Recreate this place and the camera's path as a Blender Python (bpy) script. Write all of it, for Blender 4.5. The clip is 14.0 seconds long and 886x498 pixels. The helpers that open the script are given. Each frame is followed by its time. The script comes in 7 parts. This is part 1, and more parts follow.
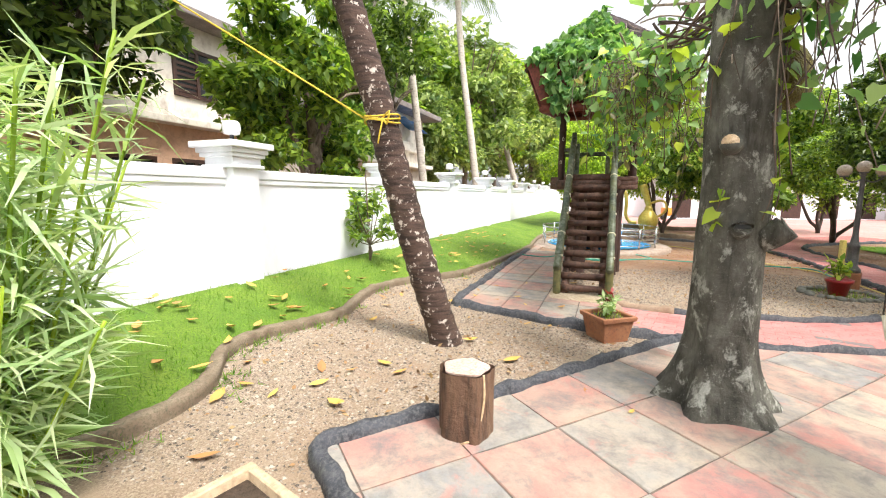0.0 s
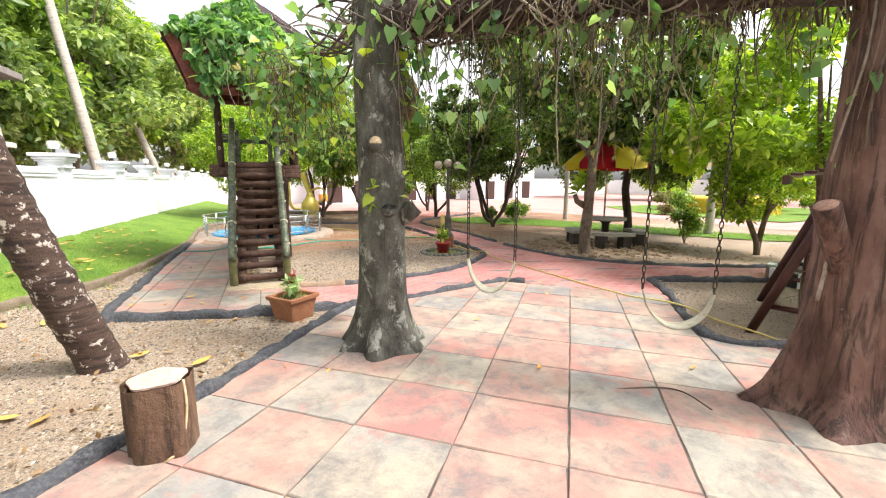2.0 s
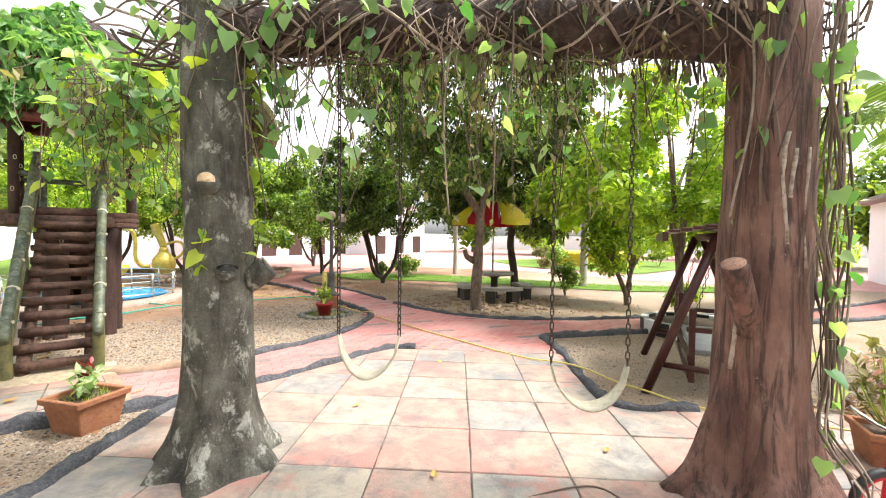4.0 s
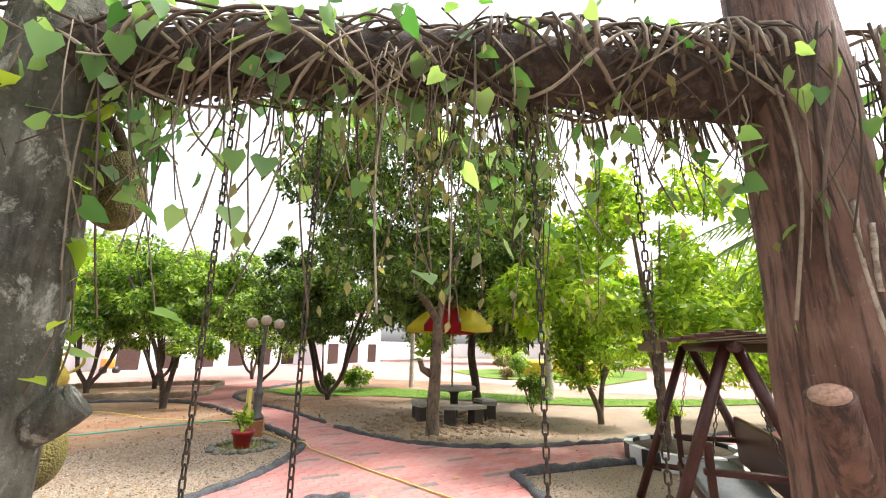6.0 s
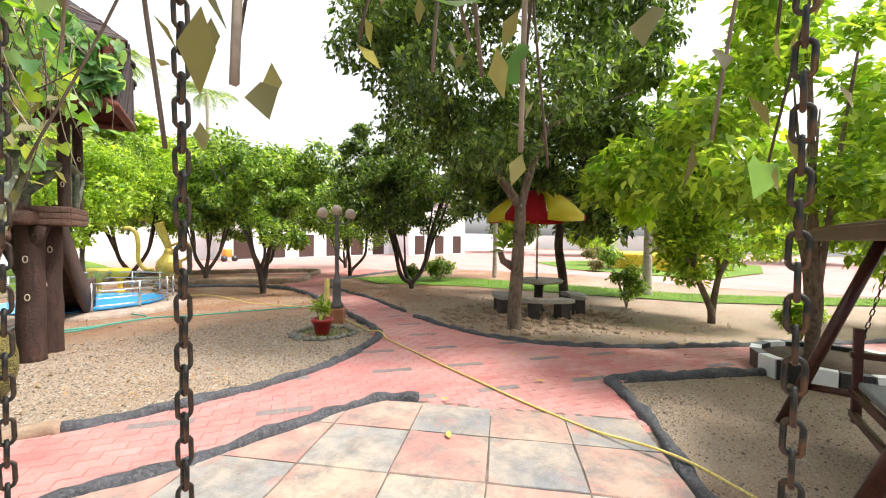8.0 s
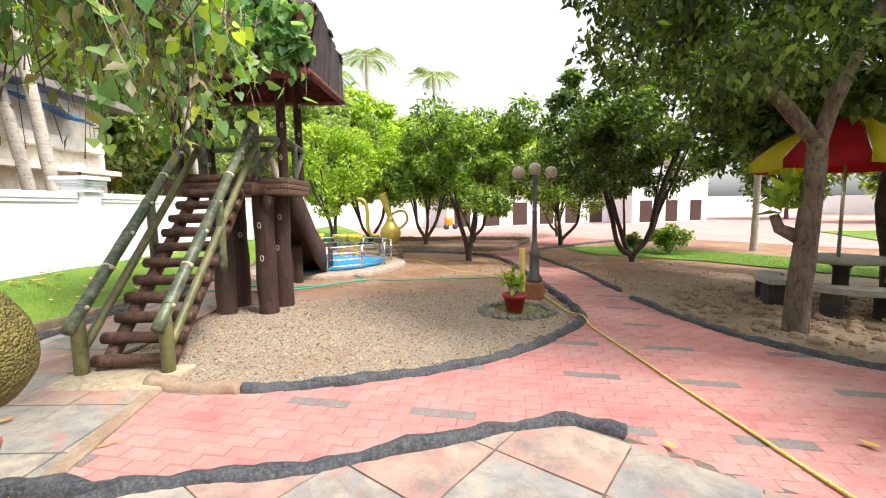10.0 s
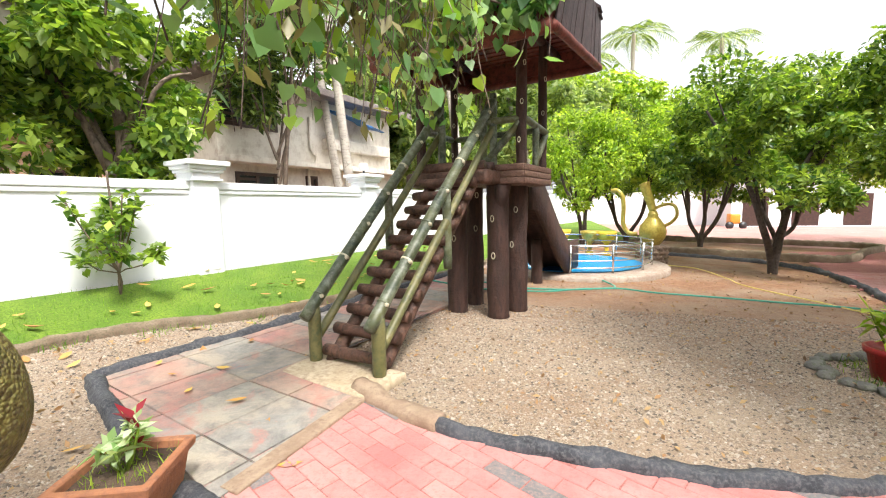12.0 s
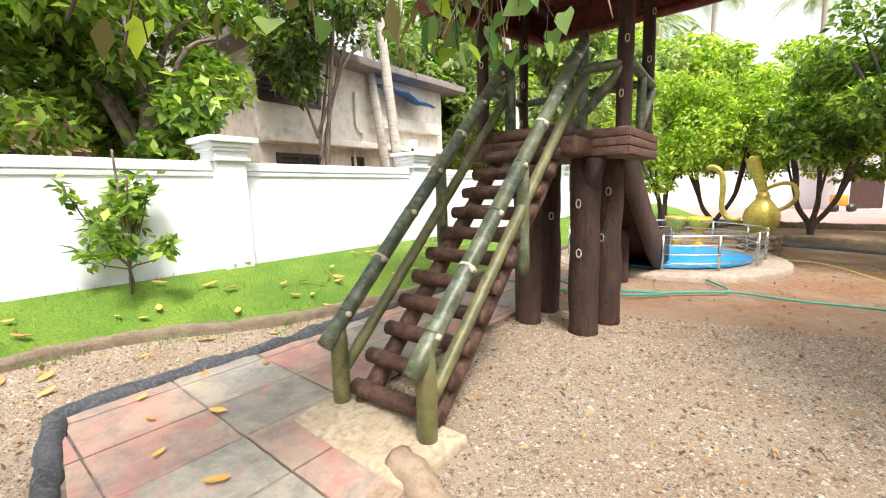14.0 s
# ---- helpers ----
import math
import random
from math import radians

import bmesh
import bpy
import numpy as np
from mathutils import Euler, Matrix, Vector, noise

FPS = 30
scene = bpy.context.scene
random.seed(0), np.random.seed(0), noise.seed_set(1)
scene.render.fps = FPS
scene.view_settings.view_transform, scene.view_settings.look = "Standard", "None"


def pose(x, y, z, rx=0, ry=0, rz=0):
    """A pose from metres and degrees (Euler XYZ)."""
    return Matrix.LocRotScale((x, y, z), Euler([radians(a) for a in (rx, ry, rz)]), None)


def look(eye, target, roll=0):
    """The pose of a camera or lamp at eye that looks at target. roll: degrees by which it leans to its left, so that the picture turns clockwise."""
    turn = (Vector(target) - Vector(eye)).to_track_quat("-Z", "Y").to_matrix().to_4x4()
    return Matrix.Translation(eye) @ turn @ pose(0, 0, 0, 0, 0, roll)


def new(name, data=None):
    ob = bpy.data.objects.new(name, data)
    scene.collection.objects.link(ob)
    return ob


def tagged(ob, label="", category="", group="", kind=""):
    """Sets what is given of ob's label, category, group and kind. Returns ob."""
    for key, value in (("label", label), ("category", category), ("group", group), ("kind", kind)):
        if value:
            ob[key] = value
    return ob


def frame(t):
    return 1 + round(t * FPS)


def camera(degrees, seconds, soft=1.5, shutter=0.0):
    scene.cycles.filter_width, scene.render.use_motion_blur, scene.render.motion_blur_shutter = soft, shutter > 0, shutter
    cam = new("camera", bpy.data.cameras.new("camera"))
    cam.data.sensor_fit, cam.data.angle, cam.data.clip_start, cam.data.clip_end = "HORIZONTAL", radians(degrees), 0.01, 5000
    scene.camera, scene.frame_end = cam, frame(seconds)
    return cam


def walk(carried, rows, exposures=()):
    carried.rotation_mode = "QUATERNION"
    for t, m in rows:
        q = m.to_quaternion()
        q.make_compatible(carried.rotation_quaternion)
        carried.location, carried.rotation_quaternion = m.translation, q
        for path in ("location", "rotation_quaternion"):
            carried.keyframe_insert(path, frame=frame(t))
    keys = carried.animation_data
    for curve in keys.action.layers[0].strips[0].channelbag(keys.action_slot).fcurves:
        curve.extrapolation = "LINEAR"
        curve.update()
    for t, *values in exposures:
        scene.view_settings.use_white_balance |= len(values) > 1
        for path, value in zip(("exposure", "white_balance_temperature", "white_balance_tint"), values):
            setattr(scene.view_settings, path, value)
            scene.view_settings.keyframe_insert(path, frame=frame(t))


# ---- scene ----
cam = camera(93.9, 14.0, soft=1.1)
PATH = [
    (0, (0.143, 0.221, 1.501), (0.022, 2.2, 1.237), 0.2),
    (0.5, (0.14, 0.13, 1.468), (0.523, 2.072, 1.183), 0.1),
    (1, (0.097, 0.018, 1.484), (0.918, 1.816, 1.175), 0.3),
    (1.5, (0.007, 0.009, 1.496), (1.125, 1.637, 1.179), 0.2),
    (2, (-0.067, 0.025, 1.509), (1.228, 1.516, 1.191), 0.1),
    (2.5, (-0.039, 0.072, 1.508), (1.358, 1.47, 1.205), -0.0),
    (3, (0.125, 0.172, 1.505), (1.615, 1.481, 1.246), 0.2),
    (3.5, (0.306, 0.278, 1.491), (1.879, 1.498, 1.306), 0.4),
    (4, (0.526, 0.438, 1.503), (2.179, 1.562, 1.449), 0.6),
    (4.2, (0.621, 0.487, 1.51), (2.298, 1.578, 1.526), 0.7),
    (6.5, (1.531, 0.93, 1.541), (3.233, 1.863, 2.025), 0.6),
    (7, (1.771, 1.032, 1.571), (3.471, 2.059, 1.812), 0.5),
    (9.3, (2.874, 1.803, 1.382), (4.064, 3.4, 1.198), -0.2),
    (9.5, (2.961, 1.885, 1.397), (4.056, 3.548, 1.206), -0.8),
    (10, (3.18, 2.072, 1.406), (3.87, 3.938, 1.203), -1.0),
    (10.5, (3.257, 2.291, 1.364), (3.629, 4.246, 1.171), -1.3),
    (11, (3.32, 2.587, 1.378), (3.378, 4.578, 1.198), -1.8),
    (11.5, (3.389, 2.901, 1.375), (3.1, 4.871, 1.189), -1.9),
    (12, (3.385, 3.187, 1.361), (2.919, 5.121, 1.155), -1.1),
    (12.5, (3.296, 3.461, 1.365), (2.734, 5.367, 1.14), -1.2),
    (13, (3.198, 3.761, 1.346), (2.562, 5.639, 1.089), -1.3),
    (13.5, (3.111, 4.006, 1.357), (2.44, 5.869, 1.079), -1.4),
    (14, (2.969, 4.249, 1.353), (2.269, 6.102, 1.072), -1.6),
]
walk(cam, [(t, look(eye, target, roll)) for t, eye, target, roll in PATH],
     ((0, 1.55), (1, 1.5), (2.5, 1.7), (4, 1.9), (6.5, 1.75), (9.5, 1.55), (12, 1.6), (14, 1.6)))

# ---- ground shape, world frame of wall and tower ----
S_DIR, R_DIR, ORIGIN = Vector((0.309, 0.951, 0)), Vector((0.951, -0.309, 0)), Vector((1.84, 6.24, 0))


def G(x):
    """Height of the gently falling ground."""
    return -0.025 * (min(max(x, -4.0), 14.0) - 1.6)


def W(a, b, z=0.0):
    """World point from distances along and across the boundary wall."""
    p = ORIGIN + S_DIR * a + R_DIR * b
    return Vector((p.x, p.y, z))


YAW = math.degrees(math.atan2(S_DIR.y, S_DIR.x))

# ---- world and light ----
world = bpy.data.worlds.new("sky")
scene.world = world
world.use_nodes = True
wn = world.node_tree.nodes
sky = wn.new("ShaderNodeTexSky")
sky.sky_type, sky.sun_disc = "NISHITA", False
sky.sun_elevation, sky.sun_rotation = radians(58), radians(140)
sky.air_density, sky.dust_density, sky.ozone_density = 1.0, 4.0, 1.0
hsv = wn.new("ShaderNodeHueSaturation")
hsv.inputs["Saturation"].default_value = 0.12
world.node_tree.links.new(sky.outputs[0], hsv.inputs["Color"])
world.node_tree.links.new(hsv.outputs[0], wn["Background"].inputs["Color"])
wn["Background"].inputs["Strength"].default_value = 0.13
sun_data = bpy.data.lights.new("sun", "SUN")
sun_data.energy, sun_data.angle, sun_data.color = 1.5, radians(12), (1.0, 0.95, 0.86)
sun = new("sun", sun_data)
sun.matrix_world = look((0, 0, 20), (-4.6, 5.5, 8))


# ---- materials ----
def material(name, build, rough=0.8, metal=0.0, bump=0.0, bump_scale=40.0, spec=0.5):
    m = bpy.data.materials.new(name)
    m.use_nodes = True
    nt = m.node_tree
    bsdf = nt.nodes["Principled BSDF"]
    bsdf.inputs["Roughness"].default_value = rough
    bsdf.inputs["Metallic"].default_value = metal
    bsdf.inputs["Specular IOR Level"].default_value = spec
    col = build(nt)
    if col is not None:
        nt.links.new(col, bsdf.inputs["Base Color"])
    if bump:
        n = noise_tex(nt, bump_scale, 6, 0.65)
        b = nt.nodes.new("ShaderNodeBump")
        b.inputs["Strength"].default_value = bump
        b.inputs["Distance"].default_value = 0.02
        nt.links.new(n, b.inputs["Height"])
        nt.links.new(b.outputs[0], bsdf.inputs["Normal"])
    return m


def coords(nt, kind="Object"):
    for n in nt.nodes:
        if n.type == "TEX_COORD":
            return n.outputs[kind]
    return nt.nodes.new("ShaderNodeTexCoord").outputs[kind]


def noise_tex(nt, scale, detail=4, rough=0.55, stretch=None, world_space=False, distort=0.0):
    n = nt.nodes.new("ShaderNodeTexNoise")
    n.inputs["Scale"].default_value = scale
    n.inputs["Detail"].default_value = detail
    n.inputs["Roughness"].default_value = rough
    n.inputs["Distortion"].default_value = distort
    if world_space:
        src = nt.nodes.new("ShaderNodeNewGeometry").outputs["Position"]
    else:
        src = coords(nt)
    if stretch:
        mp = nt.nodes.new("ShaderNodeMapping")
        mp.inputs["Scale"].default_value = stretch
        nt.links.new(src, mp.inputs["Vector"])
        src = mp.outputs[0]
    nt.links.new(src, n.inputs["Vector"])
    return n.outputs["Fac"]


def ramp(nt, fac, stops):
    r = nt.nodes.new("ShaderNodeValToRGB")
    el = r.color_ramp.elements
    while len(el) < len(stops):
        el.new(0.5)
    for e, (p, c) in zip(el, stops):
        e.position, e.color = p, (*c, 1)
    nt.links.new(fac, r.inputs["Fac"])
    return r.outputs["Color"]


def mix(nt, fac, a, b, blend="MIX"):
    m = nt.nodes.new("ShaderNodeMix")
    m.data_type, m.blend_type = "RGBA", blend
    for sock, v in ((m.inputs[0], fac), (m.inputs[6], a), (m.inputs[7], b)):
        if isinstance(v, (int, float)):
            sock.default_value = v
        elif isinstance(v, tuple):
            sock.default_value = (*v, 1)
        else:
            nt.links.new(v, sock)
    return m.outputs[2]


def random_of(nt, island=False):
    if island:
        return nt.nodes.new("ShaderNodeNewGeometry").outputs["Random Per Island"]
    return nt.nodes.new("ShaderNodeObjectInfo").outputs["Random"]


def two_tone(c1, c2, scale=6.0, c3=None, fine=60.0, stretch=None, wspace=False):
    """Broad blotches of two colours with a finer grain of a third."""
    def build(nt):
        a = ramp(nt, noise_tex(nt, scale, 5, 0.6, stretch, wspace), ((0.35, c1), (0.65, c2)))
        f = ramp(nt, noise_tex(nt, fine, 3, 0.7, stretch, wspace), ((0.45, (0, 0, 0)), (0.7, (1, 1, 1))))
        return mix(nt, f, a, c3 or tuple(0.6 * v for v in c1))
    return build


def leaf_material(name, dark, light, rough=0.45, trans=0.35):
    m = bpy.data.materials.new(name)
    m.use_nodes = True
    nt = m.node_tree
    bsdf = nt.nodes["Principled BSDF"]
    bsdf.inputs["Roughness"].default_value = rough
    c = ramp(nt, random_of(nt, True), ((0.0, dark), (0.75, tuple((a + b) / 2 for a, b in zip(dark, light))), (1.0, light)))
    nt.links.new(c, bsdf.inputs["Base Color"])
    tr = nt.nodes.new("ShaderNodeBsdfTranslucent")
    bright = mix(nt, 1.0, c, (1.6, 1.7, 0.7), "MULTIPLY")
    nt.links.new(bright, tr.inputs["Color"])
    ms = nt.nodes.new("ShaderNodeMixShader")
    ms.inputs[0].default_value = trans
    nt.links.new(bsdf.outputs[0], ms.inputs[1])
    nt.links.new(tr.outputs[0], ms.inputs[2])
    nt.links.new(ms.outputs[0], nt.nodes["Material Output"].inputs["Surface"])
    return m


def gravel_color(nt):
    a = ramp(nt, noise_tex(nt, 0.9, 5, 0.6, None, True), ((0.3, (0.28, 0.172, 0.104)), (0.46, (0.325, 0.232, 0.158)), (0.7, (0.38, 0.305, 0.228))))
    v = nt.nodes.new("ShaderNodeTexVoronoi")
    v.inputs["Scale"].default_value = 120
    nt.links.new(nt.nodes.new("ShaderNodeNewGeometry").outputs["Position"], v.inputs["Vector"])
    g = ramp(nt, v.outputs["Color"], ((0.1, (0.09, 0.066, 0.048)), (0.5, (0.285, 0.215, 0.155)), (0.9, (0.54, 0.45, 0.36))))
    c = mix(nt, ramp(nt, noise_tex(nt, 2.2, 4, 0.6, None, True), ((0.35, (0.15, 0.15, 0.15)), (0.65, (0.65, 0.65, 0.65)))), a, g)
    pos = nt.nodes.new("ShaderNodeSeparateXYZ")
    nt.links.new(nt.nodes.new("ShaderNodeNewGeometry").outputs["Position"], pos.inputs[0])
    far = nt.nodes.new("ShaderNodeMapRange")
    far.inputs[1].default_value, far.inputs[2].default_value = 7.4, 10.0
    nt.links.new(pos.outputs[1], far.inputs[0])
    wob = nt.nodes.new("ShaderNodeMath")
    wob.operation = "MULTIPLY"
    nt.links.new(far.outputs[0], wob.inputs[0])
    nt.links.new(ramp(nt, noise_tex(nt, 1.1, 5, 0.65, None, True), ((0.3, (0.15, 0.15, 0.15)), (0.6, (0.95, 0.95, 0.95)))), wob.inputs[1])
    earth = ramp(nt, noise_tex(nt, 9, 6, 0.7, None, True), ((0.35, (0.20, 0.085, 0.045)), (0.65, (0.32, 0.17, 0.09))))
    return mix(nt, wob.outputs[0], c, earth)


def brick_color(nt):
    c = ramp(nt, random_of(nt, True), ((0.0, (0.43, 0.13, 0.125)), (0.5, (0.48, 0.165, 0.155)), (1.0, (0.51, 0.21, 0.195))))
    s = ramp(nt, noise_tex(nt, 1.6, 6, 0.7, None, True), ((0.38, (0.08, 0.08, 0.08)), (0.70, (0.7, 0.7, 0.7))))
    c = mix(nt, s, c, (0.46, 0.32, 0.295))
    f = ramp(nt, noise_tex(nt, 35, 4, 0.7, None, True), ((0.5, (0, 0, 0)), (0.72, (0.5, 0.5, 0.5))))
    return mix(nt, f, c, (0.30, 0.11, 0.095))


def patio_color(stops):
    """Worn cement slab: a tint for each slab, pale and dark weathering across all."""
    def build(nt):
        c = ramp(nt, random_of(nt), stops)
        s = ramp(nt, noise_tex(nt, 1.9, 7, 0.66, None, True, 0.5), ((0.40, (0, 0, 0)), (0.62, (0.88, 0.88, 0.88))))
        c = mix(nt, s, c, (0.42, 0.34, 0.265))
        d = ramp(nt, noise_tex(nt, 4.2, 7, 0.75, None, True, 0.3), ((0.44, (0, 0, 0)), (0.66, (0.85, 0.85, 0.85))))
        c = mix(nt, d, c, (0.15, 0.145, 0.145))
        e = ramp(nt, noise_tex(nt, 2.7, 5, 0.7, (1.1, 0.9, 1), True, 0.8), ((0.54, (0, 0, 0)), (0.68, (0.75, 0.75, 0.75))))
        c = mix(nt, e, c, (0.45, 0.19, 0.16))
        f = ramp(nt, noise_tex(nt, 70, 3, 0.7, None, True), ((0.5, (0, 0, 0)), (0.75, (0.4, 0.4, 0.4))))
        return mix(nt, f, c, (0.22, 0.19, 0.165))
    return build


def ring_color(c1, c2, c3, freq):
    """Bark with uneven rings along z."""
    def build(nt):
        n = noise_tex(nt, 3.0, 5, 0.6, (1, 1, freq))
        c = ramp(nt, n, ((0.38, c1), (0.52, c2), (0.66, c1)))
        f = ramp(nt, noise_tex(nt, 16, 5, 0.7), ((0.575, (0, 0, 0)), (0.63, (1, 1, 1))))
        return mix(nt, f, c, c3)
    return build


def stem_color(nt):
    """Dry stems: most dark brown, some bleached, mottled along their length."""
    c = ramp(nt, random_of(nt, True), ((0.0, (0.055, 0.038, 0.030)), (0.55, (0.15, 0.105, 0.082)), (0.8, (0.30, 0.235, 0.19)), (1.0, (0.46, 0.39, 0.33))))
    f = ramp(nt, noise_tex(nt, 14, 4, 0.7), ((0.45, (0, 0, 0)), (0.7, (0.6, 0.6, 0.6))))
    return mix(nt, f, c, (0.10, 0.07, 0.055))


def lichen_bark(nt):
    """Dark grey-green bark, pale lichen patches with ragged edges, brown foot."""
    c = ramp(nt, noise_tex(nt, 5.0, 6, 0.65, (1, 1, 0.6)), ((0.32, (0.026, 0.024, 0.019)), (0.50, (0.085, 0.081, 0.065)), (0.68, (0.165, 0.162, 0.138))))
    streak = ramp(nt, noise_tex(nt, 9.0, 5, 0.7, (1.6, 1.6, 0.22), False, 0.4), ((0.50, (0, 0, 0)), (0.66, (0.75, 0.75, 0.75))))
    c = mix(nt, streak, c, (0.024, 0.020, 0.015))
    patch = ramp(nt, noise_tex(nt, 6.5, 9, 0.74, (1, 1, 0.7), False, 0.35), ((0.545, (0, 0, 0)), (0.62, (0.85, 0.85, 0.85))))
    c = mix(nt, patch, c, (0.40, 0.40, 0.355))
    speck = ramp(nt, noise_tex(nt, 42, 4, 0.7), ((0.62, (0, 0, 0)), (0.70, (0.6, 0.6, 0.6))))
    return mix(nt, speck, c, (0.28, 0.28, 0.24))


def fissured_bark(nt):
    """Red-brown moulded bark: dark upright fissures, greyish worn ridges, rusty blotches."""
    c = ramp(nt, noise_tex(nt, 3.6, 6, 0.62, (1, 1, 0.55)), ((0.34, (0.105, 0.048, 0.038)), (0.52, (0.22, 0.115, 0.09)), (0.70, (0.32, 0.20, 0.165))))
    fis = ramp(nt, noise_tex(nt, 12, 6, 0.66, (1.5, 1.5, 0.16), False, 0.5), ((0.40, (0.85, 0.85, 0.85)), (0.52, (0, 0, 0))))
    c = mix(nt, fis, c, (0.034, 0.017, 0.014))
    worn = ramp(nt, noise_tex(nt, 7.0, 8, 0.72, (1.3, 1.3, 0.4), False, 0.3), ((0.60, (0, 0, 0)), (0.70, (0.6, 0.6, 0.6))))
    c = mix(nt, worn, c, (0.30, 0.235, 0.20))
    speck = ramp(nt, noise_tex(nt, 55, 3, 0.7), ((0.66, (0, 0, 0)), (0.72, (0.7, 0.7, 0.7))))
    return mix(nt, speck, c, (0.36, 0.30, 0.26))


def add_fissures(m, strength, distance):
    """Upright cracks and ridges as relief."""
    nt = m.node_tree
    b = nt.nodes.new("ShaderNodeBump")
    b.inputs["Strength"].default_value, b.inputs["Distance"].default_value = strength, distance
    nt.links.new(noise_tex(nt, 12, 7, 0.68, (1.5, 1.5, 0.16), False, 0.5), b.inputs["Height"])
    nt.links.new(b.outputs[0], nt.nodes["Principled BSDF"].inputs["Normal"])


GRAVEL = material("gravel", gravel_color, 0.95, bump=0.9, bump_scale=70)
BRICK = material("red_paver", brick_color, 0.75, bump=0.35, bump_scale=90)
GREY_PAVER = material("grey_paver", two_tone((0.13, 0.13, 0.135), (0.20, 0.185, 0.185), 9, (0.30, 0.21, 0.19), wspace=True), 0.8, bump=0.3)
PATIO_PINK = material("pink_slab", patio_color(((0.0, (0.41, 0.165, 0.15)), (0.5, (0.42, 0.22, 0.185)), (1.0, (0.38, 0.23, 0.185)))), 0.72, bump=0.35, bump_scale=55)
PATIO_GREY = material("grey_slab", patio_color(((0.0, (0.19, 0.195, 0.21)), (0.45, (0.27, 0.265, 0.26)), (1.0, (0.39, 0.35, 0.29)))), 0.72, bump=0.35, bump_scale=55)
MORTAR = material("mortar", two_tone((0.09, 0.075, 0.065), (0.22, 0.17, 0.14), 2.5, (0.06, 0.052, 0.048), 14, wspace=True), 0.95, bump=0.4)
PATH_BED = material("path_bed", two_tone((0.36, 0.125, 0.115), (0.42, 0.19, 0.17), 5, wspace=True), 0.95, bump=0.4)
KERB = material("dark_kerb", two_tone((0.026, 0.028, 0.037), (0.065, 0.068, 0.082), 7, (0.12, 0.12, 0.125), 45, wspace=True), 0.75, bump=0.9, bump_scale=28)
EARTH_KERB = material("brown_kerb", two_tone((0.18, 0.125, 0.085), (0.28, 0.215, 0.155), 6, (0.12, 0.11, 0.07), wspace=True), 0.95, bump=0.7, bump_scale=30)
GRASS_SOIL = material("lawn_soil", two_tone((0.09, 0.18, 0.014), (0.17, 0.26, 0.025), 1.8, (0.06, 0.12, 0.012), 50, wspace=True), 0.95, bump=0.6, bump_scale=80)
GRASS = leaf_material("grass", (0.055, 0.155, 0.008), (0.22, 0.35, 0.025), 0.6, 0.36)
WHITE = material("white_paint", two_tone((0.80, 0.82, 0.86), (0.84, 0.85, 0.88), 2.0, (0.77, 0.79, 0.82), 9, (1, 1, 0.4)), 0.6, bump=0.06, bump_scale=60)
LAMP_GLASS = material("opal_glass", two_tone((0.82, 0.82, 0.8), (0.86, 0.86, 0.84), 3), 0.25)
CREAM = material("cream_render", two_tone((0.68, 0.62, 0.54), (0.76, 0.72, 0.65), 1.0, (0.50, 0.43, 0.36), 4, (1, 1, 0.8)), 0.85, bump=0.1)
PEACH = material("peach_render", two_tone((0.60, 0.36, 0.24), (0.66, 0.43, 0.30), 1.2, (0.46, 0.29, 0.2), 7), 0.85, bump=0.1)
DARK_WOOD = material("dark_window_wood", two_tone((0.045, 0.022, 0.018), (0.075, 0.035, 0.025), 8), 0.5)
GLASS = material("window_glass", two_tone((0.03, 0.035, 0.04), (0.05, 0.055, 0.06), 2), 0.08)
ROOF_CLAY = material("grey_roof_tile", two_tone((0.20, 0.17, 0.16), (0.32, 0.27, 0.25), 3), 0.85, bump=0.3)
LOG = material("painted_log", two_tone((0.065, 0.027, 0.018), (0.15, 0.075, 0.05), 5, (0.025, 0.012, 0.009), 16, (1, 1, 1)), 0.62, bump=0.8, bump_scale=22)
TOWER_LEG = material("brown_concrete_log", two_tone((0.040, 0.018, 0.014), (0.075, 0.034, 0.025), 6, (0.022, 0.011, 0.009), 26, (1, 1, 0.25)), 0.7, bump=0.8, bump_scale=24)
RED_WOOD = material("red_roof_boards", two_tone((0.14, 0.030, 0.022), (0.23, 0.055, 0.040), 7, (0.06, 0.016, 0.013), 18), 0.7, bump=0.3)
ROOF_SLAB = material("brown_roof_slab", two_tone((0.045, 0.030, 0.032), (0.085, 0.055, 0.055), 5, (0.026, 0.022, 0.026), 20), 0.8, bump=0.7, bump_scale=25)
BAMBOO = material("painted_bamboo", two_tone((0.035, 0.055, 0.04), (0.115, 0.12, 0.05), 3.2, (0.20, 0.22, 0.17), 14, (1, 1, 1)), 0.42, bump=0.2, bump_scale=18)
BAMBOO_OLIVE = material("olive_bamboo", two_tone((0.10, 0.10, 0.035), (0.19, 0.17, 0.07), 4, (0.07, 0.085, 0.04), 14), 0.45, bump=0.2, bump_scale=18)
DECK_WOOD = material("deck_plank_paint", two_tone((0.105, 0.052, 0.036), (0.20, 0.11, 0.08), 4, (0.05, 0.025, 0.018), 14, (3, 3, 8)), 0.65, bump=0.8, bump_scale=18)
RING_PAINT = material("cream_ring_paint", two_tone((0.62, 0.56, 0.42), (0.70, 0.65, 0.50), 20), 0.6)
PALM_BARK = material("palm_bark", ring_color((0.028, 0.016, 0.012), (0.085, 0.050, 0.038), (0.52, 0.45, 0.40), 7), 0.9, bump=0.8, bump_scale=20)
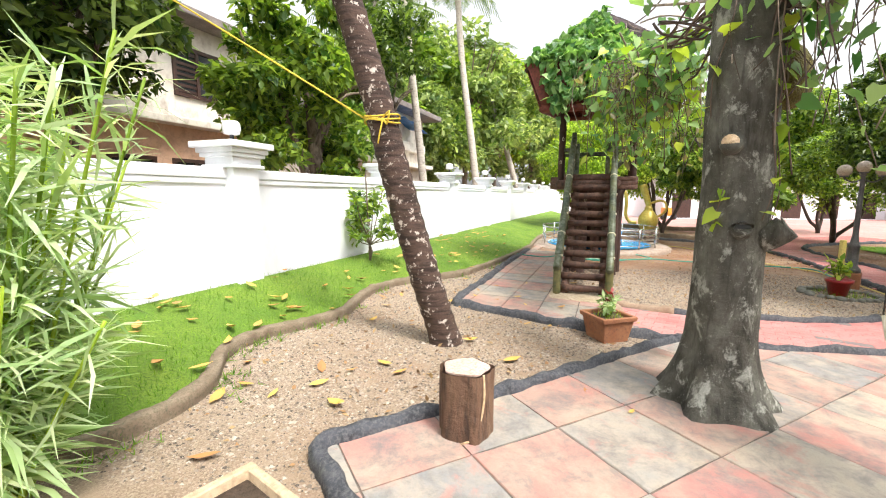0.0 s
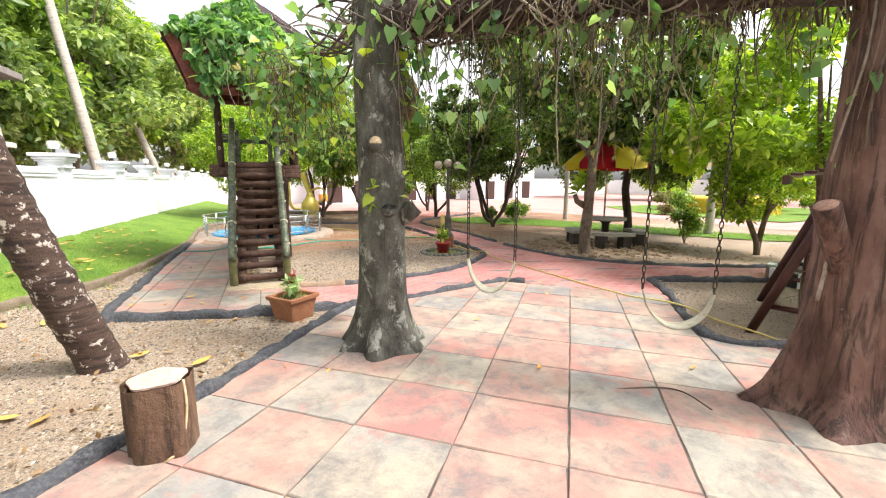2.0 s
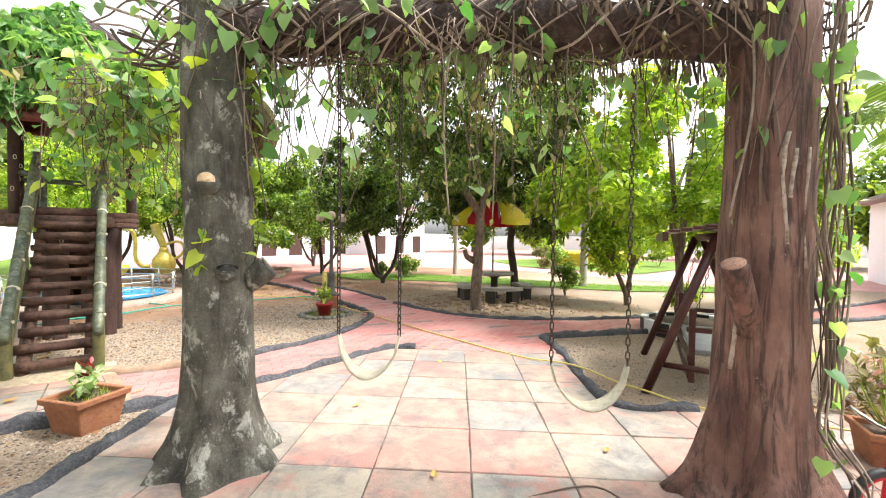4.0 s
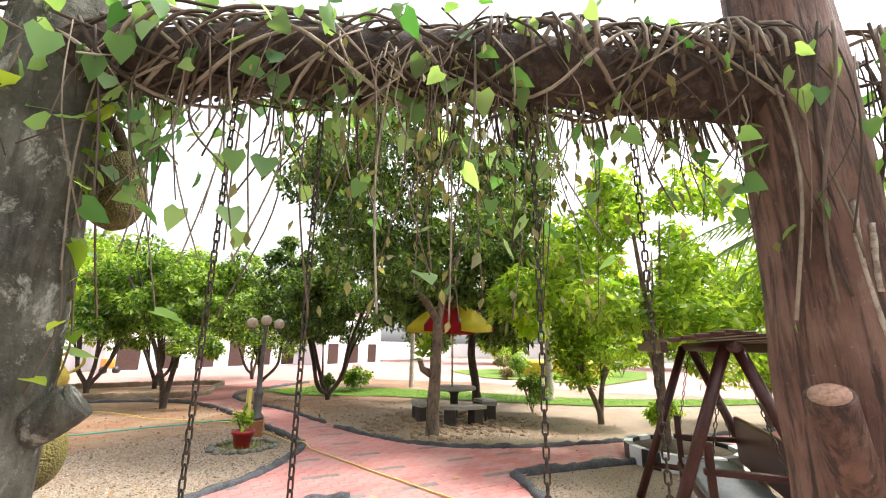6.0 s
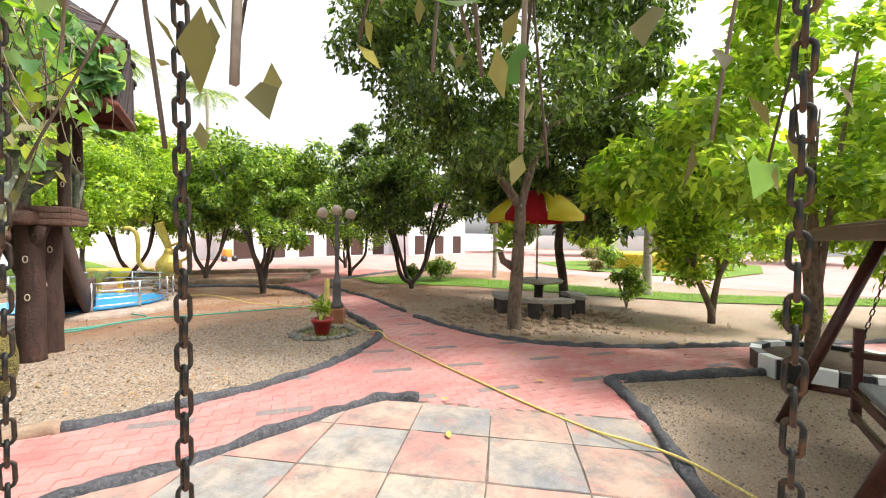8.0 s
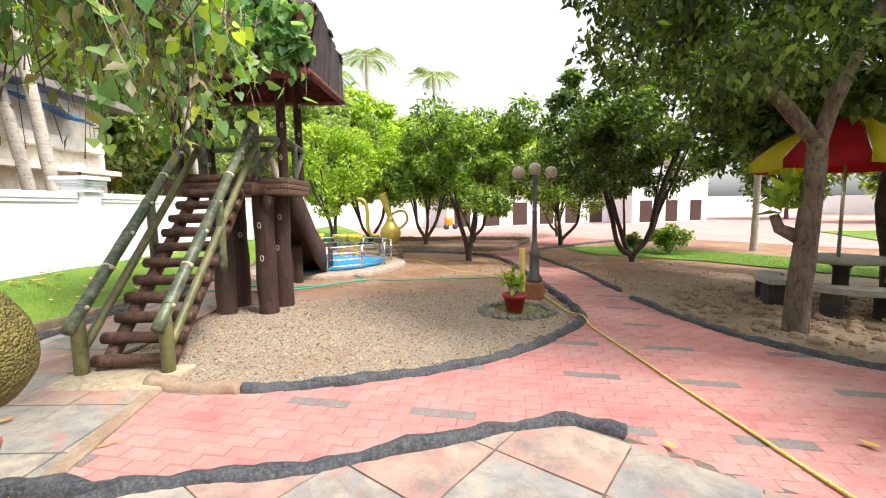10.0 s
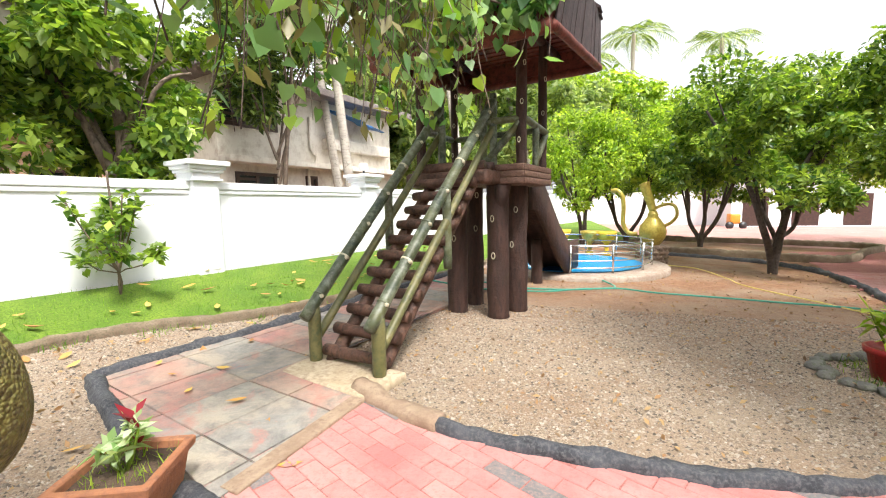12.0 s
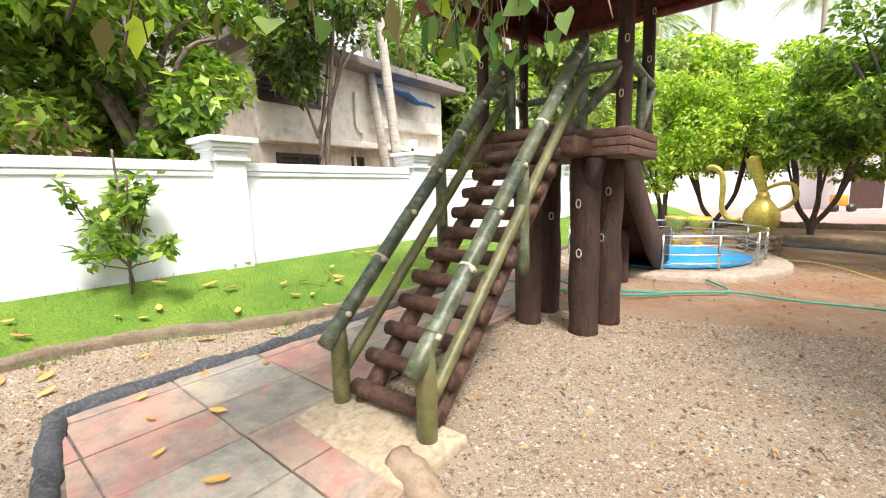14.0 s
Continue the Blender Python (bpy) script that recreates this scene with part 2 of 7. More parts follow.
PALE_BARK = material("pale_palm_bark", ring_color((0.35, 0.31, 0.27), (0.48, 0.43, 0.37), (0.22, 0.2, 0.17), 5), 0.9, bump=0.3)
GREY_TRUNK = material("grey_lichen_trunk", lichen_bark, 0.85, bump=1.0, bump_scale=24)
BROWN_TRUNK = material("brown_concrete_trunk", fissured_bark, 0.62)
add_fissures(BROWN_TRUNK, 0.9, 0.03)
BEAM_BARK = material("dark_beam_bark", two_tone((0.022, 0.013, 0.011), (0.06, 0.034, 0.028), 5, (0.10, 0.07, 0.06), 18), 0.8, bump=1.0, bump_scale=14)
SCAR = material("resin_scar", two_tone((0.38, 0.31, 0.26), (0.52, 0.45, 0.39), 12, (0.2, 0.14, 0.11), 30), 0.8)
CUT_WOOD = material("cut_wood", two_tone((0.62, 0.42, 0.24), (0.74, 0.58, 0.40), 14), 0.7)
SAWN_PINK = material("sawn_pinkish_wood", two_tone((0.42, 0.22, 0.16), (0.55, 0.33, 0.25), 14), 0.75)
STUMP_TOP = material("stump_top", two_tone((0.55, 0.38, 0.31), (0.64, 0.48, 0.42), 6), 0.75, bump=0.2)
STUMP_BARK = material("stump_bark", two_tone((0.10, 0.050, 0.030), (0.20, 0.115, 0.07), 5, (0.045, 0.025, 0.017), 12, (2, 2, 0.3)), 0.7, bump=1.0, bump_scale=16)
FOOT_SLAB = material("cream_cement", two_tone((0.42, 0.33, 0.22), (0.54, 0.45, 0.33), 5, (0.30, 0.22, 0.15), 18), 0.85, bump=0.5)
BARK = material("tree_bark", two_tone((0.15, 0.105, 0.075), (0.26, 0.20, 0.155), 6, (0.07, 0.05, 0.04), 22, (1, 1, 0.4)), 0.9, bump=0.9, bump_scale=25)
DARK_BARK = material("dark_bark", two_tone((0.055, 0.04, 0.033), (0.10, 0.075, 0.06), 6, (0.03, 0.02, 0.02), 22), 0.9, bump=0.6, bump_scale=25)
VINE_STEM = material("dry_vine", stem_color, 0.85)
TERRACOTTA = material("terracotta", two_tone((0.32, 0.125, 0.06), (0.40, 0.18, 0.09), 6, (0.23, 0.10, 0.06), 25), 0.85, bump=0.4, bump_scale=45)
PALE_CLAY = material("pale_clay", two_tone((0.46, 0.33, 0.21), (0.58, 0.45, 0.31), 7, (0.36, 0.25, 0.16), 30), 0.85, bump=0.4, bump_scale=45)
RED_PLASTIC = material("red_plastic", two_tone((0.38, 0.02, 0.02), (0.45, 0.03, 0.03), 4), 0.35)
SOIL = material("soil", two_tone((0.09, 0.06, 0.04), (0.15, 0.10, 0.07), 12), 0.95, bump=0.8)
CHAIN = material("oily_chain_iron", two_tone((0.035, 0.04, 0.042), (0.08, 0.08, 0.078), 14, (0.18, 0.10, 0.06), 50), 0.5, 0.8)
SEAT = material("swing_belt", two_tone((0.52, 0.48, 0.36), (0.62, 0.58, 0.46), 9, (0.4, 0.36, 0.25), 30), 0.5)
STEEL = material("steel_tube", two_tone((0.60, 0.60, 0.60), (0.68, 0.68, 0.67), 4), 0.25, 0.95)
POOL_BLUE = material("pool_paint", two_tone((0.02, 0.30, 0.66), (0.03, 0.36, 0.74), 2.5), 0.3)
POOL_RIM = material("pool_rim", two_tone((0.31, 0.25, 0.20), (0.42, 0.35, 0.29), 3, (0.26, 0.16, 0.12), 15), 0.8, bump=0.2)
GOLD = material("gold_paint", two_tone((0.46, 0.35, 0.055), (0.56, 0.44, 0.10), 6, (0.33, 0.24, 0.04), 18), 0.35, 0.25)
YELLOW = material("yellow_paint", two_tone((0.78, 0.52, 0.03), (0.82, 0.58, 0.06), 4), 0.5)
STONE = material("brown_stone", two_tone((0.20, 0.13, 0.09), (0.36, 0.26, 0.19), 9, (0.12, 0.08, 0.06), 20), 0.85, bump=0.5)
GREY_STONE = material("grey_stone", two_tone((0.13, 0.125, 0.115), (0.26, 0.25, 0.22), 8, (0.10, 0.12, 0.06), 20), 0.9, bump=0.6)
TAN_STONE = material("tan_stone", two_tone((0.26, 0.175, 0.12), (0.38, 0.28, 0.20), 7, (0.25, 0.17, 0.12), 20), 0.9, bump=0.6)
HOSE_GREEN = material("green_hose", two_tone((0.03, 0.30, 0.22), (0.05, 0.36, 0.27), 8), 0.4)
HOSE_YELLOW = material("yellow_hose", two_tone((0.72, 0.58, 0.14), (0.78, 0.66, 0.22), 8), 0.45)
ROPE = material("yellow_rope", two_tone((0.72, 0.50, 0.04), (0.80, 0.60, 0.08), 30), 0.7)
LAMP_IRON = material("grey_lamp_paint", two_tone((0.10, 0.10, 0.105), (0.16, 0.155, 0.15), 6), 0.5, 0.3)
GLOBE = material("amber_globe", two_tone((0.42, 0.34, 0.26), (0.52, 0.44, 0.35), 5), 0.15)
UMB_YELLOW = material("umbrella_yellow", two_tone((0.80, 0.68, 0.02), (0.84, 0.72, 0.03), 3), 0.6)
UMB_RED = material("umbrella_red", two_tone((0.62, 0.02, 0.035), (0.68, 0.03, 0.045), 3), 0.6)
BENCH_TOP = material("bench_slab", two_tone((0.34, 0.31, 0.28), (0.48, 0.44, 0.40), 5), 0.6, bump=0.2)
BENCH_LEG = material("bench_leg", two_tone((0.035, 0.028, 0.026), (0.07, 0.05, 0.045), 6), 0.6)
SWING_WOOD = material("dark_red_steel", two_tone((0.055, 0.014, 0.012), (0.085, 0.024, 0.02), 9), 0.35)
BLACK = material("black_paint", two_tone((0.02, 0.02, 0.022), (0.035, 0.035, 0.037), 7), 0.4)
CUSHION = material("grey_cushion", two_tone((0.20, 0.21, 0.22), (0.26, 0.27, 0.28), 8), 0.6)
BLUE_SHEET = material("blue_tarp", two_tone((0.02, 0.12, 0.36), (0.03, 0.18, 0.45), 5), 0.5)
ORANGE = material("orange_plastic", two_tone((0.75, 0.28, 0.03), (0.8, 0.33, 0.05), 5), 0.4)
DEAD_LEAF = material("dead_leaf", lambda nt: ramp(nt, random_of(nt), ((0, (0.55, 0.25, 0.06)), (0.5, (0.62, 0.42, 0.10)), (1, (0.42, 0.19, 0.07)))), 0.7)
LITTER = material("leaf_litter", lambda nt: ramp(nt, random_of(nt, True), ((0, (0.28, 0.14, 0.06)), (0.5, (0.42, 0.28, 0.13)), (1, (0.14, 0.08, 0.05)))), 0.8)
PEBBLE = material("loose_gravel", lambda nt: ramp(nt, random_of(nt, True), ((0, (0.075, 0.062, 0.052)), (0.5, (0.25, 0.198, 0.155)), (1, (0.48, 0.42, 0.35)))), 0.9)
JACK = material("jackfruit_skin", two_tone((0.12, 0.105, 0.018), (0.19, 0.155, 0.034), 6, (0.07, 0.05, 0.014), 40), 0.7)
def add_warts(m, scale, strength, distance):
    """Rounded warts from a cell texture, as relief."""
    nt = m.node_tree
    v = nt.nodes.new("ShaderNodeTexVoronoi")
    v.inputs["Scale"].default_value = scale
    nt.links.new(coords(nt), v.inputs["Vector"])
    b = nt.nodes.new("ShaderNodeBump")
    b.invert = True
    b.inputs["Strength"].default_value, b.inputs["Distance"].default_value = strength, distance
    nt.links.new(v.outputs["Distance"], b.inputs["Height"])
    nt.links.new(b.outputs[0], nt.nodes["Principled BSDF"].inputs["Normal"])


add_warts(JACK, 105, 0.9, 0.012)
PINK_PLAZA = material("pink_plaza", two_tone((0.45, 0.22, 0.20), (0.52, 0.30, 0.275), 0.7, (0.40, 0.2, 0.18), 9, wspace=True), 0.8)
L_DARK = leaf_material("leaf_dark", (0.012, 0.042, 0.010), (0.26, 0.36, 0.085), 0.34, 0.40)
L_MID = leaf_material("leaf_mid", (0.030, 0.095, 0.014), (0.42, 0.54, 0.10), 0.36, 0.44)
L_LIGHT = leaf_material("leaf_light", (0.11, 0.22, 0.022), (0.60, 0.70, 0.11), 0.4, 0.48)
L_VINE = leaf_material("leaf_vine", (0.06, 0.18, 0.055), (0.42, 0.58, 0.27), 0.36, 0.42)
# distant haze painted into the leaves: paler and greyer than their own green
L_HAZED = leaf_material("leaf_hazed", (0.09, 0.16, 0.05), (0.50, 0.57, 0.26), 0.5, 0.48)
L_LIME = leaf_material("leaf_lime", (0.22, 0.38, 0.02), (0.62, 0.74, 0.09), 0.4, 0.55)
L_DRY = leaf_material("leaf_dry", (0.13, 0.12, 0.05), (0.34, 0.30, 0.14))
L_BAMBOO = leaf_material("leaf_variegated", (0.20, 0.33, 0.11), (0.72, 0.78, 0.58))
L_PALM = leaf_material("leaf_palm", (0.08, 0.15, 0.04), (0.26, 0.34, 0.11))


# ---- mesh helpers ----
def link(name, bm, mat, parent=None, smooth=True):
    me = bpy.data.meshes.new(name)
    bm.to_mesh(me)
    bm.free()
    if smooth:
        me.polygons.foreach_set("use_smooth", [True] * len(me.polygons))
    for m in (mat if isinstance(mat, (list, tuple)) else [mat]):
        me.materials.append(m)
    ob = new(name, me)
    ob.parent = parent
    return ob


def part(name, bm, mat, parent, label="", smooth=True):
    return tagged(link(name, bm, mat, parent, smooth), label)


def raw(name, verts, faces, mat, parent=None, smooth=False):
    me = bpy.data.meshes.new(name)
    me.from_pydata(verts, [], faces)
    if smooth:
        me.polygons.foreach_set("use_smooth", [True] * len(me.polygons))
    me.materials.append(mat)
    ob = new(name, me)
    ob.parent = parent
    return ob


def thing(name, loc, label, category, group="", rz=0.0):
    e = new(name)
    e.empty_display_size = 0.1
    e.matrix_world = pose(*loc, 0, 0, rz)
    return tagged(e, label, category, group)


def box(bm, lo, hi, m=None, bevel=0.0):
    r = bmesh.ops.create_cube(bm, size=1.0)["verts"]
    c = [(a + b) / 2 for a, b in zip(lo, hi)]
    d = [b - a for a, b in zip(lo, hi)]
    for v in r:
        v.co = Vector([v.co[i] * d[i] + c[i] for i in range(3)])
    if bevel:
        es = list({e for v in r for e in v.link_edges})
        out = bmesh.ops.bevel(bm, geom=es, offset=bevel, segments=2, affect="EDGES", profile=0.5)
        r = list({v for f in out["faces"] for v in f.verts} | {v for v in r if v.is_valid})
    if m is not None:
        for v in r:
            v.co = m @ v.co
    return bm


def curve(points, step=0.1):
    """Smooth line through the points, evenly stepped."""
    p = [Vector(q) if len(q) == 3 else Vector((q[0], q[1], 0)) for q in points]
    out = []
    for i in range(len(p) - 1):
        a, b = p[i], p[i + 1]
        pa, pb = p[max(i - 1, 0)], p[min(i + 2, len(p) - 1)]
        n = max(1, int((b - a).length / step))
        for k in range(n):
            t = k / n
            out.append(0.5 * ((2 * a) + (b - pa) * t + (2 * pa - 5 * a + 4 * b - pb) * t * t + (3 * a - pa - 3 * b + pb) * t ** 3))
    out.append(p[-1])
    return out


def tube(bm, pts, radii, sides=8, rough=0.0, freq=3.0, caps=True, seed=0.0):
    """Sweep a round section along the points."""
    pts = [Vector(p) for p in pts]
    if not isinstance(radii, (list, tuple)):
        radii = [radii] * len(pts)
    radii = list(radii) + [radii[-1]] * (len(pts) - len(radii))
    rings, ref = [], None
    for i, p in enumerate(pts):
        d = (pts[min(i + 1, len(pts) - 1)] - pts[max(i - 1, 0)]).normalized()
        if ref is None:
            ref = d.orthogonal().normalized()
        ref = (ref - d * ref.dot(d)).normalized()
        side = d.cross(ref)
        ring = []
        for k in range(sides):
            t = 2 * math.pi * k / sides
            v = ref * math.cos(t) + side * math.sin(t)
            r = radii[i]
            if rough:
                r *= 1 + rough * noise.noise((p + v * radii[i]) * freq + Vector((seed, seed, seed)))
            ring.append(bm.verts.new(p + v * r))
        rings.append(ring)
    for a, b in zip(rings, rings[1:]):
        for k in range(sides):
            bm.faces.new((a[k], a[(k + 1) % sides], b[(k + 1) % sides], b[k]))
    if caps:
        bm.faces.new(list(reversed(rings[0])))
        bm.faces.new(rings[-1])
    return bm


def lathe(bm, profile, sides=24, at=(0, 0, 0), wob=0.0):
    rings = []
    for r, z in profile:
        rings.append([bm.verts.new((at[0] + r * math.cos(2 * math.pi * k / sides) * (1 + wob * noise.noise((k * 0.7, z * 3, 0))),
                                    at[1] + r * math.sin(2 * math.pi * k / sides) * (1 + wob * noise.noise((k * 0.7, z * 3, 5))), at[2] + z)) for k in range(sides)])
    for a, b in zip(rings, rings[1:]):
        for k in range(sides):
            bm.faces.new((a[k], a[(k + 1) % sides], b[(k + 1) % sides], b[k]))
    bm.faces.new(list(reversed(rings[0])))
    bm.faces.new(rings[-1])
    return bm


def inside(x, y, poly):
    hit = False
    for (x1, y1), (x2, y2) in zip(poly, poly[1:] + poly[:1]):
        if (y1 > y) != (y2 > y) and x < (x2 - x1) * (y - y1) / (y2 - y1) + x1:
            hit = not hit
    return hit


def within(pts, poly):
    """Which of many points lie inside poly."""
    x, y = pts[:, 0], pts[:, 1]
    hit = np.zeros(len(pts), bool)
    for (x1, y1), (x2, y2) in zip(poly, poly[1:] + poly[:1]):
        if y1 != y2:
            hit ^= ((y1 > y) != (y2 > y)) & (x < (x2 - x1) * (y - y1) / (y2 - y1) + x1)
    return hit


def sheet(name, poly, mat, z, height=None, cell=0.5):
    """A flat piece of ground with the outline poly that follows the ground's fall."""
    bm = bmesh.new()
    vs = [bm.verts.new((x, y, 0)) for x, y in poly]
    bm.faces.new(vs)
    if cell:
        xs, ys = [p[0] for p in poly], [p[1] for p in poly]
        for ax, lo, hi in ((0, min(xs), max(xs)), (1, min(ys), max(ys))):
            k = lo + cell
            while k < hi:
                co, no = ((k, 0, 0), (1, 0, 0)) if ax == 0 else ((0, k, 0), (0, 1, 0))
                bmesh.ops.bisect_plane(bm, geom=bm.verts[:] + bm.edges[:] + bm.faces[:], plane_co=co, plane_no=no)
                k += cell
    for v in bm.verts:
        v.co.z = (height(v.co.x, v.co.y) if height else G(v.co.x)) + z
    bmesh.ops.recalc_face_normals(bm, faces=bm.faces)
    for f in bm.faces:
        if f.normal.z < 0:
            f.normal_flip()
    return link(name, bm, mat)


def leaf_mesh(name, pts, size, mat, rng, parent=None, shape="oval", droop=0.4, spread=None, length=None):
    """Many small leaves, one at each point: a folded blade of four triangles, a heart or a long strip."""
    n = len(pts)
    pts = np.asarray(pts, float)
    az = rng.uniform(0, 2 * np.pi, n)
    el = rng.normal(-droop, 0.55, n)
    d = np.stack([np.cos(az) * np.cos(el), np.sin(az) * np.cos(el), np.sin(el)], 1)
    roll = rng.normal(0, 0.6, n)
    up = np.stack([-np.cos(az) * np.sin(el), -np.sin(az) * np.sin(el), np.cos(el)], 1)
    sd = np.cross(d, up)
    sd, up = sd * np.cos(roll)[:, None] + up * np.sin(roll)[:, None], up * np.cos(roll)[:, None] - sd * np.sin(roll)[:, None]
    s = (size * rng.uniform(0.6, 1.3, n))[:, None]
    if shape == "heart":
        prof = [(0.0, 0, 0), (-0.12, 0.34, 0.05), (0.2, 0.5, 0.06), (0.6, 0.3, 0.02), (1.0, 0, -0.12), (0.6, -0.3, 0.02), (0.2, -0.5, 0.06), (-0.12, -0.34, 0.05)]
        tri = [(0, 2, 1), (0, 3, 2), (0, 4, 3), (0, 5, 4), (0, 6, 5), (0, 7, 6)]
    elif shape == "strip":
        prof = [(0, 0.018, 0), (0, -0.018, 0), (0.45, 0.034, 0.05), (0.45, -0.034, 0.05), (1.0, 0, -0.12)]
        tri = [(0, 1, 3, 2), (2, 3, 4)]
    elif shape == "blade":
        prof = [(0, 0.05, 0), (0, -0.05, 0), (1.0, 0, 0)]
        tri = [(0, 1, 2)]
    else:
        prof = [(0, 0, 0), (0.45, 0.24, 0.06), (0.45, -0.24, 0.06), (1.0, 0, -0.05)]
        tri = [(0, 3, 1), (0, 2, 3)]
    if length is not None:
        s = np.asarray(length)[:, None] * s / size
    v = np.concatenate([(pts + s * (a * d + b * sd + c * up))[:, None, :] for a, b, c in prof], 1).reshape(-1, 3)
    k = len(prof)
    base = np.arange(n) * k
    faces = []
    for t in tri:
        faces.append([base + i for i in t])
    me = bpy.data.meshes.new(name)
    loops, starts, totals, pos = [], [], [], 0
    for f in faces:
        a = np.stack(f, 1)
        loops.append(a.ravel())
        starts.append(pos + np.arange(n) * a.shape[1])
        totals.append(np.full(n, a.shape[1]))
        pos += a.size
    me.vertices.add(len(v))
    me.vertices.foreach_set("co", v.ravel())
    lp = np.concatenate(loops)
    me.loops.add(len(lp))
    me.loops.foreach_set("vertex_index", lp.astype(np.int32))
    st = np.concatenate(starts)
    me.polygons.add(len(st))
    me.polygons.foreach_set("loop_start", st.astype(np.int32))
    me.update(calc_edges=True)
    me.materials.append(mat)
    ob = new(name, me)
    ob.parent = parent
    return tagged(ob, kind="stuff")


def clumps(rng, n, centers, radius, flat=0.75, shell=0.55):
    """Points in uneven clumps round the centres."""
    c = np.asarray(centers, float)
    pick = rng.integers(0, len(c), n)
    v = rng.normal(0, 1, (n, 3))
    v /= np.linalg.norm(v, axis=1)[:, None]
    r = radius * (shell + (1 - shell) * rng.random(n)) * rng.uniform(0.55, 1.1, len(c))[pick]
    p = c[pick] + v * r[:, None] * np.array([1, 1, flat])
    return p


# ---- the ground ----
bm = bmesh.new()
xs = [-600, -120, -40, -12, -6, -4, -2, 0, 2, 4, 6, 8, 10, 12, 14, 20, 40, 120, 600]
ys = [-600, -120, -40, -12, -6, -2, 2, 6, 10, 16, 24, 40, 120, 600]
grid = [[bm.verts.new((x, y, G(x))) for x in xs] for y in ys]
for j in range(len(ys) - 1):
    for i in range(len(xs) - 1):
        bm.faces.new((grid[j][i], grid[j][i + 1], grid[j + 1][i + 1], grid[j + 1][i]))
tagged(link("ground", bm, GRAVEL), "brown gravel and earth of the garden", "ground", kind="structure")

KB = [(0.45, 0.75), (-0.05, 1.45), (-0.5, 2.05), (-0.66, 2.32), (-0.45, 2.5), (0.36, 3.06), (1.0, 3.55), (1.6, 4.0), (2.27, 4.46)]
KB2 = [(2.27, 4.46), (2.7, 4.42), (3.2, 4.33), (3.9, 4.34), (4.5, 4.33), (4.9, 4.24), (5.1, 4.0)]
KC = [(-0.02, 5.56), (0.55, 5.26), (1.42, 4.77), (1.95, 4.62), (2.27, 4.48)]
KD = [(-0.02, 5.58), (0.13, 6.18), (0.56, 7.5), (0.86, 8.6), (1.25, 9.8), (1.75, 11.3)]
KE0 = [(2.06, 5.93), (2.17, 5.86), (2.5, 5.66), (2.78, 5.55)]
KE = [(2.17, 5.86), (2.5, 5.66), (2.9, 5.51), (3.6, 5.42), (4.4, 5.42), (5.17, 5.56), (5.85, 5.86), (6.4, 6.15), (6.74, 6.45), (6.95, 6.8), (7.2, 7.38), (7.7, 8.75), (8.3, 10.4), (8.8, 12.0), (9.0, 13.4), (8.6, 14.6), (7.7, 15.4), (6.6, 15.9)]
KF = [(8.36, 7.2), (8.05, 6.13), (7.93, 5.13), (8.05, 4.4), (8.3, 3.85), (8.75, 3.3), (9.3, 2.75), (10.5, 1.75), (12.5, 0.1), (15, -1.7), (19, -4)]
KF2 = [(8.62, 7.75), (9.0, 8.7), (9.5, 9.9), (9.9, 11.6), (10.6, 13.6), (12.0, 15.2), (14.5, 16.4), (17, 17)]
KG = [(4.95, 0.62), (4.58, 1.22), (5.2, 1.7), (6.1, 2.2), (6.75, 2.66), (7.02, 2.86), (7.35, 2.66), (7.8, 2.32), (8.55, 1.74), (10, 0.6), (13.6, -2.1), (17, -4.6)]


def pts2(line, step=0.3):
    return [(p.x, p.y) for p in curve(line, step)]


RED = pts2(KE[:14]) + [(10.5, 17.5), (17, 19.5), (17.5, 17.2)] + pts2(list(reversed(KF2))) + pts2(KF) + list(reversed(pts2(KG[4:]))) + [(6.15, 2.25), (5.1, 4.0)] + pts2(list(reversed(KB2))) + [(1.93, 4.72), (2.15, 5.8)]
RED_WIDE = pts2(KE[:14]) + [(10.5, 17.5), (17, 19.5), (17.5, 17.2)] + pts2(list(reversed(KF2))) + pts2(KF) + list(reversed(pts2(KG[4:]))) + [(5.95, 2.13), (4.93, 3.88)] + pts2(list(reversed(KB2))) + [(1.80, 4.72), (2.0, 5.8)]
red = sheet("path_base", RED, PATH_BED, 0.0262)
tagged(red, "dark joint bed under the red paved path", "path", kind="structure")
PAT = pts2(KB) + pts2(KB2)[1:] + [(6.15, 2.25)] + list(reversed(pts2(KG[:4]))) + [(6.2, -1.2), (5.2, -5.5), (4.4, -5.5)]
pat = sheet("patio_base", PAT, MORTAR, 0.030, cell=1.0)
tagged(pat, "dark joint bed under the patio slabs", "patio", kind="structure")
SP = pts2(KC)[:-1] + [(1.93, 4.72), (2.12, 5.78), (1.78, 6.1), (1.5, 6.4), (1.72, 7.2), (2.0, 8.0), (2.6, 11.2)] + list(reversed(pts2(KD)))[:-1]
spb = sheet("stair_path_base", SP, MORTAR, 0.026, cell=1.0)
tagged(spb, "dark joint bed under the slabs by the stairs", "path", kind="structure")
PLAZA = [(8, 21.5), (12, 19.2), (17, 18.6), (20.5, 16), (22, 10), (20.5, 4), (22, -6), (60, -6), (60, 60), (10, 60), (2, 30)]
tagged(sheet("plaza", PLAZA, PINK_PLAZA, 0.012, cell=4.0), "wide pink paved drive", "paving", kind="structure")


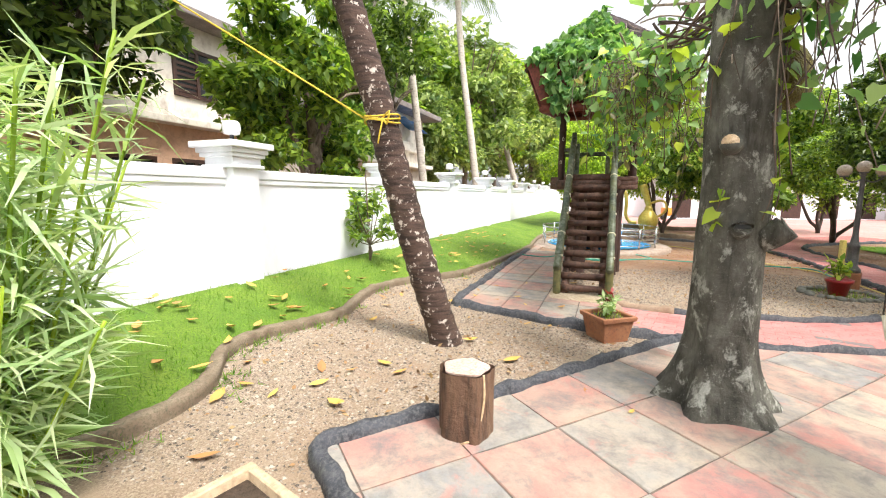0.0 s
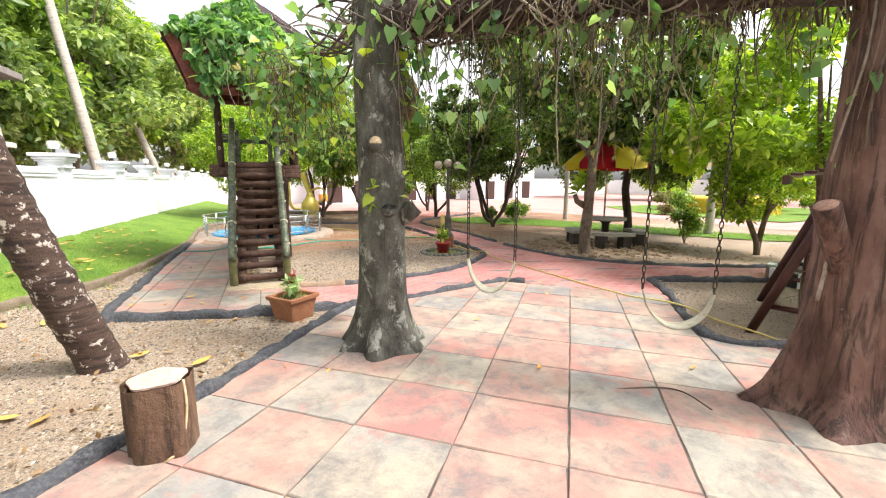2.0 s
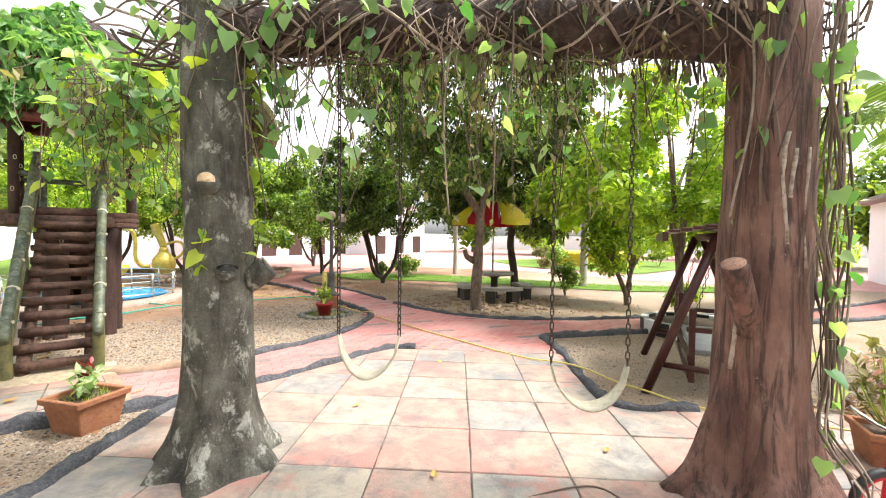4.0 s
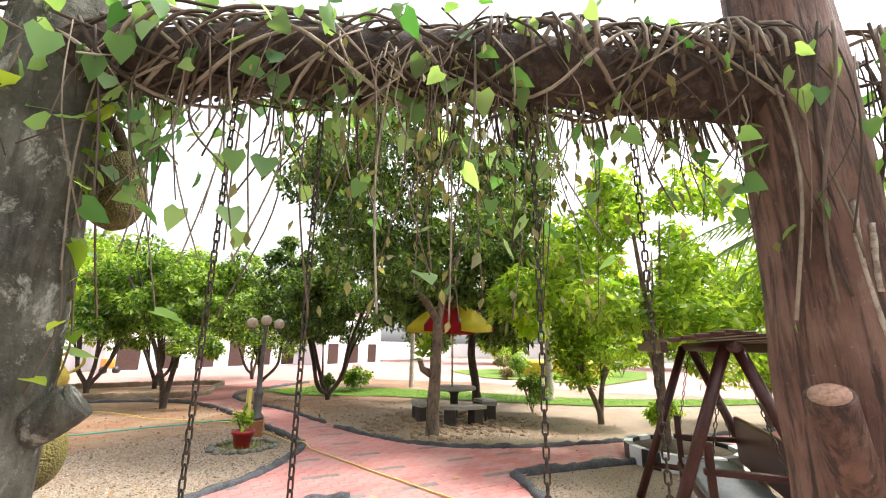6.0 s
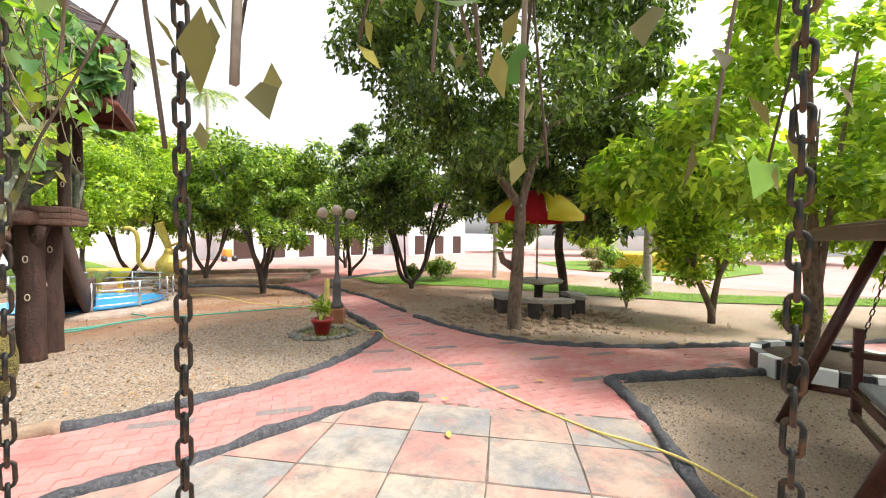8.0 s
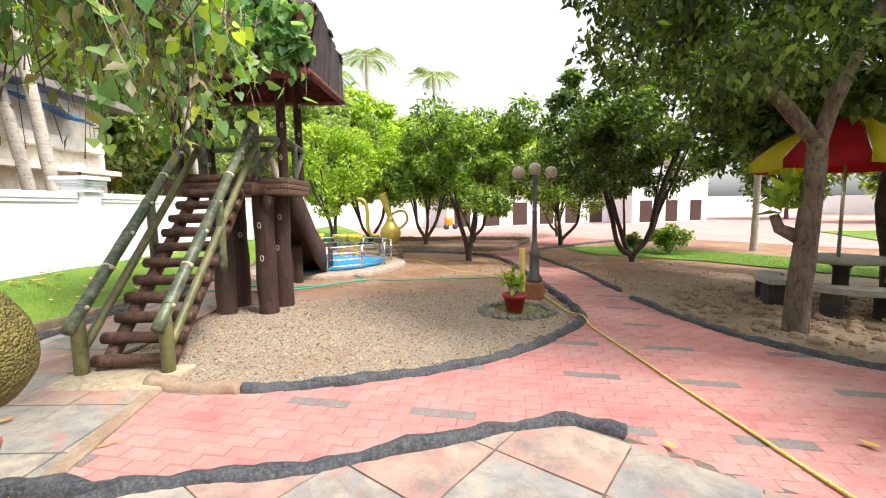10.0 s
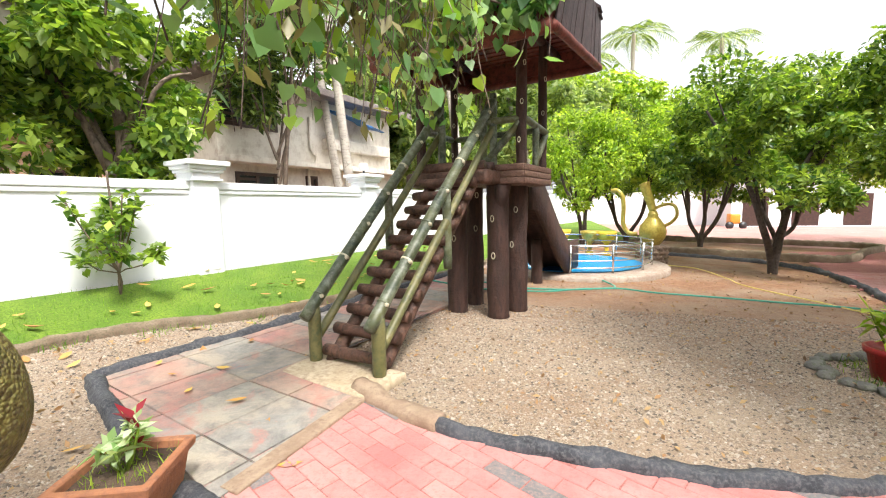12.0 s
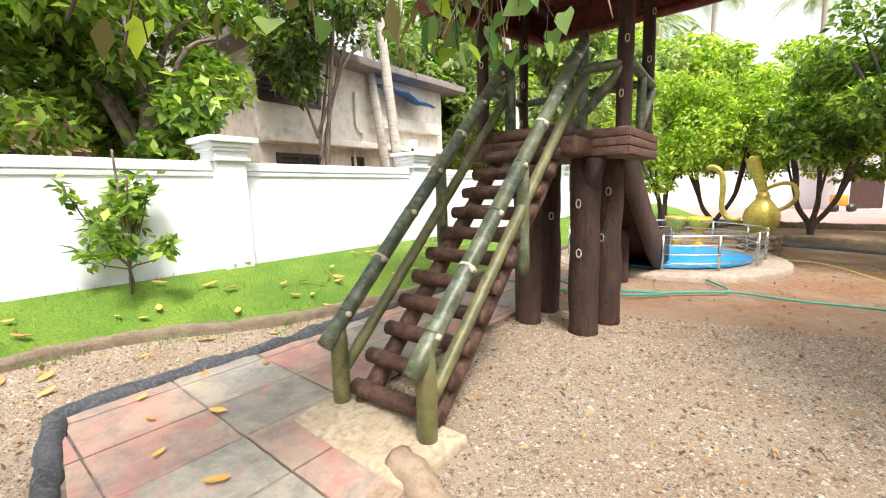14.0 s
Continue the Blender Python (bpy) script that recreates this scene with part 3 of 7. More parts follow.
def kerb(name, line, w, h, mat, label, rough=0.35, square=False):
    """A rough hand-moulded edging with a rounded top."""
    bm = bmesh.new()
    pts = curve(line, 0.06)
    prof = [(-0.5, -0.3), (-0.52, 0.25), (-0.42, 0.75), (-0.18, 1.0), (0.18, 1.0), (0.42, 0.75), (0.52, 0.25), (0.5, -0.3)]
    if square:
        prof = [(-0.5, -0.3), (-0.5, 0.5), (-0.48, 0.93), (-0.36, 1.0), (0.36, 1.0), (0.48, 0.93), (0.5, 0.5), (0.5, -0.3)]
    rings = []
    for i, p in enumerate(pts):
        d = (pts[min(i + 1, len(pts) - 1)] - pts[max(i - 1, 0)]).normalized()
        s = Vector((d.y, -d.x, 0))
        ring = []
        for k, (a, b) in enumerate(prof):
            f = 1 + rough * noise.noise(Vector((p.x * 5, p.y * 5, k * 0.45))) + 0.18 * noise.noise(Vector((p.x * 17, p.y * 17, k * 1.3))) + (0 if square else 0.16 * noise.noise(Vector((p.x * 9 + k * 0.9, p.y * 9 - k * 0.9, 4.0))))
            q = p + s * a * w * f
            ring.append(bm.verts.new((q.x, q.y, G(p.x) + b * h * (f if b > 0 else 1))))
        rings.append(ring)
    for a, b in zip(rings, rings[1:]):
        for k in range(len(prof) - 1):
            bm.faces.new((a[k], b[k], b[k + 1], a[k + 1]))
    bm.faces.new(rings[0])
    bm.faces.new(list(reversed(rings[-1])))
    bmesh.ops.recalc_face_normals(bm, faces=bm.faces)
    return tagged(link(name, bm, mat), label, "kerb", kind="structure")


kerb("kerb", KE0, 0.15, 0.10, TAN_STONE, "worn tan stone kerb at the foot of the stairs", 0.45)
for line in (KB, KB2, KC, KD, [(2.78, 5.55)] + KE[2:], KF, KF2, KG):
    kerb("kerb", line, 0.115, 0.085, KERB, "dark grey rough moulded concrete kerb", 0.5)
LAWN_EDGE = [(-3.3, 0.3), (-2.6, 1.5), (-2.05, 2.05), (-1.8, 2.45), (-1.74, 2.95), (-1.95, 3.5), (-1.9, 3.95), (-1.6, 4.4), (-1.32, 4.85), (-1.3, 5.6), (-1.2, 6.2), (-0.8, 6.8), (-0.3, 7.2), (0.1, 7.7), (0.45, 8.4), (1.0, 9.6), (1.5, 10.9), (1.9, 12.0), (2.3, 13.6), (2.9, 15.5), (4.5, 18.0), (7.0, 20.5)]
kerb("lawn_kerb", LAWN_EDGE, 0.10, 0.10, EARTH_KERB, "brown earth-stained low kerb along the lawn", 0.12, True)
KH = [(5.6, 17.0), (6.6, 16.5), (7.4, 16.17), (8.8, 15.7), (10.05, 15.1), (11.0, 15.6), (12.2, 17.2), (13.8, 19.2), (12.0, 20.2), (8.4, 20.9), (5.4, 21.6)]
kerb("bed_kerb", KH, 0.14, 0.20, EARTH_KERB, "low brown kerb round the planted bed", 0.12, True)


def wall_gap(x, y):
    """Distance in front of the boundary wall."""
    p = Vector((x, y, 0)) - ORIGIN
    return p.dot(R_DIR) + 3.62


EDGE_A = [(Vector((*p, 0)) - ORIGIN).dot(S_DIR) for p in LAWN_EDGE]
EDGE_GAP = [wall_gap(*p) for p in LAWN_EDGE]


def lawn_height(x, y):
    a = (Vector((x, y, 0)) - ORIGIN).dot(S_DIR)
    t = min(max(wall_gap(x, y) / float(np.interp(a, EDGE_A, EDGE_GAP)), 0), 1)
    return G(x) + 0.06 + 0.32 * (1 - t) + 0.09 * t * (1 - t) * noise.noise(Vector((x * 0.9, y * 0.9, 0)))


wall_foot = [(W(a, -3.66).x, W(a, -3.66).y) for a in range(26, -12, -2)]
LAWN = pts2(LAWN_EDGE) + wall_foot
tagged(sheet("lawn", LAWN, GRASS_SOIL, 0.0, lawn_height, 0.4), "short green lawn rising to the wall", "lawn", kind="structure")
rng = np.random.default_rng(3)
cand = rng.uniform((-4.6, 0.4), (3.6, 17), (190000, 2))
cand = cand[within(cand, LAWN)]
near = cand[rng.random(len(cand)) < np.maximum(0.12, 1.15 - 0.075 * cand[:, 1])]
gp = [(x, y, lawn_height(x, y) - 0.004) for x, y in near]
gob = leaf_mesh("grass", gp, 0.05, GRASS, rng, None, "blade", -1.0)
tagged(gob, "short green blades of mown grass", "grass", kind="stuff")
STRIP = [(12.6, 13.2), (14.4, 10.6), (14.9, 8), (15.4, 5.5), (16.0, 3.2), (17.5, 0.8), (20, -2), (21, -1.5), (18.5, 2.4), (17.6, 4.4), (17.4, 8.5), (16.8, 12), (15.5, 15.2), (13.2, 15.6)]
tagged(sheet("lawn_strip", STRIP, GRASS_SOIL, 0.03, cell=1.0), "strip of bright green lawn beside the drive", "lawn", kind="structure")
cand = rng.uniform((12.5, -2), (21, 15.7), (60000, 2))
sp = [(x, y, G(x) + 0.03) for x, y in cand[within(cand, STRIP)]]
tagged(leaf_mesh("grass", sp, 0.07, GRASS, rng, None, "blade", -1.0), "blades of grass on the strip", "grass", kind="stuff")
BEDF = [(24, 4), (30, 2.5), (38, 3), (40, 12), (30, 16), (25, 11)]
tagged(sheet("lawn_bed", BEDF, GRASS_SOIL, 0.05, cell=2.0), "green lawn bed with clipped shrubs by the drive", "lawn", kind="structure")

# ---- boundary wall ----
wall = thing("wall_west", W(-2.6, -3.7), "white painted boundary wall with moulded panels and pillars", "wall", rz=YAW)
wall["kind"] = "structure"
inv = wall.matrix_world.inverted()
BAY, FIRST, COUNT = 3.53, -3.05 + 2.6 - 7.06 + 2.6, 12


def wl(bm, lo, hi, bevel=0.0):
    """Box in the wall's own frame: along, out of the face (negative y is the garden side), up."""
    return box(bm, lo, hi, None, bevel)


start, end = -8.0, 32.0
part("wall_body", wl(bmesh.new(), (start, 0.04, -0.2), (end, 0.24, 1.60)), WHITE, wall, smooth=False)
part("coping", wl(bmesh.new(), (start, 0.0, 1.665), (end, 0.27, 1.78), 0.012), WHITE, wall, smooth=False)
part("moulding", wl(bmesh.new(), (start, 0.015, 1.60), (end, 0.25, 1.665), 0.012), WHITE, wall, smooth=False)
edges = [-2.79 + 2.6 + BAY * k for k in range(-2, 10)]
pil = thing("pillar", (0, 0, 0), "white square pillar with a stepped cap", "pillar")
pil.parent = wall


def pillar_mesh():
    bm = bmesh.new()
    for lo, hi, zz0, zz1, bv in ((0.0, 0.0, -0.2, 1.78, 0.006), (-0.05, 0.05, 1.78, 1.82, 0.01), (-0.02, 0.02, 1.82, 1.90, 0.006), (-0.06, 0.06, 1.90, 1.945, 0.012), (-0.085, 0.085, 1.945, 2.0, 0.012), (-0.13, 0.13, 2.0, 2.07, 0.012)):
        wl(bm, (lo, -0.10 + lo, zz0), (0.36 + hi, 0.28 + hi, zz1), bv)
    return bm


pm = None
for i, e in enumerate(edges):
    if pm is None:
        ob = part("pillar", pillar_mesh(), WHITE, wall, "white square pillar with stepped moulded cap", smooth=False)
        pm = ob.data
    else:
        ob = new("pillar", pm)
        ob.parent = wall
        ob["label"] = "white square pillar with stepped moulded cap"
    ob.location = (e, -0.0, 0)
bpy.data.objects.remove(pil)
for i, e in enumerate(edges):
    if i in (3,):
        continue
    t = thing("gate_lamp", wall.matrix_world @ Vector((e + 0.18, 0.09, 2.07)), "white opal lamp on a short dark stem on a wall pillar", "lamp", "lamps on the wall pillars", YAW)
    part("stem", lathe(bmesh.new(), [(0.05, 0), (0.05, 0.02), (0.025, 0.03), (0.025, 0.09), (0.05, 0.10)], 12), BLACK, t)
    part("shade", lathe(bmesh.new(), [(0.04, 0.09), (0.085, 0.10), (0.10, 0.15), (0.095, 0.22), (0.07, 0.245), (0.02, 0.25)], 18), LAMP_GLASS, t)


# ---- tree house with log stairs ----
def on_tower(pts):
    return [W(*p) for p in pts]


def log_between(bm, a, b, r, sides=12, rough=0.12, seed=0.0):
    a, b = Vector(a), Vector(b)
    n = max(3, int((b - a).length / 0.09))
    pts = [a.lerp(b, k / n) for k in range(n + 1)]
    rad = [r] * (n + 1)
    rad[0] = rad[-1] = r * 0.93
    return tube(bm, pts, rad, sides, rough, 5.0, True, seed)


stairs = thing("log_stairs", W(0, -0.02, G(1.84)), "brown moulded log stairs with green bamboo-like handrails", "stairs", rz=YAW)
base_z = G(1.84)


def st(a, b, z):
    """Stairs' own frame: along, across to the right, up."""
    return Vector((a, -b, z))


for k in range(11):
    a, z = 0.06 + 0.158 * k, 0.13 + 0.150 * k
    part("step", log_between(bmesh.new(), st(a, -0.34 + 0.02 * random.uniform(-1, 1), z), st(a + random.uniform(-0.015, 0.015), 0.36 + 0.02 * random.uniform(-1, 1), z), 0.054, 12, 0.26, k * 3.1), LOG, stairs)
for b in (-0.27, 0.27):
    part("stringer", log_between(bmesh.new(), st(0.05, b, 0.0), st(1.85, b, 1.70), 0.062, 12, 0.1), LOG, stairs)
for b, foot in ((-0.37, -0.37), (0.35, 0.35)):
    part("newel_post", log_between(bmesh.new(), st(-0.02, foot, 0), st(-0.02, foot, 0.52), 0.056, 12, 0.06), BAMBOO_OLIVE, stairs)
    part("handrail", log_between(bmesh.new(), st(-0.13, foot, 0.44), st(2.15, b, 2.58), 0.052, 14, 0.06, b), BAMBOO, stairs)
    part("lower_rail", log_between(bmesh.new(), st(0.02, foot, 0.26), st(2.15, b, 2.28), 0.040, 12, 0.06, b), BAMBOO_OLIVE, stairs)
    part("baluster", log_between(bmesh.new(), st(1.05, b, 0.75), st(1.05, b, 1.52), 0.045, 12, 0.06, b), BAMBOO, stairs)
    part("baluster", log_between(bmesh.new(), st(2.15, b, 1.80), st(2.15, b, 2.66), 0.045, 12, 0.06, b), BAMBOO, stairs)
    for i in range(7):
        t = 0.08 + i * 0.14
        p = st(-0.13, foot, 0.44).lerp(st(2.15, b, 2.58), t)
        part("node_ring", tube(bmesh.new(), [p - Vector((0.006, 0, 0.006)), p + Vector((0.006, 0, 0.006))], 0.0565, 14), RING_PAINT if i % 3 == 1 else BAMBOO, stairs)
        q = p + Vector((-0.02, -0.053, 0.0))
        part("cut_branch", tube(bmesh.new(), [q + Vector((0, 0.012, 0)), q + Vector((-0.004, -0.008, 0))], [0.02, 0.017], 10), RING_PAINT, stairs)
box_bm = box(bmesh.new(), (-0.36, -0.50, -0.05), (0.14, 0.47, 0.05), None, 0.02)
part("foot_slab", box_bm, FOOT_SLAB, stairs, "worn cream concrete foot slab")

tower = thing("tree_house", W(3.0, -0.15, G(2.8)), "small open tree house of brown moulded logs", "tree house", rz=YAW)


def tw(a, b, z):
    """Tower's own frame from distances along and across."""
    return Vector((a - 3.0, -(b + 0.15), z - G(2.8)))


for i, (a, b, top) in enumerate(((2.27, 0.33, 1.65), (2.72, 0.40, 1.65), (2.25, -0.24, 1.65), (2.74, -0.25, 1.65))):
    bm = bmesh.new()
    pts = [tw(a, b, G(2.8) + z) for z in np.linspace(-0.05, top + 0.05, 20)]
    tube(bm, pts, [0.15 if k == 0 else 0.135 for k in range(20)], 16, 0.12, 3.5, True, i)
    leg = part("leg", bm, TOWER_LEG, tower, "thick brown concrete log leg")
    for k in range(2):
        t = 4.0 + 1.1 * k + i
        z = 0.75 + 0.45 * k + 0.1 * i
        w_ = 0.5 * math.sin(t)
        out = Vector((-math.cos(0.35 + w_), -math.sin(0.35 + w_), 0))
        c = tw(a, b, z) + out * 0.139
        ring = [c + Vector((out.y, -out.x, 0)) * 0.022 * math.cos(u) + Vector((0, 0, 0.038 * math.sin(u))) for u in np.linspace(0, 2 * math.pi, 13)]
        part("knot_ring", tube(bmesh.new(), ring, 0.006, 6, 0, 1, False), RING_PAINT, leg)
bm = bmesh.new()
tube(bm, [tw(2.15, 0.45, 1.62), tw(2.28, 0.35, 1.2)], [0.10, 0.06], 10, 0.2)
part("bracket", bm, TOWER_LEG, tower)
part("landing", box(bmesh.new(), tw(1.72, 0.45, 1.60), tw(2.12, -0.66, 1.76), None, 0.04), LOG, tower)
for k in range(2):
    part("landing_log", log_between(bmesh.new(), tw(1.80 + 0.22 * k, -0.52, 1.80), tw(1.80 + 0.22 * k, 0.38, 1.80), 0.065, 12, 0.15, k), LOG, tower)
bm = bmesh.new()
box(bm, tw(2.10, 0.72, 1.60), tw(3.06, -0.78, 1.83))
bmesh.ops.subdivide_edges(bm, edges=bm.edges, cuts=10, use_grid_fill=True)
for v in bm.verts:
    v.co += Vector((noise.noise(v.co * Vector((2, 2, 9))), noise.noise(v.co * Vector((2, 2, 9)) + Vector((9, 0, 0))), 0)) * 0.02
part("deck", bm, DECK_WOOD, tower, "brown deck slab moulded like stacked planks")
for z in (1.64, 1.715, 1.79):
    part("deck_plank", box(bmesh.new(), tw(2.08, 0.745, z - 0.034), tw(3.08, 0.715, z + 0.035), None, 0.006), DECK_WOOD, tower)
    part("deck_plank", box(bmesh.new(), tw(2.07, 0.73, z - 0.034), tw(2.10, -0.80, z + 0.035), None, 0.006), DECK_WOOD, tower)
for i, (a, b, r) in enumerate(((2.20, 0.66, 0.062), (2.95, 0.66, 0.055), (2.00, -0.60, 0.058), (3.00, -0.68, 0.052))):
    post = part("roof_post", log_between(bmesh.new(), tw(a, b, 1.72), tw(a, b, 3.42), r, 14, 0.14, i * 5), TOWER_LEG, tower)
    for k in range(3):
        out = Vector((-math.cos(0.3 + 0.5 * k - 0.4), -math.sin(0.3 + 0.5 * k - 0.4), 0))
        c = tw(a, b, 2.1 + 0.42 * k) + out * (r + 0.004)
        ring = [c + Vector((out.y, -out.x, 0)) * 0.016 * math.cos(u) + Vector((0, 0, 0.030 * math.sin(u))) for u in np.linspace(0, 2 * math.pi, 11)]
        part("knot_ring", tube(bmesh.new(), ring, 0.005, 6, 0, 1, False), RING_PAINT, post)
for a, b, a2, b2, z1, z2 in ((2.18, 0.66, 2.12, 0.22, 2.34, 2.34), (2.18, 0.66, 2.12, 0.24, 2.32, 1.86), (2.12, 0.22, 2.12, 0.22, 1.80, 2.46), (2.2, 0.70, 2.95, 0.70, 2.34, 2.28), (2.58, 0.70, 2.58, 0.70, 1.80, 2.32), (2.58, 0.70, 2.95, 0.70, 1.88, 2.24),
                             (2.0, -0.62, 3.0, -0.70, 2.32, 2.32), (2.0, -0.6, 2.05, -0.32, 2.32, 2.32), (2.95, 0.66, 3.0, -0.66, 2.32, 2.32), (2.06, -0.32, 2.06, -0.32, 1.76, 2.44)):
    part("guard_rail", log_between(bmesh.new(), tw(a, b, z1), tw(a2, b2, z2), 0.042, 10, 0.08), BAMBOO, tower)
# roof: a tiled cap over boarded skirts that lean in to the eave beams
RF = {"fl": (1.50, -0.92, 3.00), "fr": (1.50, 1.22, 3.00), "br": (3.60, 1.22, 3.16), "bl": (3.60, -0.74, 3.16),
      "flm": (1.46, -1.22, 3.79), "frm": (1.46, 1.36, 3.70), "brm": (3.64, 1.20, 3.80), "blm": (3.64, -1.02, 3.80), "t0": (2.25, 0.05, 4.74), "t1": (2.75, 0.05, 4.74)}
RC = Vector((2.55, 0.1, 3.6))


def shell(names_list, inset, drop):
    bm = bmesh.new()
    vs = {}
    for k, p in RF.items():
        q = Vector(p)
        d = Vector((q.x - RC.x, q.y - RC.y, 0))
        q -= d * inset + Vector((0, 0, drop))
        vs[k] = bm.verts.new(tw(q.x, q.y, q.z))
    for f in names_list:
        bm.faces.new([vs[k] for k in f.split()])
    bmesh.ops.recalc_face_normals(bm, faces=bm.faces)
    for v in [v for v in bm.verts if not v.link_faces]:
        bm.verts.remove(v)
    return bm


CAP = ("flm frm t0", "frm brm t1 t0", "brm blm t1", "blm flm t0 t1")
SKIRT = ("fl fr frm flm", "fr br brm frm", "br bl blm brm", "bl fl flm blm")
roof = part("roof", shell(CAP, 0.0, 0.0), ROOF_SLAB, tower, "dark slate roof cap over red boarded skirts", False)
part("skirt", shell(SKIRT, 0.015, 0.0), RED_WOOD, tower, "dark red boarded skirt below the roof", False)
part("lining", shell(CAP, 0.04, 0.05), RED_WOOD, tower, "dark red boarded underside of the roof", False)


def roof_pt(p0, p1, q0, q1, u, v, out):
    a, b, c, d = (Vector(RF[k]) for k in (p0, p1, q0, q1))
    n = (b - a).cross(c - a)
    if n.dot((a + b) / 2 - Vector((2.5, 0.05, 3.2))) < 0:
        n = -n
    return a.lerp(b, u).lerp(c.lerp(d, u), v) + n.normalized() * out


for p0, p1, q0, q1, rows, cols, lo_mat in (("flm", "frm", "t0", "t0", 6, 10, ROOF_SLAB), ("frm", "brm", "t0", "t1", 6, 9, ROOF_SLAB), ("blm", "flm", "t1", "t0", 6, 9, ROOF_SLAB), ("brm", "blm", "t1", "t1", 6, 8, ROOF_SLAB),
                                           ("fr", "br", "frm", "brm", 1, 13, ROOF_SLAB), ("bl", "fl", "blm", "flm", 1, 13, RED_WOOD), ("fl", "fr", "flm", "frm", 1, 13, RED_WOOD)):
    for r in range(rows):
        n = max(2, int(cols * (1 - 0.75 * r / rows)))
        for k in range(n):
            j0 = random.uniform(-0.04, 0.03) if rows > 1 else random.uniform(-0.05, 0.0)
            lift = random.uniform(0.0, 0.014)
            quad = [roof_pt(p0, p1, q0, q1, u, v, o + lift) for o in (0.004, 0.03 if rows > 1 else 0.022) for u, v in ((k / n + 0.004, r / rows + j0), ((k + 1) / n - 0.004, r / rows + j0), ((k + 1) / n - 0.004, min(1, (r + 1.12) / rows)), (k / n + 0.004, min(1, (r + 1.12) / rows)))]
            bm = bmesh.new()
            w = [bm.verts.new(tw(q.x, q.y, q.z)) for q in quad]
            for f in ((0, 1, 2, 3), (4, 5, 6, 7), (0, 1, 5, 4), (1, 2, 6, 5), (2, 3, 7, 6), (3, 0, 4, 7)):
                bm.faces.new([w[i] for i in f])
            bmesh.ops.recalc_face_normals(bm, faces=bm.faces)
            part("roof_tile" if rows > 1 else "skirt_board", bm, lo_mat, roof, smooth=False)
for p, q, r in (("fl", "fr", 0.075), ("fr", "br", 0.05), ("br", "bl", 0.05), ("bl", "fl", 0.06)):
    part("eave_beam", log_between(bmesh.new(), tw(*RF[p]), tw(*RF[q]), r, 10, 0.1), RED_WOOD, tower)
for p, q in (("flm", "t0"), ("frm", "t0"), ("brm", "t1"), ("blm", "t1")):
    part("rafter", log_between(bmesh.new(), tw(*(Vector(RF[p]) - Vector((0, 0, 0.12)))), tw(*(Vector(RF[q]) - Vector((0, 0, 0.12)))), 0.045, 8, 0.1), TOWER_LEG, tower)
for b in (-0.6, 0.66):
    part("tie_beam", log_between(bmesh.new(), tw(1.55, b, 3.40), tw(3.6, b, 3.40), 0.055, 10, 0.1), TOWER_LEG, tower)
for k in range(14):
    a = 1.62 + 1.95 * k / 13
    part("ceiling_batten", box(bmesh.new(), tw(a - 0.05, 1.15, 3.455), tw(a + 0.05, -0.85, 3.475), None, 0.006), RED_WOOD, tower, smooth=False)
part("ceiling_board", box(bmesh.new(), tw(1.52, 1.2, 3.478), tw(3.6, -0.95, 3.50)), RED_WOOD, tower, "dark red boarded ceiling", False)

# slide down to the pool
slide = thing("slide", W(4.6, 0.05, G(3.5)), "dark brown slide from the tree house into the pool", "slide", rz=YAW)


def sl(a, b, z):
    return Vector((a - 4.6, -(b - 0.05), z - G(3.5)))


def ribbon(bm, line, halfw, b0, thick):
    w = []
    for a, z in line:
        w.append([bm.verts.new(sl(a, b0 + s * halfw, z + t)) for s, t in ((-1, 0), (1, 0), (1, thick), (-1, thick))])
    for p, q in zip(w, w[1:]):
        for k in range(4):
            bm.faces.new((p[k], p[(k + 1) % 4], q[(k + 1) % 4], q[k]))
    bm.faces.new(w[0])
    bm.faces.new(list(reversed(w[-1])))
    bmesh.ops.recalc_face_normals(bm, faces=bm.faces)
    return bm


chute = [(3.55, 1.62), (3.8, 1.58), (4.3, 1.2), (5.0, 0.66), (5.6, 0.24), (6.0, 0.08), (6.35, 0.05)]
part("chute", ribbon(bmesh.new(), chute, 0.28, 0.0, 0.05), TOWER_LEG, slide)
for b in (-0.3, 0.3):
    part("side_wall", ribbon(bmesh.new(), [(a, max(z - 0.32, 0.0) if a < 6.2 else z - 0.04) for a, z in chute], 0.035, b, 0.62), TOWER_LEG, slide)
part("support", log_between(bmesh.new(), sl(4.7, 0, G(3.5) - 0.1), sl(4.7, 0, 0.75), 0.10, 12, 0.1), TOWER_LEG, slide)

# ---- pool with golden ewer ----
PX, PY, PR = 4.05, 12.95, 1.95
pool = thing("pool", (PX, PY, G(PX)), "small round blue-painted pool with a concrete rim", "pool")
part("rim", lathe(bmesh.new(), [(1.42, -0.2), (PR + 0.02, -0.2), (PR + 0.03, 0.05), (PR, 0.08), (1.47, 0.085), (1.43, 0.08)], 64), POOL_RIM, pool)
bm = bmesh.new()
lathe(bm, [(1.30, 0.035), (1.42, 0.035), (1.425, 0.12), (1.46, 0.125)], 64)
part("basin", lathe(bmesh.new(), [(1.38, 0.0), (1.40, 0.104), (1.46, 0.104), (1.46, 0.108), (0.02, 0.108)], 64), POOL_BLUE, pool, "bright blue painted basin")
bm.free()
water_m = bpy.data.materials.new("water")
water_m.use_nodes = True
wb = water_m.node_tree.nodes["Principled BSDF"]
wb.inputs["Base Color"].default_value = (0.02, 0.33, 0.72, 1)
wb.inputs["Roughness"].default_value = 0.12
bm = bmesh.new()
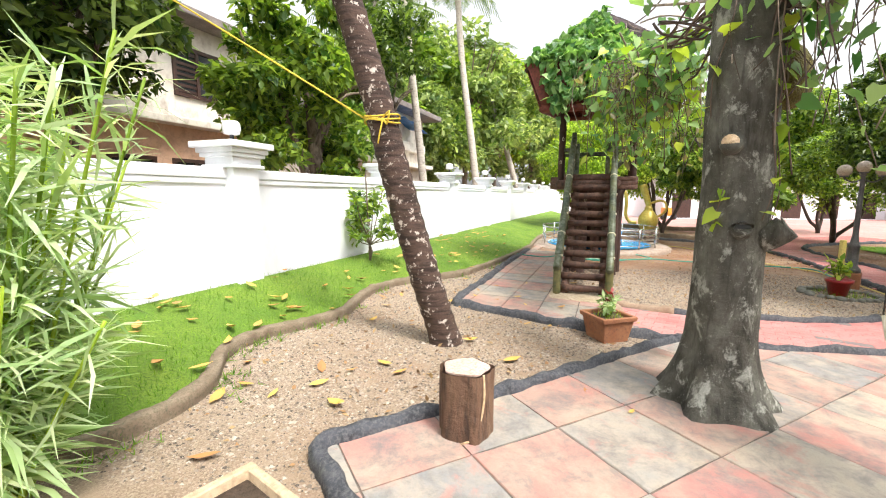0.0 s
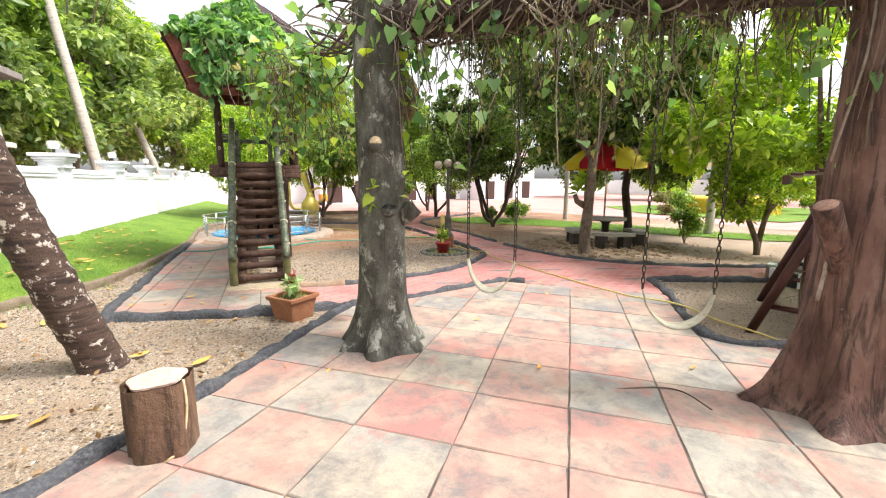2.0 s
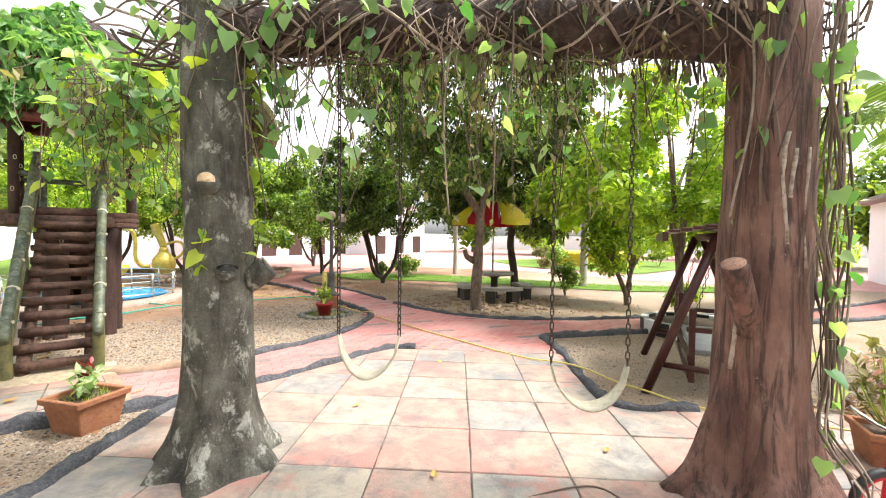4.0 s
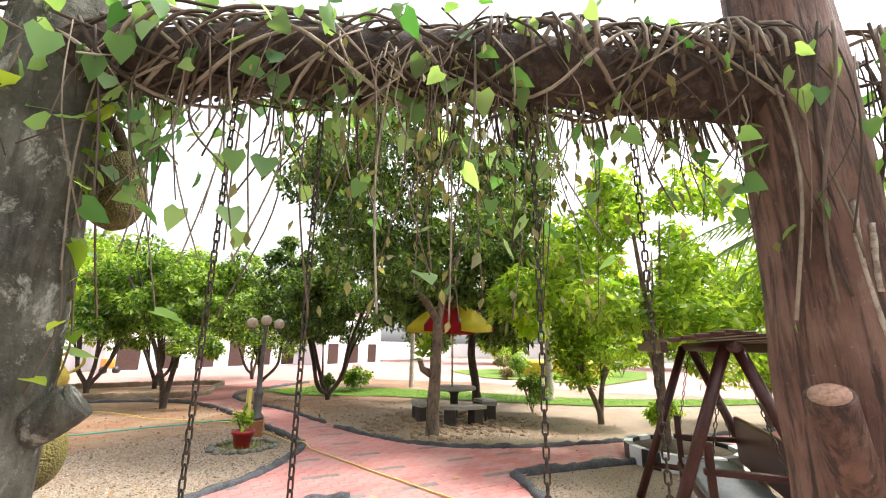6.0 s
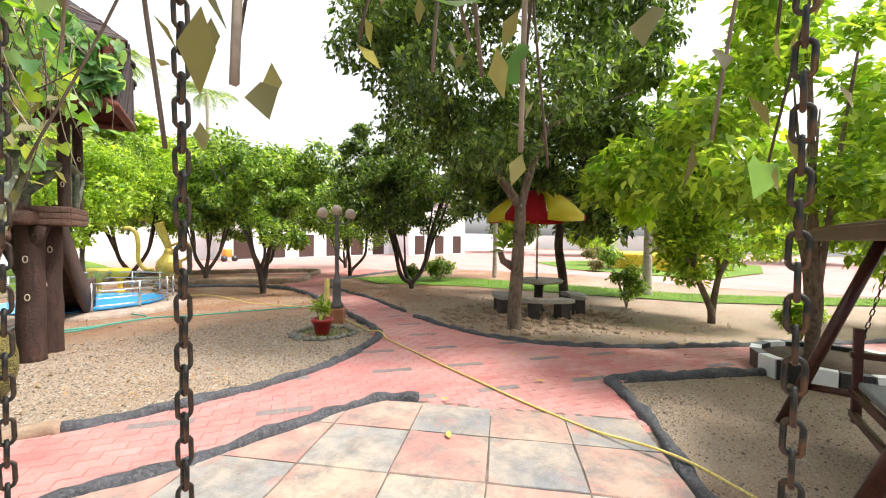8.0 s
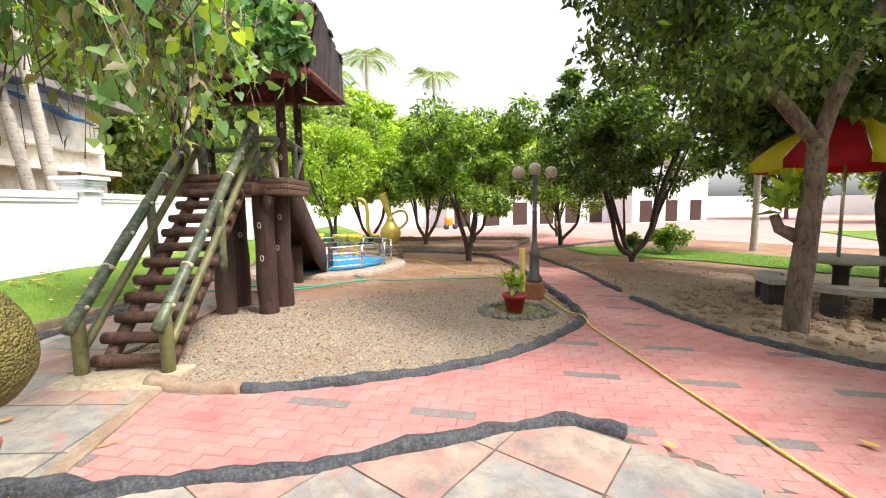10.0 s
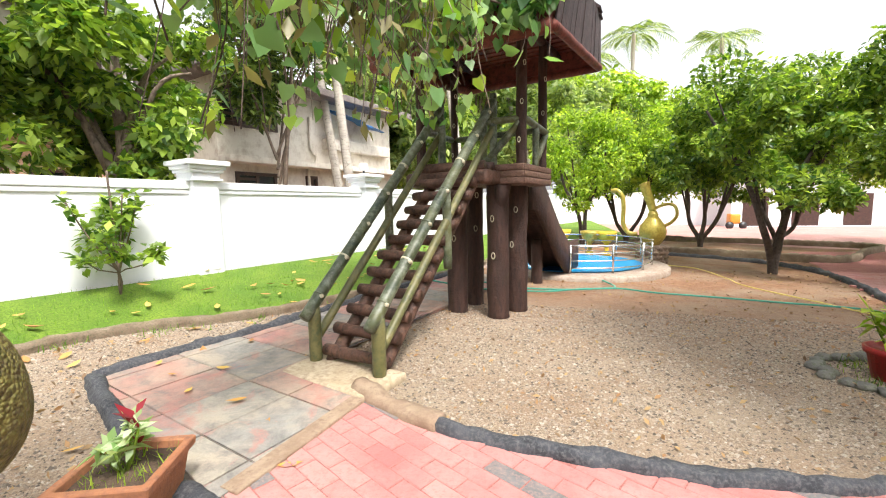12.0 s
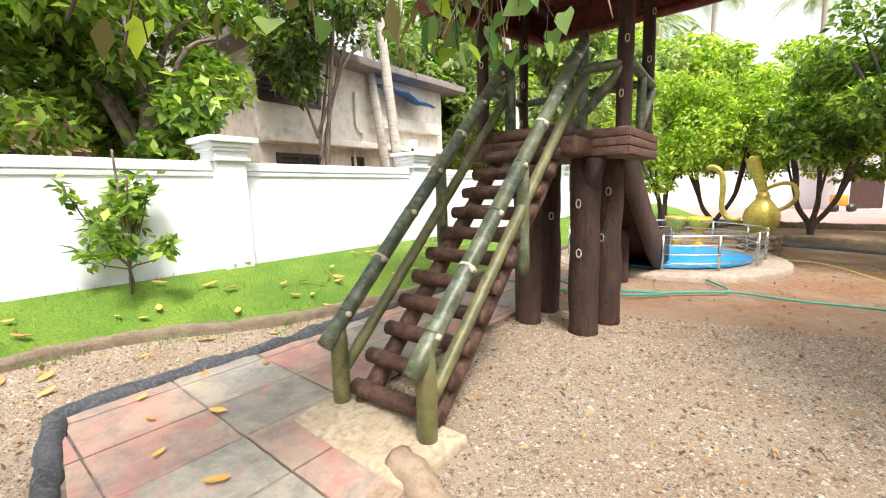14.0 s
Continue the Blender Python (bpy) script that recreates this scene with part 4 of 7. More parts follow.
bmesh.ops.create_circle(bm, cap_ends=True, segments=64, radius=1.44)
w_ob = part("water", bm, water_m, pool, "still light-blue water")
w_ob.location.z = 0.116
rail = thing("pool_railing", (PX, PY, G(PX) + 0.10), "curved stainless steel railing round the pool", "railing")
for z in (0.10, 0.24, 0.38, 0.52):
    ring = [(1.62 * math.cos(u), 1.62 * math.sin(u), z) for u in np.linspace(radians(-95), radians(215), 60)]
    part("rail", tube(bmesh.new(), ring, 0.018 if z > 0.5 else 0.012, 8), STEEL, rail)
for u in np.linspace(radians(-95), radians(215), 12):
    c = (1.62 * math.cos(u), 1.62 * math.sin(u))
    part("post", tube(bmesh.new(), [(*c, 0), (*c, 0.54)], 0.022, 10), STEEL, rail)

ewer = thing("golden_ewer", (5.98, 14.1, G(5.98)), "large golden ewer with spout and handle on a stone plinth", "sculpture")
pl = part("plinth", lathe(bmesh.new(), [(0.34, -0.05), (0.35, 0.05), (0.34, 0.42), (0.30, 0.44)], 20), STONE, ewer, "round brown stone plinth")
for r in range(4):
    for k in range(12):
        u = 2 * math.pi * (k + 0.5 * (r % 2)) / 12
        bm = bmesh.new()
        bmesh.ops.create_icosphere(bm, subdivisions=1, radius=0.075)
        for v in bm.verts:
            v.co = Vector((v.co.x * 0.7, v.co.y * 1.15, v.co.z * 0.72))
        bmesh.ops.rotate(bm, verts=bm.verts, matrix=Matrix.Rotation(u, 3, "Z"))
        bmesh.ops.translate(bm, verts=bm.verts, vec=(0.33 * math.cos(u), 0.33 * math.sin(u), 0.06 + 0.105 * r))
        part("stone", bm, STONE, pl)
part("body", lathe(bmesh.new(), [(0.14, 0.42), (0.18, 0.45), (0.28, 0.62), (0.31, 0.76), (0.28, 0.90), (0.18, 1.04), (0.11, 1.14), (0.13, 1.17), (0.105, 1.20), (0.09, 1.26)], 28), GOLD, ewer)
part("neck", tube(bmesh.new(), curve([(0, 0, 1.25), (-0.07, 0.03, 1.5), (-0.16, 0.06, 1.78), (-0.19, 0.07, 1.90), (-0.2, 0.075, 1.93)], 0.06), [0.085] + [0.085 + 0.0035 * k for k in range(1, 20)][:len(curve([(0, 0, 1.25), (-0.07, 0.03, 1.5), (-0.16, 0.06, 1.78), (-0.19, 0.07, 1.90), (-0.2, 0.075, 1.93)], 0.06)) - 1], 16), GOLD, ewer)
part("handle", tube(bmesh.new(), curve([(0.22, -0.1, 0.9), (0.36, -0.15, 0.98), (0.47, -0.19, 1.15), (0.43, -0.17, 1.36), (0.28, -0.11, 1.42), (0.05, -0.02, 1.33)], 0.05), 0.038, 12), GOLD, ewer)
part("spout", tube(bmesh.new(), curve([(-0.3, 0.15, 0.7), (-0.5, 0.2, 0.72), (-0.62, 0.25, 0.95), (-0.62, 0.25, 1.35), (-0.66, 0.27, 1.65), (-0.78, 0.31, 1.78), (-0.9, 0.36, 1.76)], 0.06), 0.055, 12), GOLD, ewer)
for i, (x, y) in enumerate(((4.6, 14.6), (3.9, 14.9), (5.0, 14.5))):
    c = thing("golden_cup", (x, y, G(x) + 0.10), "golden bowl on a short foot beside the pool", "bowl", "bowls by the pool")
    part("bowl", lathe(bmesh.new(), [(0.12, 0), (0.1, 0.05), (0.05, 0.12), (0.06, 0.3), (0.18, 0.42), (0.24, 0.55), (0.25, 0.62), (0.22, 0.61), (0.15, 0.48)], 20), YELLOW if i else GOLD, c)

# ---- lamp post, red pot, ring of stones ----
lamp = thing("lamp_post", (6.94, 7.9, G(6.94)), "grey cast lamp post with three round amber globes", "lamp post")
part("pedestal", lathe(bmesh.new(), [(0.20, -0.02), (0.20, 0.26), (0.185, 0.28)], 4), TERRACOTTA, lamp, "square brown plinth", False)
part("post", lathe(bmesh.new(), [(0.13, 0.28), (0.13, 0.34), (0.085, 0.40), (0.075, 0.72), (0.09, 0.75), (0.06, 0.80), (0.042, 0.95), (0.038, 1.4), (0.05, 1.42), (0.036, 1.45), (0.032, 1.95), (0.05, 1.97), (0.03, 2.02), (0.03, 2.08)], 16), LAMP_IRON, lamp)
for ang, rr, zz in ((0, 0.0, 2.12), (-10, 0.28, 2.06), (170, 0.28, 2.06)):
    x, y = rr * math.cos(radians(ang)), rr * math.sin(radians(ang))
    if rr:
        part("arm", tube(bmesh.new(), curve([(0, 0, 1.92), (x * 0.5, y * 0.5, 1.86), (x, y, 1.93), (x, y, 1.98)], 0.04), 0.013, 8), LAMP_IRON, lamp)
    g = bmesh.new()
    bmesh.ops.create_uvsphere(g, u_segments=20, v_segments=12, radius=0.105)
    bmesh.ops.translate(g, verts=g.verts, vec=(x, y, zz))
    gl = part("globe", g, GLOBE, lamp, "smoky amber glass globe")
    part("cap", lathe(bmesh.new(), [(0.06, zz - 0.11), (0.065, zz - 0.09), (0.03, zz - 0.08)], 14, (x, y, 0)), LAMP_IRON, gl)
yp = thing("yellow_stake", (6.60, 7.72, G(6.6)), "short yellow wooden stake in the ground", "stake")
part("shaft", box(bmesh.new(), (-0.035, -0.035, -0.1), (0.035, 0.035, 0.86), None, 0.008), HOSE_YELLOW, yp)


def potted_leaves(parent, n, h, spread, mat, rng, size=0.14, base=0.3):
    bm = bmesh.new()
    tips = []
    for k in range(n):
        u = rng.uniform(0, 6.28)
        tip = Vector((spread * math.cos(u) * rng.uniform(0.3, 1), spread * math.sin(u) * rng.uniform(0.3, 1), base + h * rng.uniform(0.5, 1)))
        tube(bm, curve([(0, 0, base - 0.03), tip * 0.5 + Vector((0, 0, base * 0.35)), tip], 0.06), 0.006, 5)
        tips += [tip * f + Vector((0, 0, base * (1 - f))) for f in (0.6, 0.8, 0.95, 1.0)]
    part("branchwork", bm, L_MID, parent)
    leaf_mesh("leaves", np.repeat(np.array(tips), 3, 0), size, mat, rng, parent, "oval", -0.2)


rp = thing("red_flower_pot", (6.14, 7.17, G(6.14)), "red plastic flower pot with a small green plant", "flower pot")
part("pot", lathe(bmesh.new(), [(0.11, 0), (0.155, 0.22), (0.175, 0.22), (0.18, 0.27), (0.16, 0.27), (0.15, 0.24)], 22), RED_PLASTIC, rp)
part("soil", lathe(bmesh.new(), [(0.14, 0.20), (0.15, 0.235)], 16), SOIL, rp)
potted_leaves(rp, 7, 0.34, 0.16, L_LIGHT, np.random.default_rng(5), 0.13, 0.25)
rng = np.random.default_rng(8)


def stone_mesh(r, seed):
    bm = bmesh.new()
    bmesh.ops.create_icosphere(bm, subdivisions=2, radius=r)
    for v in bm.verts:
        v.co *= 1 + 0.35 * noise.noise(v.co * (1.6 / r) + Vector((seed, 0, 0)))
        v.co.z *= 0.6
    return bm


for k in range(26):
    u = 2 * math.pi * k / 26
    x, y = 6.2 + 0.52 * math.cos(u) * rng.uniform(0.9, 1.08), 7.2 + 0.46 * math.sin(u) * rng.uniform(0.9, 1.08)
    o = link("edging_stone", stone_mesh(rng.uniform(0.05, 0.085), k), GREY_STONE)
    o.location = (x, y, G(x) + 0.02)
    tagged(o, "rough grey stone set round the flower pot", "stone", "stones round the flower pot")
rng2 = np.random.default_rng(9)
wp = [(6.2 + a * 0.42, 7.2 + b * 0.38, G(6.2)) for a, b in rng2.uniform(-1, 1, (500, 2)) if a * a + b * b < 1]
tagged(leaf_mesh("weeds", wp, 0.08, L_MID, rng2, None, "blade", -0.9), "low weeds between the edging stones", "weeds", kind="stuff")

# ---- swing arch: two trunks and a beam ----
def flared_trunk(name, x, y, label, mat, height, profile, sides=40, lobes=6, amp=0.16, seed=0.0):
    """Trunk with a fluted foot; profile: (z, radius)."""
    t = thing(name, (x, y, G(x)), label, "tree trunk")
    bm = bmesh.new()
    zs = np.concatenate([np.linspace(-0.05, 0.7, 22), np.linspace(0.75, height, 34)])
    rings = []
    for z in zs:
        r0 = float(np.interp(z, [p[0] for p in profile], [p[1] for p in profile]))
        flare = max(0, 1 - z / 0.75)
        ring = []
        for k in range(sides):
            u = 2 * math.pi * k / sides
            r = r0 * (1 + amp * flare * math.cos(lobes * u + seed + 0.6 * math.sin(u * 2)) + 0.05 * math.sin(3 * u + z * 1.5 + seed))
            d = Vector((math.cos(u), math.sin(u), z))
            r *= 1 + 0.07 * noise.noise(Vector((d.x * 2.2, d.y * 2.2, z * 1.6 + seed))) + 0.035 * noise.noise(Vector((d.x * 9, d.y * 9, z * 4 + seed)))
            ring.append(bm.verts.new((d.x * r, d.y * r, z)))
        rings.append(ring)
    for a, b in zip(rings, rings[1:]):
        for k in range(sides):
            bm.faces.new((a[k], a[(k + 1) % sides], b[(k + 1) % sides], b[k]))
    bm.faces.new(rings[-1])
    part("trunk", bm, mat, t)
    return t


jt = flared_trunk("grey_tree_trunk", 1.92, 3.15, "grey lichen-spotted trunk carrying the swing beam", GREY_TRUNK, 4.2, ((-0.05, 0.41), (0.05, 0.365), (0.16, 0.305), (0.3, 0.258), (0.5, 0.222), (0.9, 0.205), (2.4, 0.20), (4.2, 0.17)), seed=1.0)


def trunk_point(cx, cy, px, py, r):
    d = Vector((px - cx, py - cy, 0)).normalized()
    return d * r, d


def stub(parent, d, z, r0, r, length, up, mat, cut):
    a = d * r0 + Vector((0, 0, z))
    b = a + d * length + Vector((0, 0, up))
    s = part("branch_stub", tube(bmesh.new(), curve([a, a.lerp(b, 0.5) + Vector((0, 0, -0.02)), b], 0.04), [r * 1.25] + [r] * (len(curve([a, a.lerp(b, 0.5), b], 0.04)) - 1), 16, 0.06), mat, parent)
    n = (b - a).normalized()
    part("cut_face", tube(bmesh.new(), [b - n * 0.004, b + n * 0.004], r * 0.82, 16), cut, s, "end face of the stub, pale where sawn, black for a hollow's shade")


d1 = Vector((-0.62, -0.78, 0))
stub(jt, d1, 1.83, 0.205, 0.058, 0.085, 0.0, GREY_TRUNK, CUT_WOOD)
d2 = Vector((0.55, -0.83, 0))
stub(jt, Vector((0.60, -0.50, 0)).normalized(), 1.24, 0.18, 0.085, 0.12, 0.07, GREY_TRUNK, GREY_TRUNK)
# knot hole: a flat black end disc paints the shade inside it
stub(jt, Vector((-0.25, -0.97, 0)), 1.30, 0.20, 0.055, 0.03, 0.0, GREY_TRUNK, BLACK)
bt = flared_trunk("brown_tree_trunk", 3.64, 0.24, "brown moulded trunk with a sawn branch stub", BROWN_TRUNK, 3.9, ((-0.05, 0.50), (0.05, 0.43), (0.15, 0.355), (0.3, 0.295), (0.6, 0.250), (1.1, 0.232), (2.4, 0.222), (3.9, 0.2)), lobes=5, amp=0.22, seed=2.3)
stub(bt, Vector((-0.93, 0.37, 0)).normalized(), 1.06, 0.17, 0.072, 0.25, 0.37, BROWN_TRUNK, SAWN_PINK)
root_dir = Vector((-0.29, 0.46, 0))
root_line = curve([root_dir.normalized() * 0.14 + Vector((0, 0, 0.80)), root_dir.normalized() * 0.25 + Vector((0, 0, 0.42)), root_dir * 0.72 + Vector((0, 0, 0.15)), root_dir + Vector((0, 0, 0.02))], 0.06)
part("root", tube(bmesh.new(), root_line, [0.105 - 0.055 * i / (len(root_line) - 1) for i in range(len(root_line))], 12, 0.16, 5), BROWN_TRUNK, bt, "spreading root foot")
scar_rng = random.Random(5)
for k in range(7):
    u = math.pi + scar_rng.uniform(-0.7, 0.9)
    z0, ln = scar_rng.uniform(0.5, 1.9), scar_rng.uniform(0.25, 0.7)
    pts = [((0.224 + max(0, 0.9 - z) ** 2 * 0.14) * math.cos(u + 0.06 * math.sin(z * 9 + k)), (0.224 + max(0, 0.9 - z) ** 2 * 0.14) * math.sin(u + 0.06 * math.sin(z * 9 + k)), z) for z in np.linspace(z0, z0 + ln, 9)]
    part("resin_scar", tube(bmesh.new(), curve(pts, 0.05), scar_rng.uniform(0.008, 0.014), 6, 0.6, 20), SCAR, bt, "pale resin streak")
bt.children[0]["label"] = "brown trunk with pale scars"
J, T = Vector((1.92, 3.15, 0)), Vector((3.64, 0.24, 0))
BD = (T - J).normalized()
beam = thing("swing_beam", (J.x, J.y, 0), "thick brown log beam between two trunks wrapped in dry vines", "beam")
bpts = [J + BD * d + Vector((0, 0, 2.76 + 0.05 * math.sin(d * 1.3))) - Vector((J.x, J.y, 0)) for d in np.linspace(-0.1, 3.5, 26)]
part("log", tube(bmesh.new(), bpts, 0.15, 16, 0.18, 3.0), BEAM_BARK, beam)


def jackfruit(x, y, z, r, h, stalk_to):
    t = thing("jackfruit", (x, y, z), "large green-brown knobbly moulded jackfruit", "jackfruit", "jackfruits on the trunk")
    bm = bmesh.new()
    bmesh.ops.create_icosphere(bm, subdivisions=5, radius=1.0)
    for v in bm.verts:
        q = 0.6 * noise.noise(v.co * 2.2 + Vector((x, y, z))) + 0.15 * noise.noise(v.co * 40)
        w = 0.95 - 0.16 * v.co.z - 0.08 * v.co.z * v.co.z
        v.co = Vector((v.co.x * r * w, v.co.y * r * w, v.co.z * h / 2)) * (1 + 0.045 * q)
    part("fruit", bm, JACK, t)
    s = Vector(stalk_to) - Vector((x, y, z))
    part("stalk", tube(bmesh.new(), curve([(0, 0, h * 0.47), (s.x * 0.3, s.y * 0.3, h * 0.5 + 0.08), s], 0.05), 0.028, 8, 0.2), BARK, t)


jackfruit(2.24, 3.20, 2.27, 0.135, 0.42, (2.08, 3.15, 2.62))
jackfruit(2.27, 3.66, 1.02, 0.165, 0.42, (2.06, 3.3, 1.42))


# ---- swings ----
def chain_link_mesh():
    bm = bmesh.new()
    ring = [Vector((0.011 * math.cos(u), 0, 0.011 * math.sin(u) + (0.014 if math.sin(u) > 0 else -0.014))) for u in np.linspace(0, 2 * math.pi, 15)[:-1]]
    tube(bm, ring + [ring[0]], 0.0042, 6, 0, 1, False)
    me = bpy.data.meshes.new("chain_link")
    bm.to_mesh(me)
    bm.free()
    me.polygons.foreach_set("use_smooth", [True] * len(me.polygons))
    me.materials.append(CHAIN)
    return me


LINK = chain_link_mesh()


def chain(parent, top, bottom, pitch=0.042):
    c = new("chain")
    c.parent = parent
    d = Vector(bottom) - Vector(top)
    n = int(d.length / pitch)
    q = d.to_track_quat("-Z", "Y").to_matrix().to_4x4()
    for k in range(n):
        o = new("chain_link", LINK)
        o.parent = c
        o.matrix_basis = Matrix.Translation(Vector(top) + d * ((k + 0.5) / n)) @ q @ Matrix.Rotation(radians(90 * (k % 2)), 4, "Z")
    return c


def swing(d0, d1, zseat, label, drift):
    a, b = J + BD * d0, J + BD * d1
    t = thing("swing", ((a.x + b.x) / 2, (a.y + b.y) / 2, zseat), label, "swing", "swings on the beam")
    o = Vector(t.location)
    off = Vector(drift)
    ta, tb = a + Vector((0, 0, 2.66)) - o, b + Vector((0, 0, 2.66)) - o
    ba, bb = a + off + Vector((0, 0, zseat + 0.26)) - o, b + off + Vector((0, 0, zseat + 0.26)) - o
    for p, q in ((ta, ba), (tb, bb)):
        chain(t, p, q)
    bm = bmesh.new()
    line = [ba.lerp(bb, f) + Vector((0, 0, -0.26 * (1 - (2 * f - 1) ** 2) ** 0.6)) for f in np.linspace(0, 1, 17)]
    side = Vector((BD.y, -BD.x, 0))
    rings = []
    for i, p in enumerate(line):
        w = 0.03 + 0.045 * math.sin(math.pi * i / 16)
        dd = (line[min(i + 1, 16)] - line[max(i - 1, 0)]).normalized()
        nn = dd.cross(side).normalized() * 0.006
        rings.append([bm.verts.new(p + side * s * w + nn * q) for s, q in ((-1, -1), (1, -1), (1, 1), (-1, 1))])
    for r0, r1 in zip(rings, rings[1:]):
        for k in range(4):
            bm.faces.new((r0[k], r0[(k + 1) % 4], r1[(k + 1) % 4], r1[k]))
    bm.faces.new(rings[0]), bm.faces.new(list(reversed(rings[-1])))
    bmesh.ops.recalc_face_normals(bm, faces=bm.faces)
    part("seat", bm, SEAT, t, "pale yellow bent rubber belt seat")


swing(0.80, 1.19, 0.62, "belt swing on rusty chains hanging from the beam", (0.0, 0.0, 0))
swing(2.14, 2.60, 0.47, "belt swing with a pale seat on dark chains", (0.0, 0.0, 0))


# ---- pots, stump and palm at the patio ----
def square_pot(x, y, rz, w, h, label):
    t = thing("terracotta_planter", (x, y, G(x)), label, "planter", "terracotta planters", rz)
    bm = bmesh.new()
    a, b, c = w * 0.38, w * 0.5, w * 0.44
    loops = []
    for s, z in ((a, 0), (b * 0.95, h * 0.82), (b * 1.06, h * 0.83), (b * 1.08, h), (c, h), (c * 0.95, h * 0.8)):
        loops.append([bm.verts.new((s * i, s * j, z)) for i, j in ((-1, -1), (1, -1), (1, 1), (-1, 1))])
    for l0, l1 in zip(loops, loops[1:]):
        for k in range(4):
            bm.faces.new((l0[k], l0[(k + 1) % 4], l1[(k + 1) % 4], l1[k]))
    bm.faces.new(list(reversed(loops[0])))
    bm.faces.new(loops[-1])
    bmesh.ops.bevel(bm, geom=bm.edges[:], offset=0.006, segments=1, affect="EDGES")
    part("pot", bm, TERRACOTTA, t, smooth=False)
    bm = bmesh.new()
    box(bm, (-c * 0.97, -c * 0.97, h * 0.78), (c * 0.97, c * 0.97, h * 0.86))
    part("soil", bm, SOIL, t)
    return t


rng = np.random.default_rng(21)
p1 = square_pot(1.61, 4.52, 20, 0.38, 0.27, "square terracotta planter with a small leafy plant")
potted_leaves(p1, 7, 0.22, 0.10, L_BAMBOO, rng, 0.09, 0.24)
w = [(a * 0.15, b * 0.15, 0.225) for a, b in rng.uniform(-1, 1, (160, 2))]
leaf_mesh("weeds", w, 0.06, L_LIGHT, rng, p1, "blade", -0.9)
redl = leaf_material("leaf_red", (0.16, 0.01, 0.02), (0.35, 0.03, 0.05))
leaf_mesh("red_leaves", [(0.05, 0.02, 0.3 + 0.03 * k) for k in range(7)], 0.12, redl, rng, p1, "oval", -0.9)
p2 = square_pot(-0.72, 1.52, -34, 0.40, 0.30, "empty square pale clay planter on the gravel by the kerb corner")
p2.children[0].data.materials[0] = PALE_CLAY

stump = thing("stump_stool", (0.14, 2.58, G(0.14)), "log stump stool with brown bark and pale top", "stool")
bm = bmesh.new()
rings = []
for z in np.linspace(0, 0.44, 14):
    ring = []
    for k in range(40):
        u = 2 * math.pi * k / 40
        r = 0.135 * (1 + 0.07 * math.sin(5 * u + 1) + 0.05 * math.sin(9 * u) + 0.05 * noise.noise((math.cos(u) * 3, math.sin(u) * 3, z * 3))) * (1.08 - 0.25 * z * (0.6 - z))
        ring.append(bm.verts.new((r * math.cos(u) * 1.08, r * math.sin(u), z)))
    rings.append(ring)
for a, b in zip(rings, rings[1:]):
    for k in range(40):
        bm.faces.new((a[k], a[(k + 1) % 40], b[(k + 1) % 40], b[k]))
part("bark", bm, STUMP_BARK, stump)
bm = bmesh.new()
for z, s in ((0.438, 0.93), (0.446, 0.92)):
    ring = [bm.verts.new((0.137 * (1 + 0.07 * math.sin(5 * u + 1)) * math.cos(u) * 1.06 * s, 0.137 * (1 + 0.07 * math.sin(5 * u + 1)) * math.sin(u) * s, z)) for u in np.linspace(0, 2 * math.pi, 41)[:-1]]
    bm.faces.new(ring)
part("top", bm, STUMP_TOP, stump, "pale pinkish sawn top", False)
bm = bmesh.new()
tube(bm, curve([(0.10, -0.105, 0.44), (0.105, -0.108, 0.3), (0.08, -0.118, 0.15), (0.02, -0.14, 0.05), (-0.03, -0.142, 0.03)], 0.03), 0.007, 6)
part("bark_edge", bm, CUT_WOOD, stump, "pale split line in the bark")

palm = thing("leaning_palm", (-0.06, 4.2, G(0)), "leaning coconut palm trunk with ringed dark bark", "palm tree")
pl_pts = curve([(0, 0, -0.05), (-0.05, -0.02, 0.15), (-0.22, -0.05, 0.7), (-0.44, -0.10, 1.5), (-0.66, -0.14, 2.4), (-0.95, -0.18, 3.4), (-1.4, -0.2, 5.0), (-2.0, -0.2, 8.0)], 0.045)
bm = bmesh.new()
tube(bm, pl_pts, [(0.17 if i < 3 else 0.148 - 0.0003 * i) * (1 + 0.06 * ((i % 3) == 0) + 0.02 * noise.noise((i * 0.3, 0, 0))) for i in range(len(pl_pts))], 20, 0.06, 7)
part("trunk", bm, PALM_BARK, palm)


def frond(bm_pts, origin, az, length, droop, rng):
    """Leaflet anchor points and directions of one palm frond."""
    o = Vector(origin)
    pts = []
    for t in np.linspace(0, 1, 26):
        r = length * t
        pts.append(o + Vector((math.cos(az) * r * (1 - 0.15 * t), math.sin(az) * r * (1 - 0.15 * t), 0.5 * length * (0.55 * t - droop * t * t))))
    return pts


